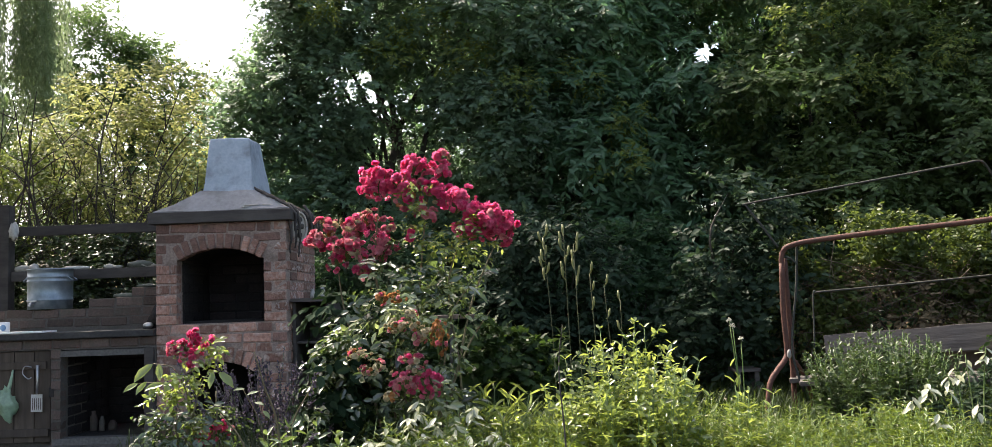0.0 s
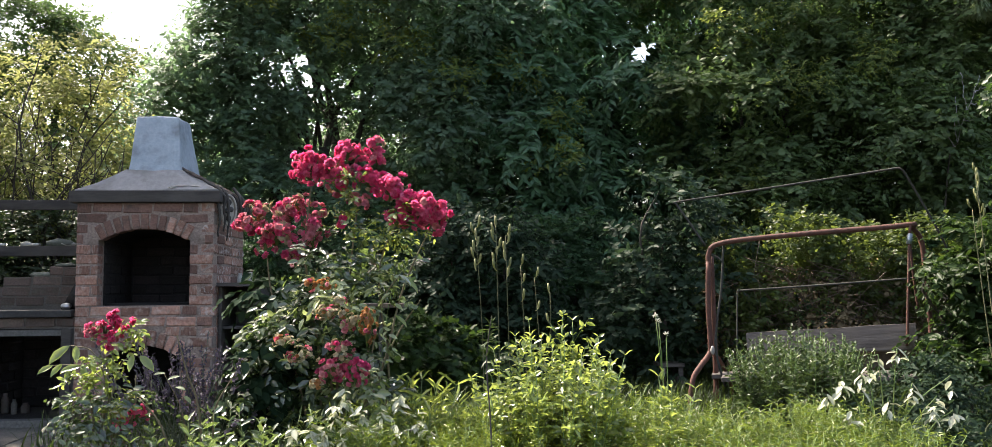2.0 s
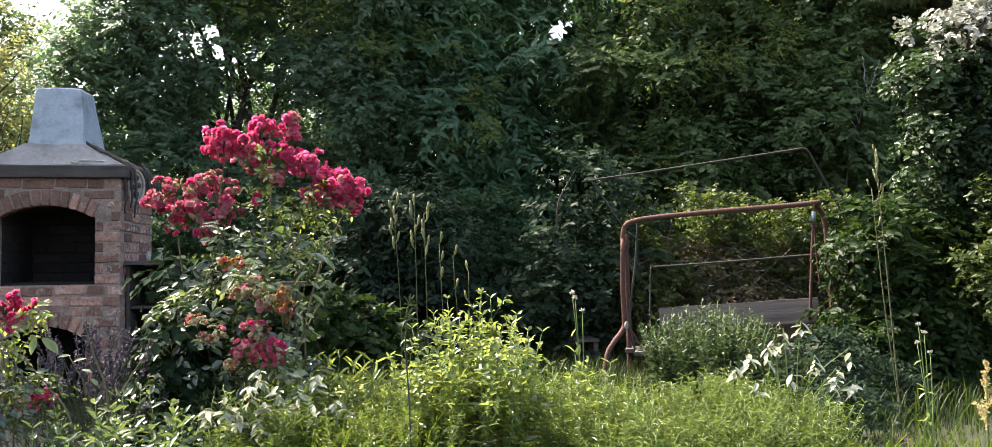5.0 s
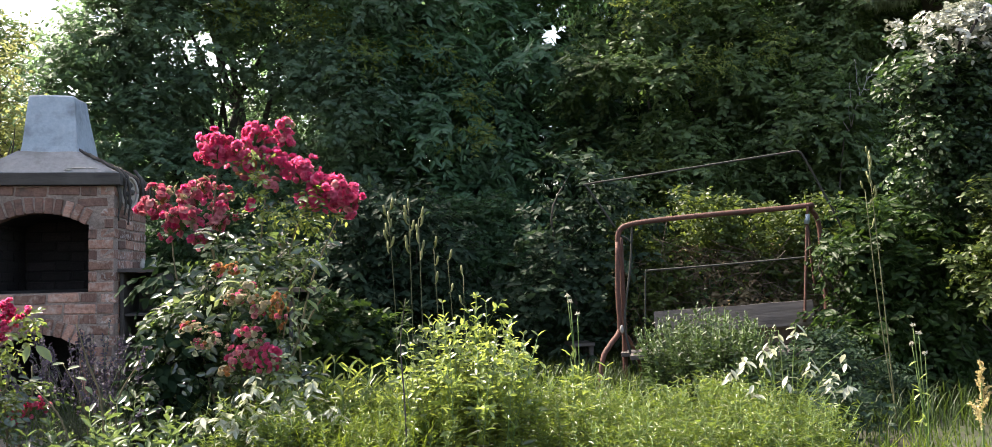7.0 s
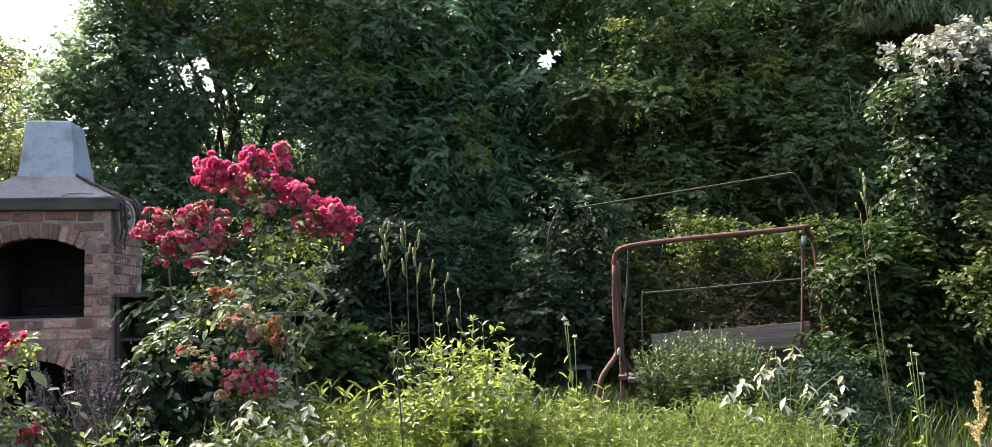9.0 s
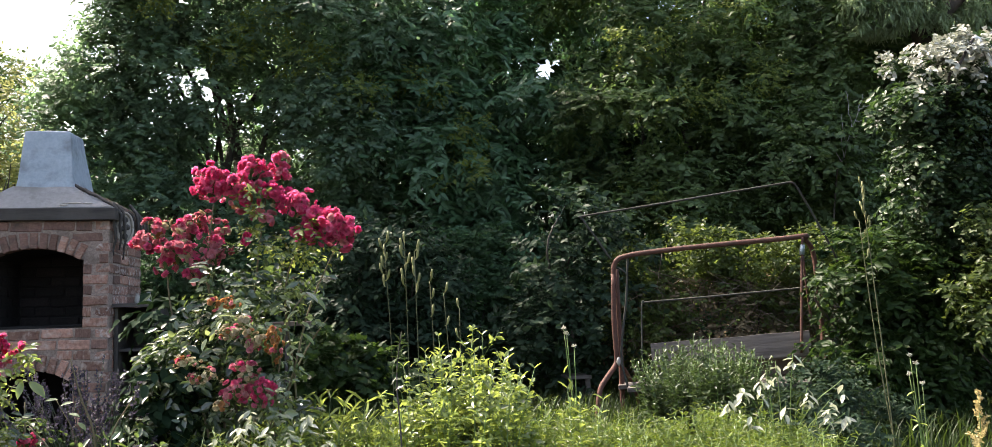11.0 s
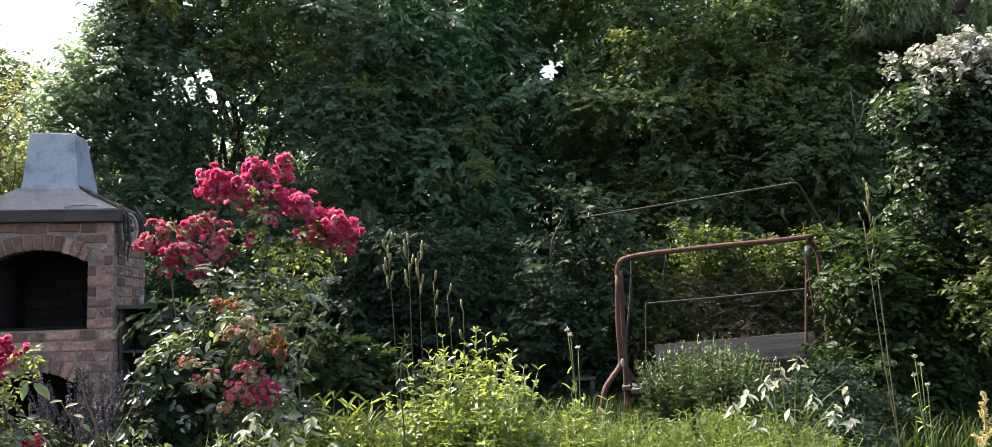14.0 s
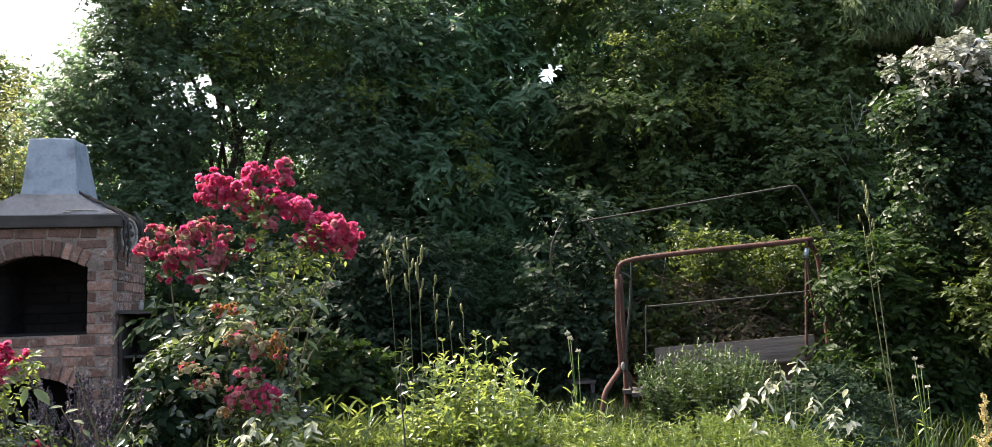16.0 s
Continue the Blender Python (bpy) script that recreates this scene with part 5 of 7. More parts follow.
def willow(name, base, strands, top_z, low_z, x0, x1, y0, y1, label):
    t = thing(name, base, label, "tree")
    b = np.asarray(base, float)
    cx = (x0 + x1) / 2
    smooth_part("trunk", tube(glide([b, b + (0.1, 0, 2.2), (cx, (y0 + y1) / 2, top_z * 0.75)], 10), [0.24, 0.18, 0.12], 10), BARK, t)
    for l in limbs_of((cx, (y0 + y1) / 2, top_z * 0.72), [(x0, y0, top_z), (cx, y1, top_z + 0.3), (x1, y0, top_z - 0.1)], 0.09):
        smooth_part("limb", l, BARK, t)
    m = strands
    q = max(12, m // 15)
    tress = np.stack([RNG.uniform(x0, x1, q), RNG.uniform(y0, y1, q), RNG.uniform(0, 1.0, q), RNG.uniform(0.45, 1.0, q)], 1)[RNG.integers(q, size=m)]
    px, py = tress[:, 0] + RNG.normal(0, 0.06, m), tress[:, 1] + RNG.normal(0, 0.06, m)
    tz = top_z - tress[:, 2] - RNG.uniform(0, 0.15, m) - 0.5 * np.abs((px - cx) / (x1 - x0)) * 2
    ln = tress[:, 3] * RNG.uniform(0.75, 1.0, m) * (tz - low_z)
    k = 34
    s = np.linspace(0.02, 1, k)
    sway = RNG.normal(0, 0.09, (m, 2))
    p = np.stack([px[:, None] + sway[:, :1] * s ** 2, py[:, None] + sway[:, 1:] * s ** 2, tz[:, None] - ln[:, None] * s], 2) + RNG.normal(0, 0.02, (m, k, 3))
    d = np.zeros((m, k, 3))
    d[..., 2] = -1.0
    d += RNG.normal(0, 0.45, d.shape)
    nn = RNG.normal(0, 0.6, d.shape) + np.array([0, -0.8, 0.2])
    L = RNG.uniform(0.07, 0.13, m * k)
    part("crown", leaves(p.reshape(-1, 3), d.reshape(-1, 3), nn.reshape(-1, 3), L, L * 0.24), LEAF_WILLOW, t)
    return t


willow("weeping_willow", (-7.6, 12.4, 0), 640, 6.9, 1.9, -8.6, -6.15, 11.4, 12.8, "weeping willow with long hanging pale green strands")
willow("weeping_willow", (9.4, 10.6, 0), 620, 5.6, 4.0, 5.7, 8.4, 9.2, 10.2, "weeping willow hanging over the dark trees")

# shrubs nearer in
tree("grey_leaved_shrub", (0.5, 8.8, 0), 0.03, [(0.2, 8.6, 1.6), (0.7, 8.6, 1.5), (0.5, 8.5, 1.1)],
     [(0.40, 8.6, 1.5, 0.38, 0.4, 0.34), (0.72, 8.6, 1.1, 0.42, 0.4, 0.42), (0.05, 8.6, 1.0, 0.40, 0.4, 0.40), (0.9, 8.6, 0.6, 0.5, 0.4, 0.45), (0.2, 8.6, 0.5, 0.5, 0.4, 0.45), (-0.4, 8.7, 0.6, 0.4, 0.4, 0.5)],
     LEAF_GREY, "grey-green broad-leaved shrub in the shade", "shrub", clump_r=0.16, count=8, size=0.085, ratio=0.55, reach=0.24, droop=0.4, cover=1.1, dense=1.4)
tree("grey_leaved_shrub", (2.1, 8.3, 0), 0.03, [(2.1, 8.2, 1.9), (2.4, 8.2, 1.6), (1.9, 8.2, 1.2)],
     [(2.15, 8.2, 1.75, 0.22, 0.3, 0.30), (2.5, 8.25, 1.45, 0.34, 0.3, 0.26), (2.0, 8.2, 1.25, 0.28, 0.3, 0.30), (2.35, 8.2, 0.95, 0.36, 0.35, 0.35), (1.85, 8.25, 0.8, 0.30, 0.3, 0.3), (2.1, 8.25, 0.45, 0.45, 0.3, 0.35)],
     LEAF_GREY, "grey-green leafy shrub beside the swing", "shrub", clump_r=0.15, count=7, size=0.085, ratio=0.6, reach=0.24, cover=1.1, dense=1.4)
tree("dark_low_shrub", (1.2, 9.4, 0), 0.03, [(1.0, 9.3, 1.2), (1.4, 9.3, 1.2)],
     [(1.2, 9.5, 0.9, 0.7, 0.4, 0.8), (-0.6, 9.4, 0.8, 0.9, 0.5, 0.8), (-1.4, 9.6, 1.0, 0.8, 0.5, 0.9), (1.9, 9.3, 0.45, 0.6, 0.35, 0.45), (2.9, 9.4, 0.6, 0.7, 0.4, 0.6), (4.1, 9.3, 0.6, 0.7, 0.4, 0.6), (5.4, 9.2, 0.7, 0.8, 0.4, 0.7)],
     LEAF_DEEP, "dark low shrub under the trees", "shrub", clump_r=0.2, count=8, size=0.08, ratio=0.5, reach=0.22, shape=LEAF_FAR)
tree("currant_bush", (-0.35, 7.2, 0), 0.02, [(-0.5, 7.1, 0.6), (-0.1, 7.1, 0.6)],
     [(-0.25, 7.2, 0.42, 0.45, 0.35, 0.34), (0.2, 7.3, 0.35, 0.3, 0.3, 0.28), (-0.8, 7.2, 0.5, 0.4, 0.35, 0.4)],
     LEAF_BUSH, "leafy green currant bush behind the roses", "shrub", clump_r=0.11, count=6, size=0.075, ratio=0.75, reach=0.14, shape=LEAF_LOBED)
hop = tree("hop_vine", (3.6, 8.3, 0), 0.02, [(2.9, 8.1, 1.4), (3.6, 8.1, 1.5), (4.4, 8.1, 1.5), (4.0, 8.0, 1.2)],
           [(3.1, 8.15, 1.28, 0.5, 0.28, 0.28), (3.9, 8.15, 1.30, 0.55, 0.28, 0.28), (4.6, 8.1, 1.25, 0.45, 0.28, 0.32), (3.5, 8.1, 0.98, 0.8, 0.2, 0.22), (2.9, 8.0, 0.70, 0.3, 0.2, 0.28), (4.25, 8.0, 0.92, 0.4, 0.2, 0.22), (3.3, 8.1, 1.52, 0.25, 0.2, 0.12), (2.75, 8.15, 0.95, 0.3, 0.25, 0.3)],
           LEAF_VINE, "yellow-green hop vine climbing behind the swing", "vine", clump_r=0.10, count=7, size=0.050, ratio=0.72, reach=0.16, cover=0.95, loose=0.7)
tang = thing("dry_tangle", (3.5, 8.0, 0), "brown tangle of dry stems behind the swing", "brushwood", kind="stuff")
pieces = []
for i in range(330):
    a = np.array([RNG.uniform(2.6, 4.7), RNG.uniform(7.75, 8.1), RNG.uniform(0.3, 1.15)])
    d = np.array([RNG.normal(0, 0.20), RNG.normal(0, 0.08), RNG.normal(0.0, 0.14)])
    pieces.append(tube(glide([a - d, a + RNG.normal(0, 0.05, 3), a + d + (0, 0, -0.08)], 6), [0.0035, 0.0018], 4))
stuff_part("stem_mass", join(pieces), TWIG, tang)
part("dead_leaf", crown([(3.6, 8.15, 0.75, 1.1, 0.25, 0.42)], 0.12, 0.055, 0.6, 1.6, 1.0, 5, 0.4, 0.15), surface("dead_leaf", (0.11, 0.080, 0.042), (0.20, 0.15, 0.08), (0.07, 0.07, 0.03), 0.9, fine=40, broad=6), tang)
tree("deutzia_bush", (3.95, 6.3, 0), 0.025, [(3.7, 6.1, 1.2), (4.1, 6.1, 1.3), (4.0, 6.0, 0.8)],
     [(4.06, 6.15, 1.05, 0.48, 0.35, 0.40), (4.24, 6.1, 0.65, 0.50, 0.35, 0.45), (3.98, 6.05, 0.36, 0.42, 0.3, 0.34), (4.7, 6.3, 0.9, 0.5, 0.3, 0.6), (3.66, 6.2, 0.78, 0.09, 0.10, 0.26)],
     LEAF_BUSH, "dense green bush with pointed leaves", "shrub", clump_r=0.11, count=7, size=0.072, ratio=0.52, reach=0.16, droop=0.45, shape=LEAF_HI)
# dark leaf chosen to hold the shade at the swing's foot
tree("low_spirea", (3.4, 5.6, 0), 0.012, [(3.2, 5.5, 0.4), (3.6, 5.5, 0.4)],
     [(3.12, 5.55, 0.26, 0.30, 0.26, 0.26), (3.55, 5.55, 0.12, 0.24, 0.24, 0.12), (2.75, 4.8, 0.10, 0.24, 0.2, 0.14)],
     LEAF_GREY, "low spirea beside the swing, coloured dark for shade", "shrub", clump_r=0.10, count=7, size=0.05, ratio=0.5, reach=0.15, dense=1.5)
arch = thing("garden_arch", (4.7, 5.8, 0), "white metal garden arch overgrown with a climber", "garden arch")
for dx, dy in ((0, 0), (0.12, 0.55)):
    smooth_part("hoop", tube(glide([(4.385 + dx, 5.45 + dy, 2.755), (4.41 + dx, 5.45 + dy, 2.762), (4.449 + dx, 5.45 + dy, 2.717), (4.50 + dx, 5.45 + dy, 2.605), (4.56 + dx, 5.45 + dy, 2.40), (4.60 + dx, 5.45 + dy, 2.15)], 24), [0.014], 8), WHITE, arch, "white painted hoop")
    smooth_part("leg", tube(glide([(4.52 + dx, 5.98 + dy, -0.02), (4.51 + dx, 5.97 + dy, 0.2), (4.48 + dx, 5.95 + dy, 1.2), (4.42 + dx, 5.85 + dy, 2.0), (4.22 + dx, 5.52 + dy, 2.47), (4.262 + dx, 5.45 + dy, 2.569), (4.333 + dx, 5.45 + dy, 2.683), (4.387 + dx, 5.45 + dy, 2.755)], 26), [0.011], 8), IRON, arch, "dark metal leg")
    smooth_part("leg", tube(glide([(4.68 + dx, 5.44 + dy, -0.02), (4.66 + dx, 5.45 + dy, 1.2), (4.60 + dx, 5.45 + dy, 2.15)], 12), [0.011], 8), IRON, arch, "dark metal leg")
climb = tree("climbing_rose", (4.55, 6.0, 0), 0.02, [(4.2, 5.85, 2.4), (4.6, 5.8, 2.6), (4.9, 5.9, 2.5)],
             [(4.30, 5.85, 2.36, 0.36, 0.3, 0.24), (4.72, 5.85, 2.48, 0.42, 0.3, 0.22), (4.42, 5.9, 1.92, 0.36, 0.3, 0.40), (4.80, 5.95, 1.5, 0.45, 0.3, 0.5), (5.1, 6.0, 2.1, 0.4, 0.3, 0.5), (4.95, 6.1, 0.8, 0.5, 0.3, 0.6)],
             LEAF_CLIMB, "climbing rose on the arch, top shoots coloured white for sunlight", "climber", clump_r=0.12, count=7, size=0.052, ratio=0.66, reach=0.17, shape=LEAF_HI)
# sunlit top of the climber, painted by a whiter leaf
stuff_part("upper_foliage", crown([(4.22, 5.72, 2.60, 0.36, 0.30, 0.11), (4.70, 5.72, 2.74, 0.40, 0.30, 0.12)], 0.08, 0.046, 0.70, 1.0, 1.2, 7, 0.3, 0.13, LEAF_HI, face=0.0, loose=0.5), LEAF_SUN_WHITE, climb)["label"] = "upper shoots coloured white for sunlight"
# sunlight on this bush is given by a yellow-green leaf colour
tree("golden_privet", (4.6, 5.6, 0), 0.012, [(4.5, 5.55, 1.2), (4.65, 5.55, 1.35)],
     [(4.42, 5.45, 0.98, 0.24, 0.18, 0.22), (4.70, 5.42, 1.15, 0.26, 0.18, 0.24), (4.56, 5.48, 1.46, 0.20, 0.16, 0.16)],
     LEAF_VINE, "bush beside the arch, coloured yellow-green for sunlight", "shrub", clump_r=0.11, count=7, size=0.055, ratio=0.52, reach=0.16, shape=LEAF_LO)
dead = thing("dead_branch", (5.55, 9.4, 0), "bare pale dead twigs standing against the dark trees", "dead branch")
smooth_part("stem", tube(glide([(5.50, 9.5, -0.02), (5.52, 9.42, 1.2), (5.585, 9.3, 2.36), (5.698, 9.3, 2.55)], 14), [0.014, 0.011, 0.008, 0.006], 6), BARK, dead)
for k, pts in enumerate(([(5.698, 9.3, 2.55), (5.75, 9.3, 2.75), (5.842, 9.28, 2.97), (5.90, 9.28, 3.12), (5.973, 9.3, 3.30)], [(5.70, 9.3, 2.55), (5.665, 9.3, 2.70), (5.635, 9.3, 2.83)], [(5.73, 9.3, 2.68), (5.705, 9.32, 2.86), (5.70, 9.3, 3.07)],
                         [(5.842, 9.28, 2.97), (5.92, 9.25, 2.98), (6.003, 9.25, 3.01)], [(5.66, 9.3, 2.50), (5.56, 9.28, 2.64), (5.488, 9.28, 2.72)], [(5.80, 9.29, 2.88), (5.79, 9.3, 3.1), (5.76, 9.3, 3.33)], [(5.90, 9.28, 3.10), (5.97, 9.3, 3.14), (6.08, 9.3, 3.16)], [(5.76, 9.3, 2.78), (5.85, 9.3, 2.80), (5.93, 9.3, 2.86)])):
    smooth_part("twig", tube(glide(pts, 10) + RNG.normal(0, 0.006, (10, 3)), [0.006, 0.0025], 5), PALE_TWIG, dead)

# thin bare stems in the thicket
st = thing("bare_stems", (-4.2, 9.0, 0), "thin bare arching stems in the thicket", "stems", kind="stuff")
pieces = []
for i in range(64):
    b = np.array([RNG.uniform(-5.3, -3.2), RNG.uniform(8.6, 9.2), 0.0])
    e = b + np.array([RNG.normal(0.15, 0.65), RNG.normal(0, 0.2), RNG.uniform(1.8, 3.3)])
    e[0] = min(e[0], -3.0)
    line = glide([b, b * 0.5 + e * 0.5 + RNG.normal(0, 0.2, 3) + (0, 0, 0.25), e], 9)
    pieces.append(tube(line, [0.015, 0.010, 0.004], 5))
    for q in line[3:8]:
        f = q + np.array([RNG.normal(0, 0.28), RNG.normal(0, 0.12), RNG.uniform(0.1, 0.45)])
        pieces.append(tube(glide([q, (q + f) / 2 + RNG.normal(0, 0.05, 3), f], 5), [0.006, 0.002], 4))
stuff_part("stem_mass", join(pieces), BARK, st)

# ---- grass ----
gr = thing("tall_grass", (1.5, 6.5, 0), "tall green meadow grass under the trees", "grass", kind="stuff")
n = 34000
gp = np.stack([RNG.uniform(-2.5, 7.5, n), RNG.uniform(5.6, 11.5, n), np.full(n, -0.03)], 1)
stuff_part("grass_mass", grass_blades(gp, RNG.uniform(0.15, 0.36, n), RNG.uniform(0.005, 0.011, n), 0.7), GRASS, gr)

n = 300
gp = np.stack([RNG.uniform(2.15, 4.4, n), RNG.uniform(3.6, 5.4, n), np.full(n, -0.03)], 1)
stuff_part("grass_mass", grass_blades(gp, RNG.uniform(0.12, 0.30, n), RNG.uniform(0.004, 0.008, n), 0.7), GRASS, gr)
n = 2500
gp = np.stack([RNG.uniform(-0.5, 0.6, n), RNG.uniform(4.2, 5.2, n), np.full(n, -0.03)], 1)
stuff_part("grass_mass", grass_blades(gp, RNG.uniform(0.3, 0.62, n), RNG.uniform(0.006, 0.012, n), 0.6), LEAF_HERB, gr)

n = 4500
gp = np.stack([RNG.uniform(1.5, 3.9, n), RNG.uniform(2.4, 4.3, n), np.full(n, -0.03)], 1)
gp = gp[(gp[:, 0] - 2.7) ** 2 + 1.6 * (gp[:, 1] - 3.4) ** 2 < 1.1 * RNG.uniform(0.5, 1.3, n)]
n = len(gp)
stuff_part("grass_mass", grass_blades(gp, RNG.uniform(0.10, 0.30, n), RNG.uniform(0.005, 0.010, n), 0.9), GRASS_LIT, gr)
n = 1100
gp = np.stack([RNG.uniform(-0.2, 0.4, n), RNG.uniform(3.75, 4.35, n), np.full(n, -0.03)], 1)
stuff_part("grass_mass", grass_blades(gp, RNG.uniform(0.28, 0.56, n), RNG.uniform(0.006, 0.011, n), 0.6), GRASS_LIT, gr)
n = 1300
gp = np.stack([RNG.uniform(2.6, 5.0, n), RNG.uniform(4.7, 5.9, n), np.full(n, -0.03)], 1)
stuff_part("grass_mass", grass_blades(gp, RNG.uniform(0.14, 0.36, n), RNG.uniform(0.005, 0.010, n), 0.9), GRASS, gr)

# ---- flower bed ----
bloom = []
for ring_n, count, tilt, size in ((0, 8, 0.02, 0.92), (1, 7, 0.42, 0.95), (2, 6, 0.85, 0.85), (3, 5, 1.2, 0.72)):
    a = np.arange(count) / count * 2 * np.pi + ring_n * 0.5 + RNG.normal(0, 0.12, count)
    d = np.stack([np.cos(a) * math.cos(tilt), np.sin(a) * math.cos(tilt), np.full(count, math.sin(tilt))], 1)
    up = np.stack([-np.cos(a) * math.sin(tilt), -np.sin(a) * math.sin(tilt), np.full(count, math.cos(tilt))], 1)
    L = np.full(count, 0.026 * size) * RNG.uniform(0.85, 1.15, count)
    bloom.append(leaves(RNG.normal(0, 0.0015, (count, 3)), d + RNG.normal(0, 0.12, (count, 3)), up + RNG.normal(0, 0.35, (count, 3)), L, L * 1.25, LEAF_HI))
bloom_v, bloom_t = join(bloom)


def bloom_mesh(name, material, squash=1.0):
    me = raw_mesh(name, bloom_v * (1, 1, squash), bloom_t, True)
    me.materials.append(material)
    return me


BLOOMS = bloom_mesh("bloom", PETAL), bloom_mesh("faded_shaded_bloom", PETAL_FADED_SHADED, 0.8), bloom_mesh("dry_bloom", PETAL_DRY, 0.7), bloom_mesh("withered_bloom", PETAL_PALE, 0.6)


# how the blooms of a head mix: fresh, faded and shaded, dry, withered
MIX = (0.86, 0.12, 0.0, 0.02), (0.20, 0.66, 0.02, 0.12), (0.0, 0.2, 0.8, 0.0), (0.02, 0.18, 0.1, 0.7)


def rose_bush(base, canes, heads, leafy, label, size=0.052, leaf=LEAF_ROSE, cover=0.85, young=()):
    """heads: (x, y, z, rx, rz, fullness, kind). leafy, young: bodies of foliage, the latter in a sun-bright colour."""
    t = thing("rose_bush", base, label, "rose bush", "rose bushes")
    b = np.asarray(base, float)
    for e in canes:
        e = np.asarray(e, float)
        q = b + np.append(RNG.normal(0, 0.06, 2), -0.02)
        smooth_part("cane", tube(glide([q, q * 0.6 + e * 0.4 + RNG.normal(0, 0.04, 3), q * 0.25 + e * 0.75 + RNG.normal(0, 0.03, 3), e], 14), [0.008, 0.006, 0.003], 6), BROWN_STEM, t)
    part("foliage", crown(leafy, 0.085, size, 0.52, cover, 1.0, 5, 0.45, 0.13, LEAF_HI, 0.7), leaf, t)
    if young:
        stuff_part("young_foliage", crown(young, 0.034, 0.036, 0.52, 0.55, 0.9, 5, 0.35, 0.075, LEAF_HI, 0.5), LEAF_FRESH, t)["label"] = "rose leaves coloured bright for sunlight"
    for x, y, z, rx, rz, full, kind in heads:
        c, half = np.array([x, y, z]), 1.14 * np.array([rx, (rx + rz) / 2, rz])
        count = max(4, int(full * 2 * math.pi * rx * rz * (1.75 if z > 1.0 else 2.6) / (math.pi * 0.021 ** 2)))
        d = unit(RNG.normal(size=(count, 3)) + np.array([0, -0.45, 0.30]))
        lump = np.array([1 + 0.75 * noise.noise(Vector(c) * 31 + Vector(q) * 1.7) for q in d])[:, None]
        p = c + d * half * lump * RNG.uniform(0.55, 1.08, (count, 1))
        stalks = [tube(glide([c + (0, 0, -rz * 1.1), c * 0.6 + q * 0.4, q], 4), [0.0018], 3) for q in p]
        cluster = part("flower_head", join(stalks), GREEN_STEM, t)
        for k in range(count):
            ob = part("bloom", BLOOMS[RNG.choice(4, p=MIX[kind])], PETAL)
            ob.parent = cluster
            ob.matrix_parent_inverse = (t.matrix_basis @ cluster.matrix_parent_inverse @ cluster.matrix_basis).inverted()
            ob.matrix_basis = Matrix.Translation(p[k]) @ Vector(unit(d[k] / half + RNG.normal(0, 6.0, 3))).to_track_quat("Z", "Y").to_matrix().to_4x4() @ pose(0, 0, 0, 0, 0, RNG.uniform(0, 360)) @ Matrix.Scale(RNG.uniform(0.55, 1.08) * (0.62 if kind > 1 else 0.68 if z < 1.0 else 1.0), 4)
    return t


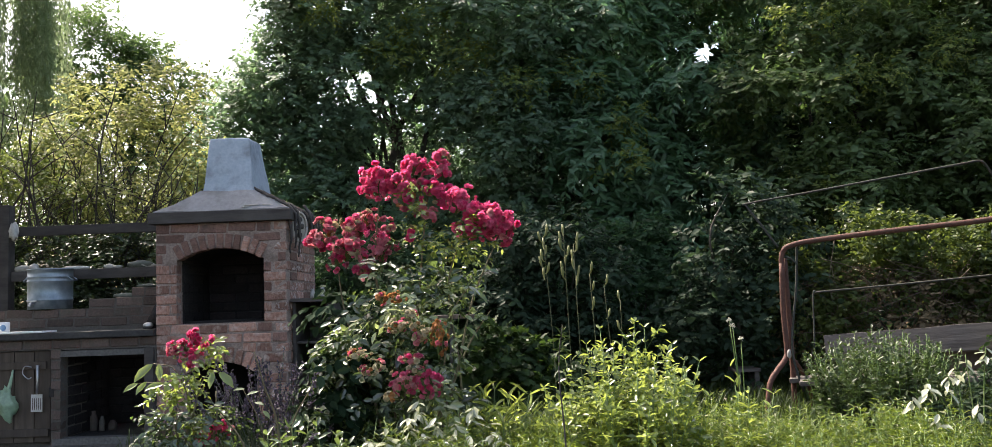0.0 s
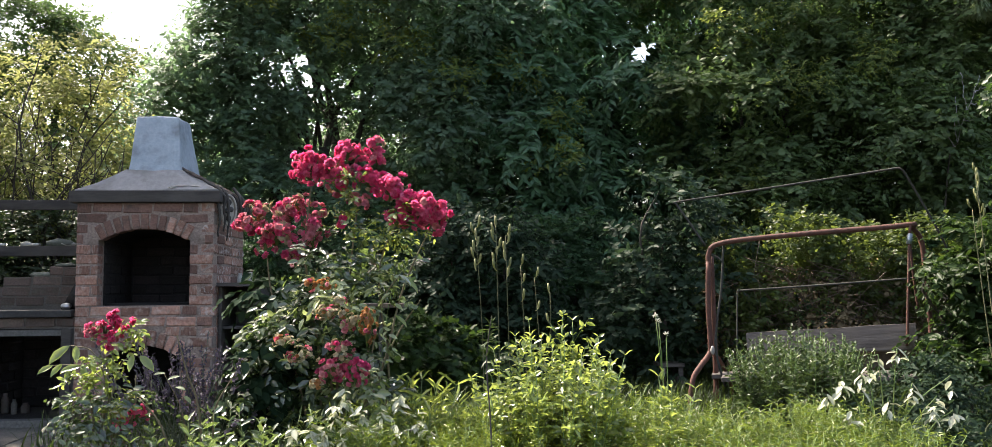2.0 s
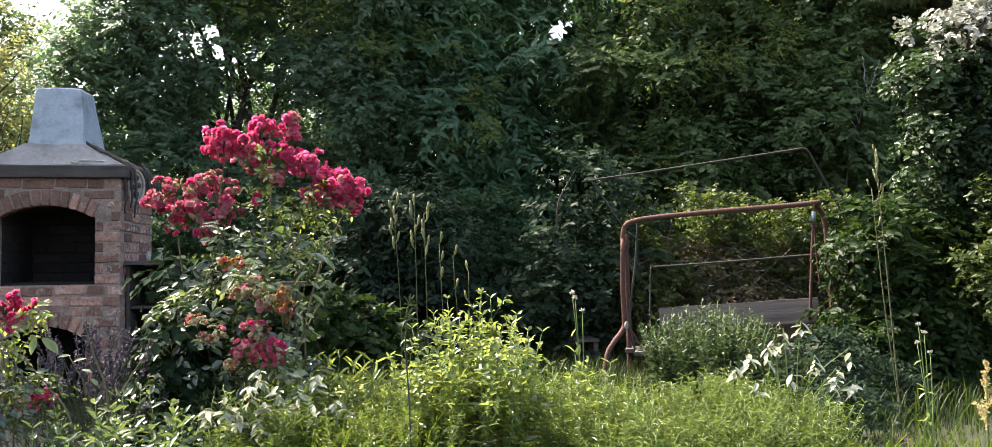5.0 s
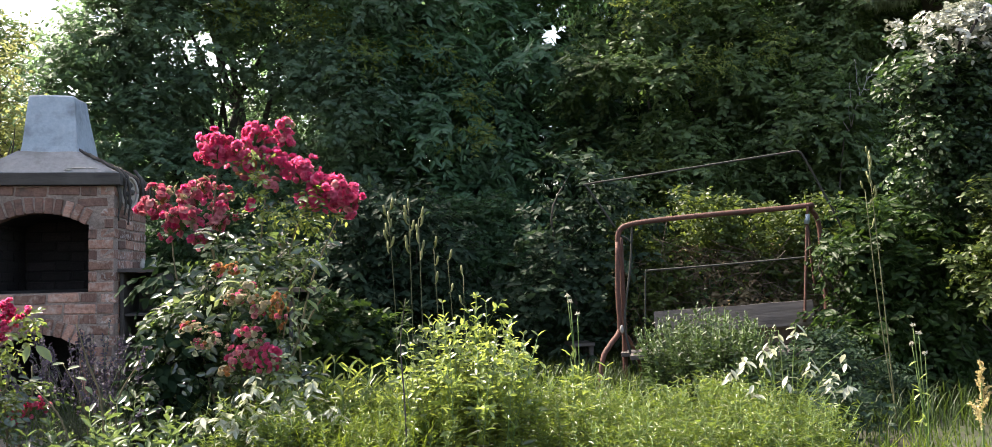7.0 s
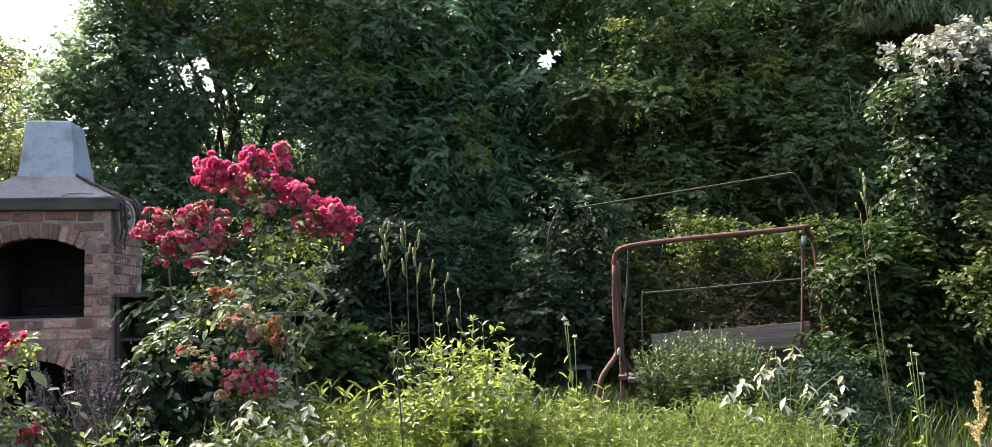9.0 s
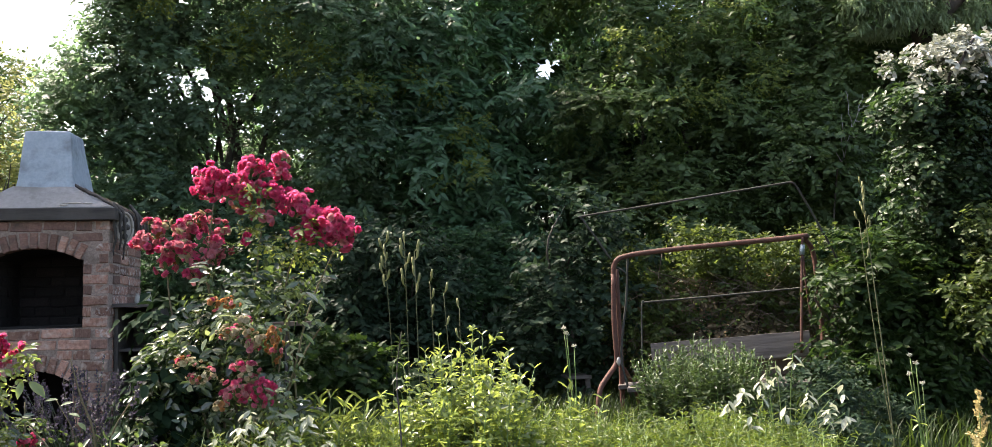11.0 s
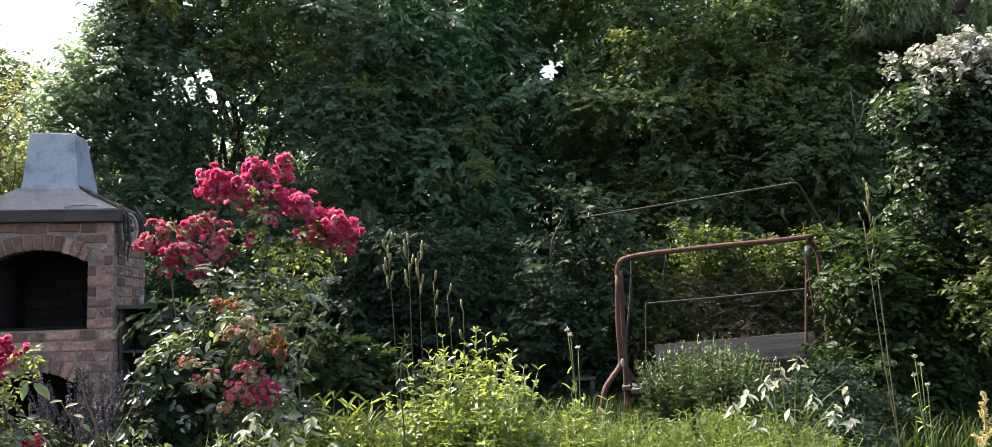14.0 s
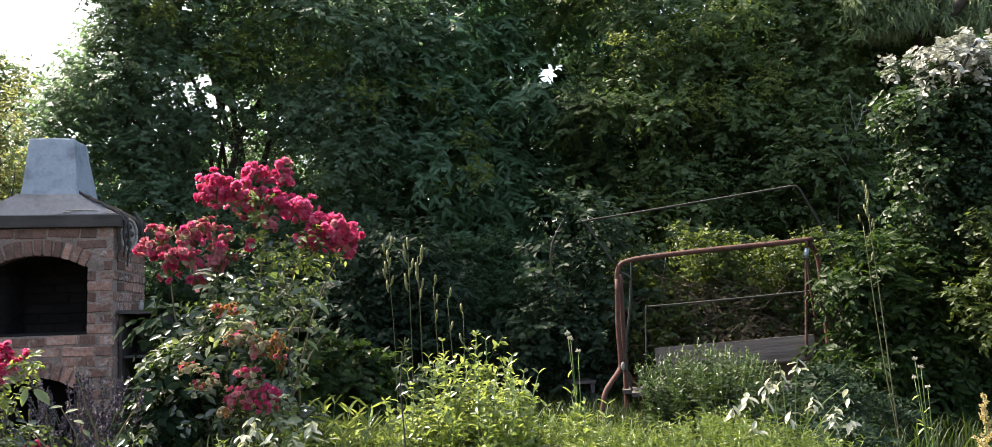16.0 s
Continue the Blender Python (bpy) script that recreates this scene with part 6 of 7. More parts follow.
main_rose = rose_bush((-0.55, 4.7, 0),
          [(-0.62, 4.7, 1.55), (-0.35, 4.7, 1.65), (-0.15, 4.65, 1.40), (0.02, 4.6, 1.36), (-0.85, 4.7, 1.25), (-0.7, 4.75, 1.3), (-0.3, 4.6, 0.9), (-0.05, 4.7, 0.95)],
          [(-0.63, 4.72, 1.65, 0.078, 0.072, 1.7, 0), (-0.44, 4.75, 1.74, 0.066, 0.050, 1.7, 0), (-0.29, 4.76, 1.79, 0.032, 0.028, 1.3, 0), (-0.28, 4.75, 1.70, 0.040, 0.038, 1.5, 0), (-0.35, 4.75, 1.72, 0.040, 0.030, 1.2, 0),
           (-0.50, 4.70, 1.63, 0.068, 0.056, 1.3, 0), (-0.38, 4.74, 1.63, 0.045, 0.036, 0.7, 1), (-0.32, 4.68, 1.58, 0.056, 0.054, 1.6, 0), (-0.21, 4.66, 1.53, 0.070, 0.062, 1.7, 0), (-0.12, 4.64, 1.46, 0.060, 0.052, 1.6, 0),
           (-0.02, 4.60, 1.40, 0.085, 0.074, 1.8, 0), (0.04, 4.60, 1.38, 0.066, 0.066, 1.8, 0), (-0.17, 4.62, 1.37, 0.064, 0.036, 0.9, 0), (-0.38, 4.66, 1.45, 0.064, 0.036, 0.8, 1), (-0.49, 4.70, 1.55, 0.050, 0.036, 0.8, 1),
           (-0.95, 4.74, 1.35, 0.058, 0.045, 1.4, 1), (-0.89, 4.74, 1.42, 0.054, 0.045, 1.0, 1), (-0.73, 4.76, 1.43, 0.085, 0.060, 1.7, 1), (-0.79, 4.68, 1.31, 0.085, 0.070, 1.4, 1), (-0.61, 4.70, 1.30, 0.066, 0.066, 1.4, 1),
           (-0.58, 4.74, 1.41, 0.050, 0.036, 0.9, 1), (-0.69, 4.64, 1.18, 0.048, 0.056, 1.5, 1), (-0.85, 4.68, 1.24, 0.045, 0.045, 1.0, 1), (-0.45, 4.62, 1.35, 0.025, 0.025, 1.3, 0),
           (-0.56, 4.25, 1.03, 0.037, 0.026, 1.4, 2), (-0.49, 4.25, 1.03, 0.037, 0.026, 1.4, 2), (-0.46, 4.25, 0.90, 0.070, 0.028, 2.0, 3), (-0.39, 4.25, 0.83, 0.030, 0.028, 1.2, 1), (-0.41, 4.25, 0.74, 0.060, 0.024, 1.4, 1),
           (-0.34, 4.25, 0.62, 0.052, 0.058, 1.5, 0), (-0.45, 4.25, 0.63, 0.058, 0.046, 1.1, 1), (-0.29, 4.25, 0.83, 0.032, 0.085, 1.3, 2), (-0.67, 4.25, 0.77, 0.056, 0.030, 1.4, 3), (-0.60, 4.25, 0.70, 0.056, 0.034, 1.3, 3),
           (-0.42, 4.25, 0.95, 0.040, 0.022, 1.3, 3), (-0.40, 4.25, 0.69, 0.050, 0.022, 1.2, 3), (-0.52, 4.25, 0.57, 0.040, 0.024, 1.2, 3), (-0.36, 4.25, 0.86, 0.036, 0.030, 1.2, 3)],
          [(-0.52, 4.68, 1.02, 0.24, 0.20, 0.16), (-0.55, 4.64, 0.74, 0.28, 0.22, 0.24), (-0.38, 4.70, 1.22, 0.20, 0.14, 0.10), (-0.62, 4.6, 0.36, 0.36, 0.24, 0.26), (-0.38, 4.62, 0.42, 0.26, 0.2, 0.24)],
          "tall rose bush with clusters of crimson double blooms", 0.062, LEAF_ROSE, 0.72)
# paler leaves that stand in for sun on the bush's middle
stuff_part("young_foliage", crown([(-0.30, 4.26, 0.42, 0.16, 0.08, 0.12), (-0.40, 4.48, 1.06, 0.16, 0.08, 0.12), (-0.30, 4.5, 0.90, 0.12, 0.08, 0.10), (-0.46, 4.42, 0.62, 0.14, 0.08, 0.12), (-0.52, 4.44, 0.86, 0.10, 0.08, 0.08)], 0.075, 0.054, 0.50, 0.78, 0.75, 5, 0.45, 0.13, LEAF_HI, 0.5), LEAF_ROSE_LIT, main_rose)["label"] = "rose leaves coloured bright for sunlight"
stuff_part("shoot_foliage", crown([(-0.18, 4.56, 1.41, 0.045, 0.03, 0.018), (-0.42, 4.66, 1.56, 0.03, 0.04, 0.06), (-0.43, 4.64, 1.44, 0.05, 0.04, 0.05), (-0.30, 4.6, 1.30, 0.10, 0.06, 0.04), (-0.12, 4.6, 1.29, 0.08, 0.05, 0.03)], 0.035, 0.038, 0.5, 1.2, 0.7, 5, 0.3, 0.07, LEAF_HI, 0.6), LEAF_FRESH, main_rose)["label"] = "fresh green shoots"
rose_bush((-1.42, 4.3, 0),
          [(-1.50, 4.3, 0.80), (-1.62, 4.3, 0.66), (-1.36, 4.28, 0.62)],
          [(-1.46, 4.30, 0.875, 0.034, 0.026, 1.3, 0), (-1.51, 4.30, 0.84, 0.070, 0.030, 1.1, 0), (-1.56, 4.30, 0.82, 0.038, 0.030, 1.2, 1), (-1.48, 4.29, 0.79, 0.050, 0.026, 1.1, 0), (-1.39, 4.30, 0.86, 0.024, 0.024, 1.3, 0),
           (-1.48, 4.29, 0.75, 0.018, 0.022, 1.0, 0), (-1.35, 4.28, 0.45, 0.048, 0.032, 1.3, 0), (-1.40, 4.28, 0.41, 0.036, 0.030, 1.2, 0)],
          [(-1.40, 4.26, 0.42, 0.20, 0.12, 0.07), (-1.56, 4.24, 0.44, 0.08, 0.08, 0.06)],
          "small rose bush with bright leaves and a crimson cluster", 0.044, LEAF_ROSE, 0.45,
          [(-1.50, 4.30, 0.735, 0.06, 0.05, 0.05), (-1.525, 4.28, 0.64, 0.06, 0.05, 0.045), (-1.48, 4.28, 0.56, 0.085, 0.06, 0.05), (-1.61, 4.28, 0.60, 0.04, 0.04, 0.025), (-1.38, 4.30, 0.84, 0.012, 0.012, 0.012), (-1.42, 4.26, 0.48, 0.05, 0.05, 0.03)])

big = thing("broad_leaf_shoot", (-1.62, 4.28, 0), "leaning shoot with large drooping light green leaves", "plant")
smooth_part("stem", tube(glide([(-1.45, 4.29, -0.02), (-1.48, 4.29, 0.5), (-1.55, 4.28, 0.72), (-1.66, 4.28, 0.76)], 12), [0.005, 0.0022], 6), BROWN_STEM, big)
smooth_part("stem", tube(glide([(-1.49, 4.29, 0.55), (-1.56, 4.28, 0.655), (-1.65, 4.28, 0.67), (-1.74, 4.28, 0.668)], 12), [0.0035, 0.0018], 6), BROWN_STEM, big)
smooth_part("stem", tube(glide([(-1.48, 4.29, 0.52), (-1.42, 4.29, 0.68), (-1.35, 4.28, 0.71)], 10), [0.003, 0.0016], 6), BROWN_STEM, big)
for a, b in (((-1.658, 0.76), (-1.745, 0.685)), ((-1.631, 0.758), (-1.612, 0.685)), ((-1.73, 0.671), (-1.788, 0.640)), ((-1.69, 0.676), (-1.73, 0.625)), ((-1.606, 0.665), (-1.685, 0.652)), ((-1.60, 0.668), (-1.57, 0.615)),
             ((-1.341, 0.71), (-1.262, 0.648)), ((-1.371, 0.713), (-1.378, 0.642)), ((-1.372, 0.853), (-1.309, 0.866)), ((-1.412, 0.815), (-1.357, 0.834)), ((-1.56, 0.70), (-1.53, 0.64)), ((-1.66, 0.655), (-1.655, 0.60))):
    way = np.array([[b[0] - a[0], -0.04, b[1] - a[1]]])
    L = np.linalg.norm(way, axis=1)
    part("leaf", leaves(np.array([[a[0], 4.275, a[1]]]), way, np.array([[0.15, -0.75, 0.75]]), L, L * 0.44, LEAF_HI), LEAF_FRESH, big)
pale = thing("grey_leaved_sprig", (-1.2, 4.3, 0), "thin sprig with a few pale grey-green leaves", "plant")
smooth_part("stem", tube(glide([(-1.12, 4.3, -0.02), (-1.14, 4.3, 0.4), (-1.24, 4.3, 0.63)], 10), [0.003, 0.0016], 6), BROWN_STEM, pale)
for x, z, dx, dz in ((-1.225, 0.625, -1, 0.05), (-1.16, 0.61, -1, -0.1), (-1.18, 0.56, 1, -0.1), (-1.14, 0.52, 0.7, -0.5)):
    part("leaf", leaves(np.array([[x, 4.29, z]]), np.array([[dx, -0.4, dz]]), np.array([[0.1, -0.4, 0.9]]), np.array([0.055]), np.array([0.026]), LEAF_HI), LEAF_WILLOW, pale)
shoot = thing("arching_rose_shoot", (-0.3, 4.5, 0), "arching shoot with a few large bright leaves", "shoot")
smooth_part("stem", tube(glide([(-0.32, 4.55, -0.02), (-0.30, 4.5, 0.55), (-0.24, 4.46, 0.92), (-0.16, 4.45, 1.06), (-0.12, 4.45, 1.07)], 16), [0.005, 0.0025], 6), BROWN_STEM, shoot)
for x, z, dx, dz, L, m in ((-0.15, 1.08, 0.75, -0.55, 0.085, LEAF_PALE), (-0.125, 1.065, 0.9, -0.75, 0.105, LEAF_FRESH), (-0.17, 0.88, 0.8, -0.6, 0.085, LEAF_FRESH), (-0.24, 0.95, 0.5, 0.5, 0.07, LEAF_ROSE_LIT), (-0.29, 0.84, -0.5, 0.3, 0.06, LEAF_ROSE_LIT)):
    part("leaf", leaves(np.array([[x, 4.44, z]]), np.array([[dx, -0.2, dz]]), np.array([[0.3, -0.45, 0.8]]), np.array([L]), np.array([L * 0.42]), LEAF_HI), m, shoot)
# large-leaved bush whose shade is in its dark leaf colour
tree("hydrangea_bush", (-0.92, 4.95, 0), 0.012, [(-0.86, 4.88, 0.95), (-0.76, 4.85, 1.05), (-0.90, 4.85, 0.7)],
     [(-0.80, 4.84, 0.94, 0.12, 0.14, 0.16), (-0.82, 4.82, 0.66, 0.14, 0.16, 0.20), (-0.80, 4.76, 0.36, 0.20, 0.18, 0.22), (-0.76, 4.60, 0.70, 0.07, 0.08, 0.18)],
     LEAF_BROAD_SHADED, "broad-leaved bush beside the barbecue, coloured dark for shade", "shrub", clump_r=0.10, count=5, size=0.085, ratio=0.56, reach=0.14, droop=0.7, shape=LEAF_HI, dense=1.4)

# lavender
stems, spikes, tufts = [], [], []
for _ in range(26):
    b = np.array([RNG.normal(0, 0.08), RNG.normal(0, 0.07), 0])
    e = np.array([b[0] * 3 + RNG.normal(0, 0.06), b[1] * 3 + RNG.normal(0, 0.06), RNG.uniform(0.42, 0.80)])
    line = glide([b, b * 0.7 + e * 0.3 + (0, 0, 0.08), e], 6)
    stems.append(tube(line, [0.0026, 0.0018], 3))
    k = 34
    f = RNG.uniform(0.78, 1.0, k)[:, None]
    p = b + (e - b) * f
    d = unit(RNG.normal(size=(k, 3)) + (0, 0, 0.6))
    L = RNG.uniform(0.012, 0.022, k)
    spikes.append(leaves(p, d, RNG.normal(size=(k, 3)), L, L * 0.7))
    k = 16
    f = RNG.uniform(0.05, 0.45, k)[:, None]
    L = RNG.uniform(0.03, 0.06, k)
    tufts.append(leaves(b + (e - b) * f, unit(RNG.normal(size=(k, 3)) + (0, 0, 1.4)), RNG.normal(size=(k, 3)), L, L * 0.12))
lav = thing("lavender", (0, 0, 0), "lavender with fading violet flower spikes", "lavender", "lavender plants")
stuff_part("stem_mass", join(stems), LEAF_LAV, lav)
stuff_part("flower_mass", join(spikes), LAVENDER, lav)
stuff_part("leaf_tuft", join(tufts), LEAF_LAV, lav)
lav.matrix_basis = pose(-1.22, 4.80, 0, 0, 0, 0)
for x, y, s in ((-1.36, 4.62, 80), (-1.10, 4.62, 160), (-1.06, 4.95, 250), (-1.30, 5.0, 20)):
    copy_thing(lav, pose(x, y, 0, 0, 0, s))


def herb(name, at, label, category, leaf, stem=GREEN_STEM, group="", **kw):
    s, l = herb_parts(**kw)
    t = thing(name, (0, 0, 0), label, category, group)
    stuff_part("stem_mass", s, stem, t)
    part("foliage", l, leaf, t)
    t.matrix_basis = Matrix.Translation(at)
    return t


herb("phlox_clump", (0.55, 4.0, 0), "fresh light green phlox clump before flowering", "phlox", LEAF_FRESH, n_stems=60, h=0.88, spread=0.275, leaf_len=0.052, ratio=0.48, nodes=13, lean=0.24, pairs=2, side=6, low=0.72)
beds = [herb("goldenrod_clump", (0, 0, -5), "narrow-leaved sunlit green goldenrod clump", "goldenrod", LEAF_HERB, group="goldenrod in the bed", n_stems=40, h=h, spread=0.27, leaf_len=0.044, ratio=0.20, nodes=20, lean=0.2, pairs=3, side=3, low=0.6)
        for h in (0.56, 0.50)]
spots = [(1.10, 3.95), (1.32, 4.10), (1.52, 3.90), (1.75, 4.10), (1.90, 3.9), (1.95, 4.3), (1.2, 3.55), (1.5, 3.5), (1.75, 3.55), (1.9, 3.6), (1.0, 4.4), (1.25, 4.6), (0.25, 3.75), (-0.1, 3.9), (-0.32, 4.0), (0.05, 4.15)]
for i, (x, y) in enumerate(spots):
    m = pose(x, y, 0, 0, 0, 57 * i) @ Matrix.Diagonal((1, 1, 0.92 if y < 3.7 else 0.97, 1))
    if i < 2:
        beds[i].matrix_basis = m
    else:
        copy_thing(beds[i % 2], m)
# leaf colour kept dark, as this herb stands in shade
herb("catmint_bush", (2.26, 5.4, 0), "grey-green bushy herb before the swing", "herb", LEAF_MINT, n_stems=190, h=0.76, spread=0.42, leaf_len=0.044, ratio=0.46, nodes=18, lean=0.25, pairs=2, side=2)
def drooping_plant(at, tips, label, scale=1.0):
    """Arching stems that end in hanging rosettes of broad leaves."""
    t = thing("pale_leaved_plant", at, label, "plant", "pale-leaved plants")
    b = np.asarray(at, float)
    for x, y, z, count in tips:
        e = np.array([x, y, z])
        q = b + np.append(RNG.normal(0, 0.04, 2), 0)
        smooth_part("stem", tube(glide([q, q * 0.45 + e * 0.55 + (0, 0, 0.10), e], 12), [0.0034, 0.0018], 6), GREEN_STEM, t)
        a = np.arange(count) * 2.4 + RNG.uniform(0, 6)
        d = np.stack([np.cos(a), np.sin(a), RNG.uniform(-1.1, 0.1, count)], 1)
        L = RNG.uniform(0.045, 0.085, count) * scale
        p = e - np.array([0, 0, 1.0]) * RNG.uniform(0, 0.08, count)[:, None]
        part("foliage", leaves(p, d, np.array([0, 0, 1.0]) + RNG.normal(0, 0.3, (count, 3)), L, L * 0.45, LEAF_HI), LEAF_PALE, t, "pale silvery drooping leaves")
    return t


drooping_plant((2.05, 3.98, 0), [(2.10, 3.92, 0.73, 6), (2.02, 3.94, 0.70, 4), (1.82, 3.88, 0.60, 8), (1.90, 3.86, 0.62, 7), (1.76, 3.9, 0.55, 6), (1.95, 3.9, 0.66, 5), (2.12, 3.84, 0.58, 8), (2.24, 3.86, 0.52, 8), (2.18, 3.80, 0.48, 7), (2.36, 3.95, 0.60, 3), (2.02, 3.86, 0.52, 6), (2.30, 3.84, 0.46, 6), (1.84, 3.84, 0.48, 6)],
               "plant with pale silvery drooping leaves in the bed", 0.82)
drooping_plant((-0.30, 4.05, 0), [(-0.58, 3.95, 0.42, 12), (-0.50, 3.92, 0.47, 12), (-0.44, 3.9, 0.42, 14), (-0.40, 3.92, 0.52, 14), (-0.34, 3.9, 0.45, 14), (-0.36, 3.95, 0.58, 12), (-0.28, 3.9, 0.52, 14), (-0.24, 3.9, 0.43, 14), (-0.20, 3.92, 0.49, 12),
                                   (-0.12, 3.95, 0.55, 12), (-0.14, 3.9, 0.43, 14), (-0.36, 3.88, 0.38, 14), (-0.05, 3.95, 0.47, 10), (-0.50, 3.9, 0.36, 12), (-0.24, 3.88, 0.36, 12), (0.0, 3.95, 0.40, 8)],
               "plant with pale silvery drooping leaves under the roses", 0.78)
for x, y, h in ((-1.05, 4.30, 0.50), (-0.74, 4.26, 0.46), (-1.30, 4.15, 0.38), (-0.92, 4.02, 0.38)):
    herb("peony_plant", (x, y, 0), "low peony with broad glossy leaves", "peony", LEAF_PEONY, group="peonies in the bed", n_stems=20, h=h, spread=0.30, leaf_len=0.085, ratio=0.40, nodes=8, lean=0.4, pairs=2)
herb("lily_leaves", (-0.05, 4.5, 0), "strappy green leaves in the bed", "plant", LEAF_FRESH, n_stems=34, h=0.58, spread=0.3, leaf_len=0.15, ratio=0.14, nodes=7, lean=0.2, pairs=2)


herb("yellow_sprig", (1.14, 4.05, 0), "bright yellow-green leafy sprig", "plant", LEAF_FRESH, n_stems=4, h=0.70, spread=0.08, leaf_len=0.075, ratio=0.3, nodes=9, lean=0.2, pairs=2)


def stalk(at, top, pods, label, radius=0.0029):
    """A tall bare flower stalk with upright pods."""
    t = thing("seed_stalk", at, label, "seed stalk", "seed stalks")
    b, e = np.asarray(at, float), np.asarray(top, float)
    line = glide([b, b * 0.5 + e * 0.5 + RNG.normal(0, 0.015, 3), e], 12)
    smooth_part("stalk", tube(line, [radius, radius * 0.6], 6), STALK, t)
    for i in range(pods):
        f = 1 - 0.16 * i / max(pods - 1, 1)
        p = b + (e - b) * f
        a = RNG.uniform(0, 6.28)
        q = p + np.array([math.cos(a) * 0.016, math.sin(a) * 0.016, 0.014])
        tip = q + np.array([math.cos(a) * 0.008, math.sin(a) * 0.008, RNG.uniform(0.034, 0.050)])
        smooth_part("pod", tube(np.array([p, (p + q) / 2 - (0, 0, 0.004), q, q * 0.6 + tip * 0.4, tip]), [0.002, 0.002, 0.0045, 0.0070, 0.0045], 7), POD, t)
    return t


for x, y, z, n in ((0.226, 4.3, 1.30, 8), (0.324, 4.3, 1.30, 7), (0.37, 4.3, 1.26, 6), (0.46, 4.5, 1.12, 3), (0.54, 4.6, 1.06, 2), (0.62, 4.6, 0.98, 2)):
    stalk((x + 0.02, y, 0), (x, y, z), n, "tall lily stalk with pale green seed pods")
stalk((3.21, 4.86, 0), (3.09, 4.86, 1.645), 10, "tall thin lily stalk with yellowish pods", 0.0042)
stalk((3.23, 4.88, 0), (3.075, 4.88, 1.44), 3, "tall thin lily stalk with yellowish pods", 0.0038)


def small_flower(at, heads, label):
    t = thing("white_wildflower", at, label, "wildflower", "white wildflowers")
    b = np.asarray(at, float)
    for k, h in enumerate(heads):
        h = np.asarray(h, float)
        smooth_part("stem", tube(glide([b, b * 0.5 + h * 0.5 + RNG.normal(0, 0.01, 3), h], 8), [0.004, 0.002], 5), GREEN_STEM, t)
        q = 44
        d = unit(RNG.normal(size=(q, 3)) * (1, 1, 0.5) + (0, 0, 0.35))
        L = RNG.uniform(0.006, 0.011, q)
        part("flower_head", leaves(h + d * RNG.uniform(0, 0.010, (q, 1)), d, RNG.normal(size=(q, 3)) + (0, 0, 1.0), L, L * 0.7), WHITE_PETAL, t)
    k = 10
    f = RNG.uniform(0.3, 0.8, k)[:, None]
    part("foliage", leaves(b + (np.asarray(heads[0]) - b) * f, unit(RNG.normal(size=(k, 3)) + (0, 0, 0.5)), np.array([[0, 0, 1.0]] * k), np.full(k, 0.05), np.full(k, 0.018), LEAF_HI), LEAF_FRESH, t)
    return t


small_flower((1.18, 4.27, 0), [(1.09, 4.27, 0.87), (1.105, 4.27, 0.845), (1.14, 4.27, 0.78)], "thin wildflower with small white heads")
small_flower((2.86, 4.07, 0), [(2.80, 4.07, 0.69), (2.83, 4.07, 0.65), (2.79, 4.07, 0.60), (2.86, 4.07, 0.55)], "thin wildflower with small white heads")

# golden plume at the bed's edge
pl = thing("golden_plume", (2.33, 3.0, 0), "dry golden flower plume", "plume")
b, e = np.array([2.33, 3.0, 0.0]), np.array([2.342, 3.0, 0.625])
smooth_part("stem", tube(glide([b, (b + e) / 2, e], 8), [0.004, 0.002], 5), GREEN_STEM, pl)
pieces = []
for i in range(16):
    f = 1 - 0.38 * i / 15
    p = b + (e - b) * f
    a = RNG.uniform(0, 6.28)
    q = p + np.array([math.cos(a), math.sin(a), 1.1]) * 0.042 * (0.25 + i / 15)
    k = 40
    s = RNG.uniform(0, 1, k)[:, None]
    d = unit(RNG.normal(size=(k, 3)) + (0, 0, 0.3))
    L = RNG.uniform(0.008, 0.014, k)
    pieces.append(leaves(p + (q - p) * s, d, RNG.normal(size=(k, 3)), L, L * 0.6))
part("flower_head", join(pieces), PLUME, pl)

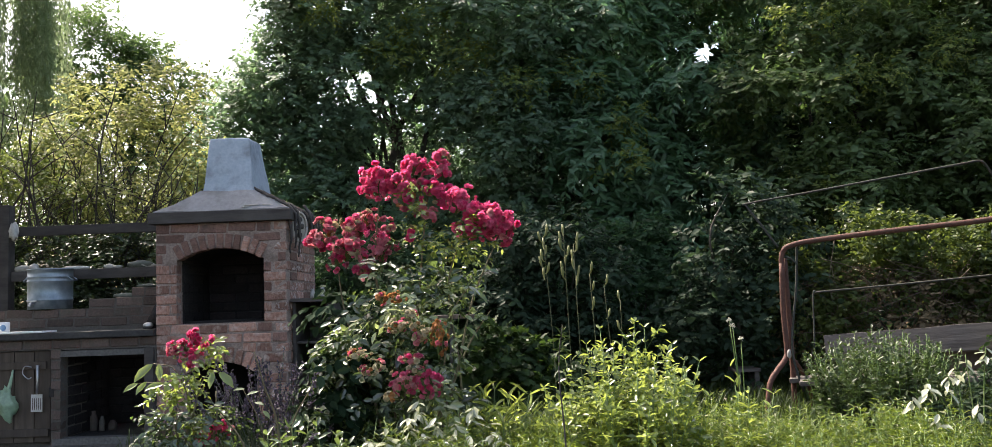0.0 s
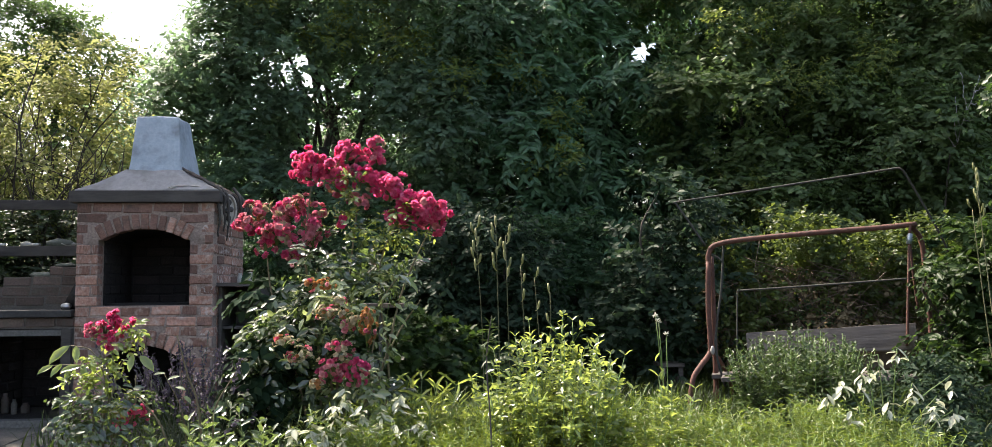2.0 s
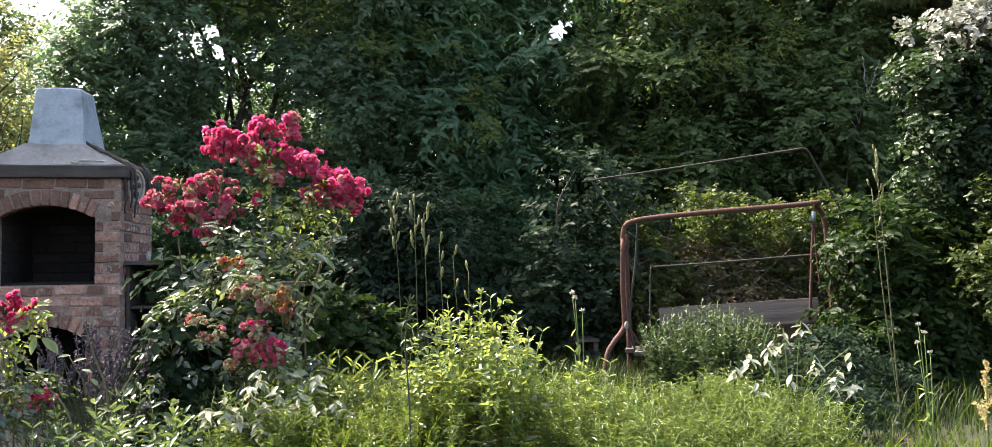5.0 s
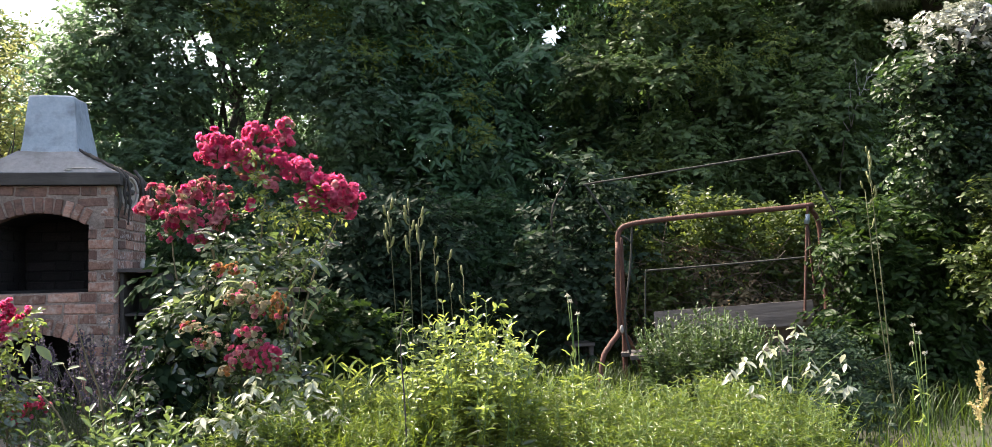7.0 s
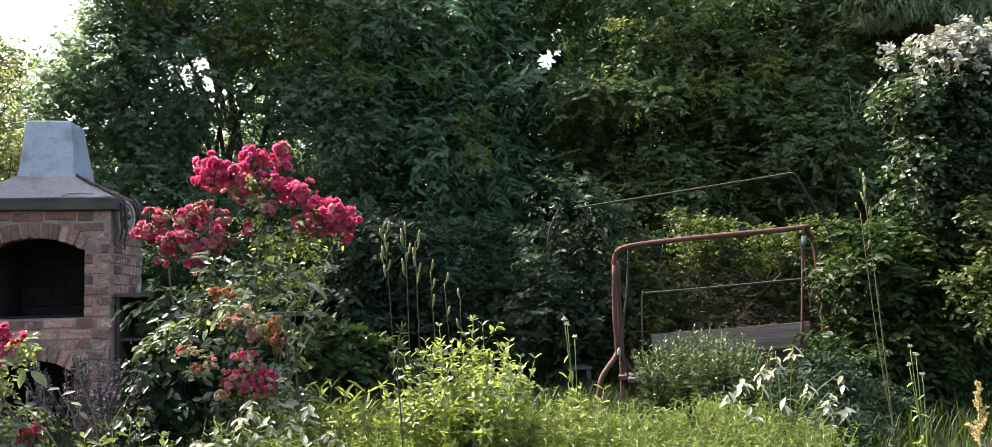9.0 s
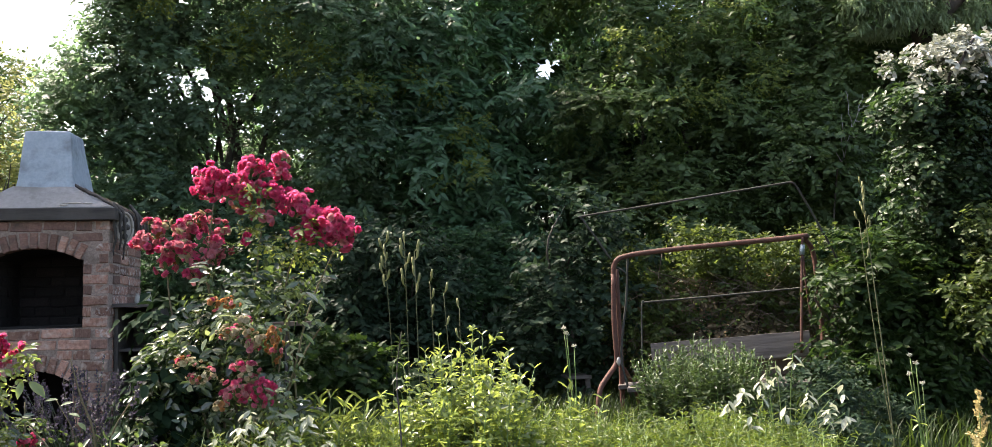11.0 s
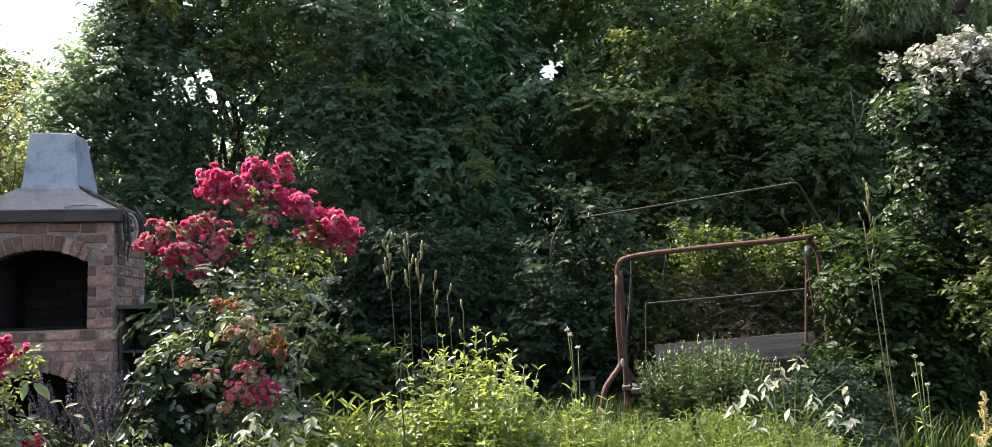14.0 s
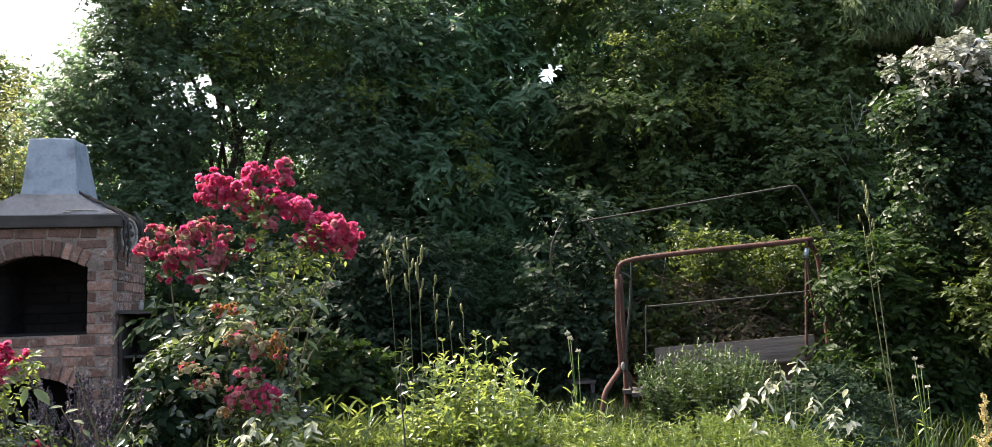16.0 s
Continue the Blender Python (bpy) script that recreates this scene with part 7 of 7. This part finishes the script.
# bent grass ear by the roses
ear = thing("grass_ear", (-0.1, 4.7, 0), "single bent dry grass ear", "grass")
line = glide([(-0.28, 4.75, 0.5), (-0.2, 4.72, 1.0), (-0.10, 4.7, 1.14), (-0.02, 4.7, 1.16)], 16)
smooth_part("stem", tube(line, [0.002, 0.0012], 4), GREEN_STEM, ear)
k = 40
f = RNG.uniform(11, 15, k)
p = np.stack([np.interp(f, np.arange(16), line[:, i]) for i in range(3)], 1)
L = RNG.uniform(0.02, 0.035, k)
stuff_part("seed_head", leaves(p, unit(RNG.normal(size=(k, 3)) * 0.4 + (0.9, 0, -0.3)), RNG.normal(size=(k, 3)), L, L * 0.2), PALE_TWIG, ear)

# dark thin stalk before the phlox, and dry stems by the lavender
dk = thing("dark_stalk", (0.27, 3.6, 0), "dark thin dying stalk with a few small leaves", "stalk")
line = glide([(0.265, 3.6, -0.02), (0.255, 3.6, 0.45), (0.24, 3.6, 0.72), (0.262, 3.6, 0.90)], 14)
smooth_part("stem", tube(line, [0.0045, 0.0035, 0.002], 6), DARK_WOOD, dk)
q = 22
f = RNG.uniform(8.5, 13, q)
p = np.stack([np.interp(f, np.arange(14), line[:, i]) for i in range(3)], 1)
L = RNG.uniform(0.022, 0.045, q)
part("foliage", leaves(p, RNG.normal(size=(q, 3)) + (0, 0, 0.5), RNG.normal(size=(q, 3)) + (0, 0, 1), L, L * 0.3, LEAF_HI), LEAF_MINT, dk)
dry = thing("dry_stems", (-1.08, 4.3, 0), "leaning brown-red dry stems by the lavender", "stem")
for pts in ([(-1.05, 4.3, -0.02), (-1.07, 4.3, 0.43), (-1.13, 4.3, 0.62), (-1.18, 4.3, 0.80)], [(-1.12, 4.2, -0.02), (-1.20, 4.2, 0.36), (-1.32, 4.22, 0.52)], [(-0.98, 4.35, -0.02), (-1.02, 4.35, 0.4), (-0.92, 4.35, 0.62)]):
    smooth_part("stem", tube(glide(pts, 12), [0.006, 0.005, 0.0025], 6), BROWN_STEM, dry)

bud = thing("white_bud", (-0.26, 4.4, 0), "single white bud on a thin stem", "flower bud")
smooth_part("stem", tube(glide([(-0.22, 4.4, -0.02), (-0.24, 4.4, 0.4), (-0.275, 4.4, 0.63)], 8), [0.003, 0.002], 5), GREEN_STEM, bud)
smooth_part("bud_head", blob((0.011, 0.011, 0.026), (-0.278, 4.4, 0.655), 8, 10, 0.1), WHITE_PETAL, bud)
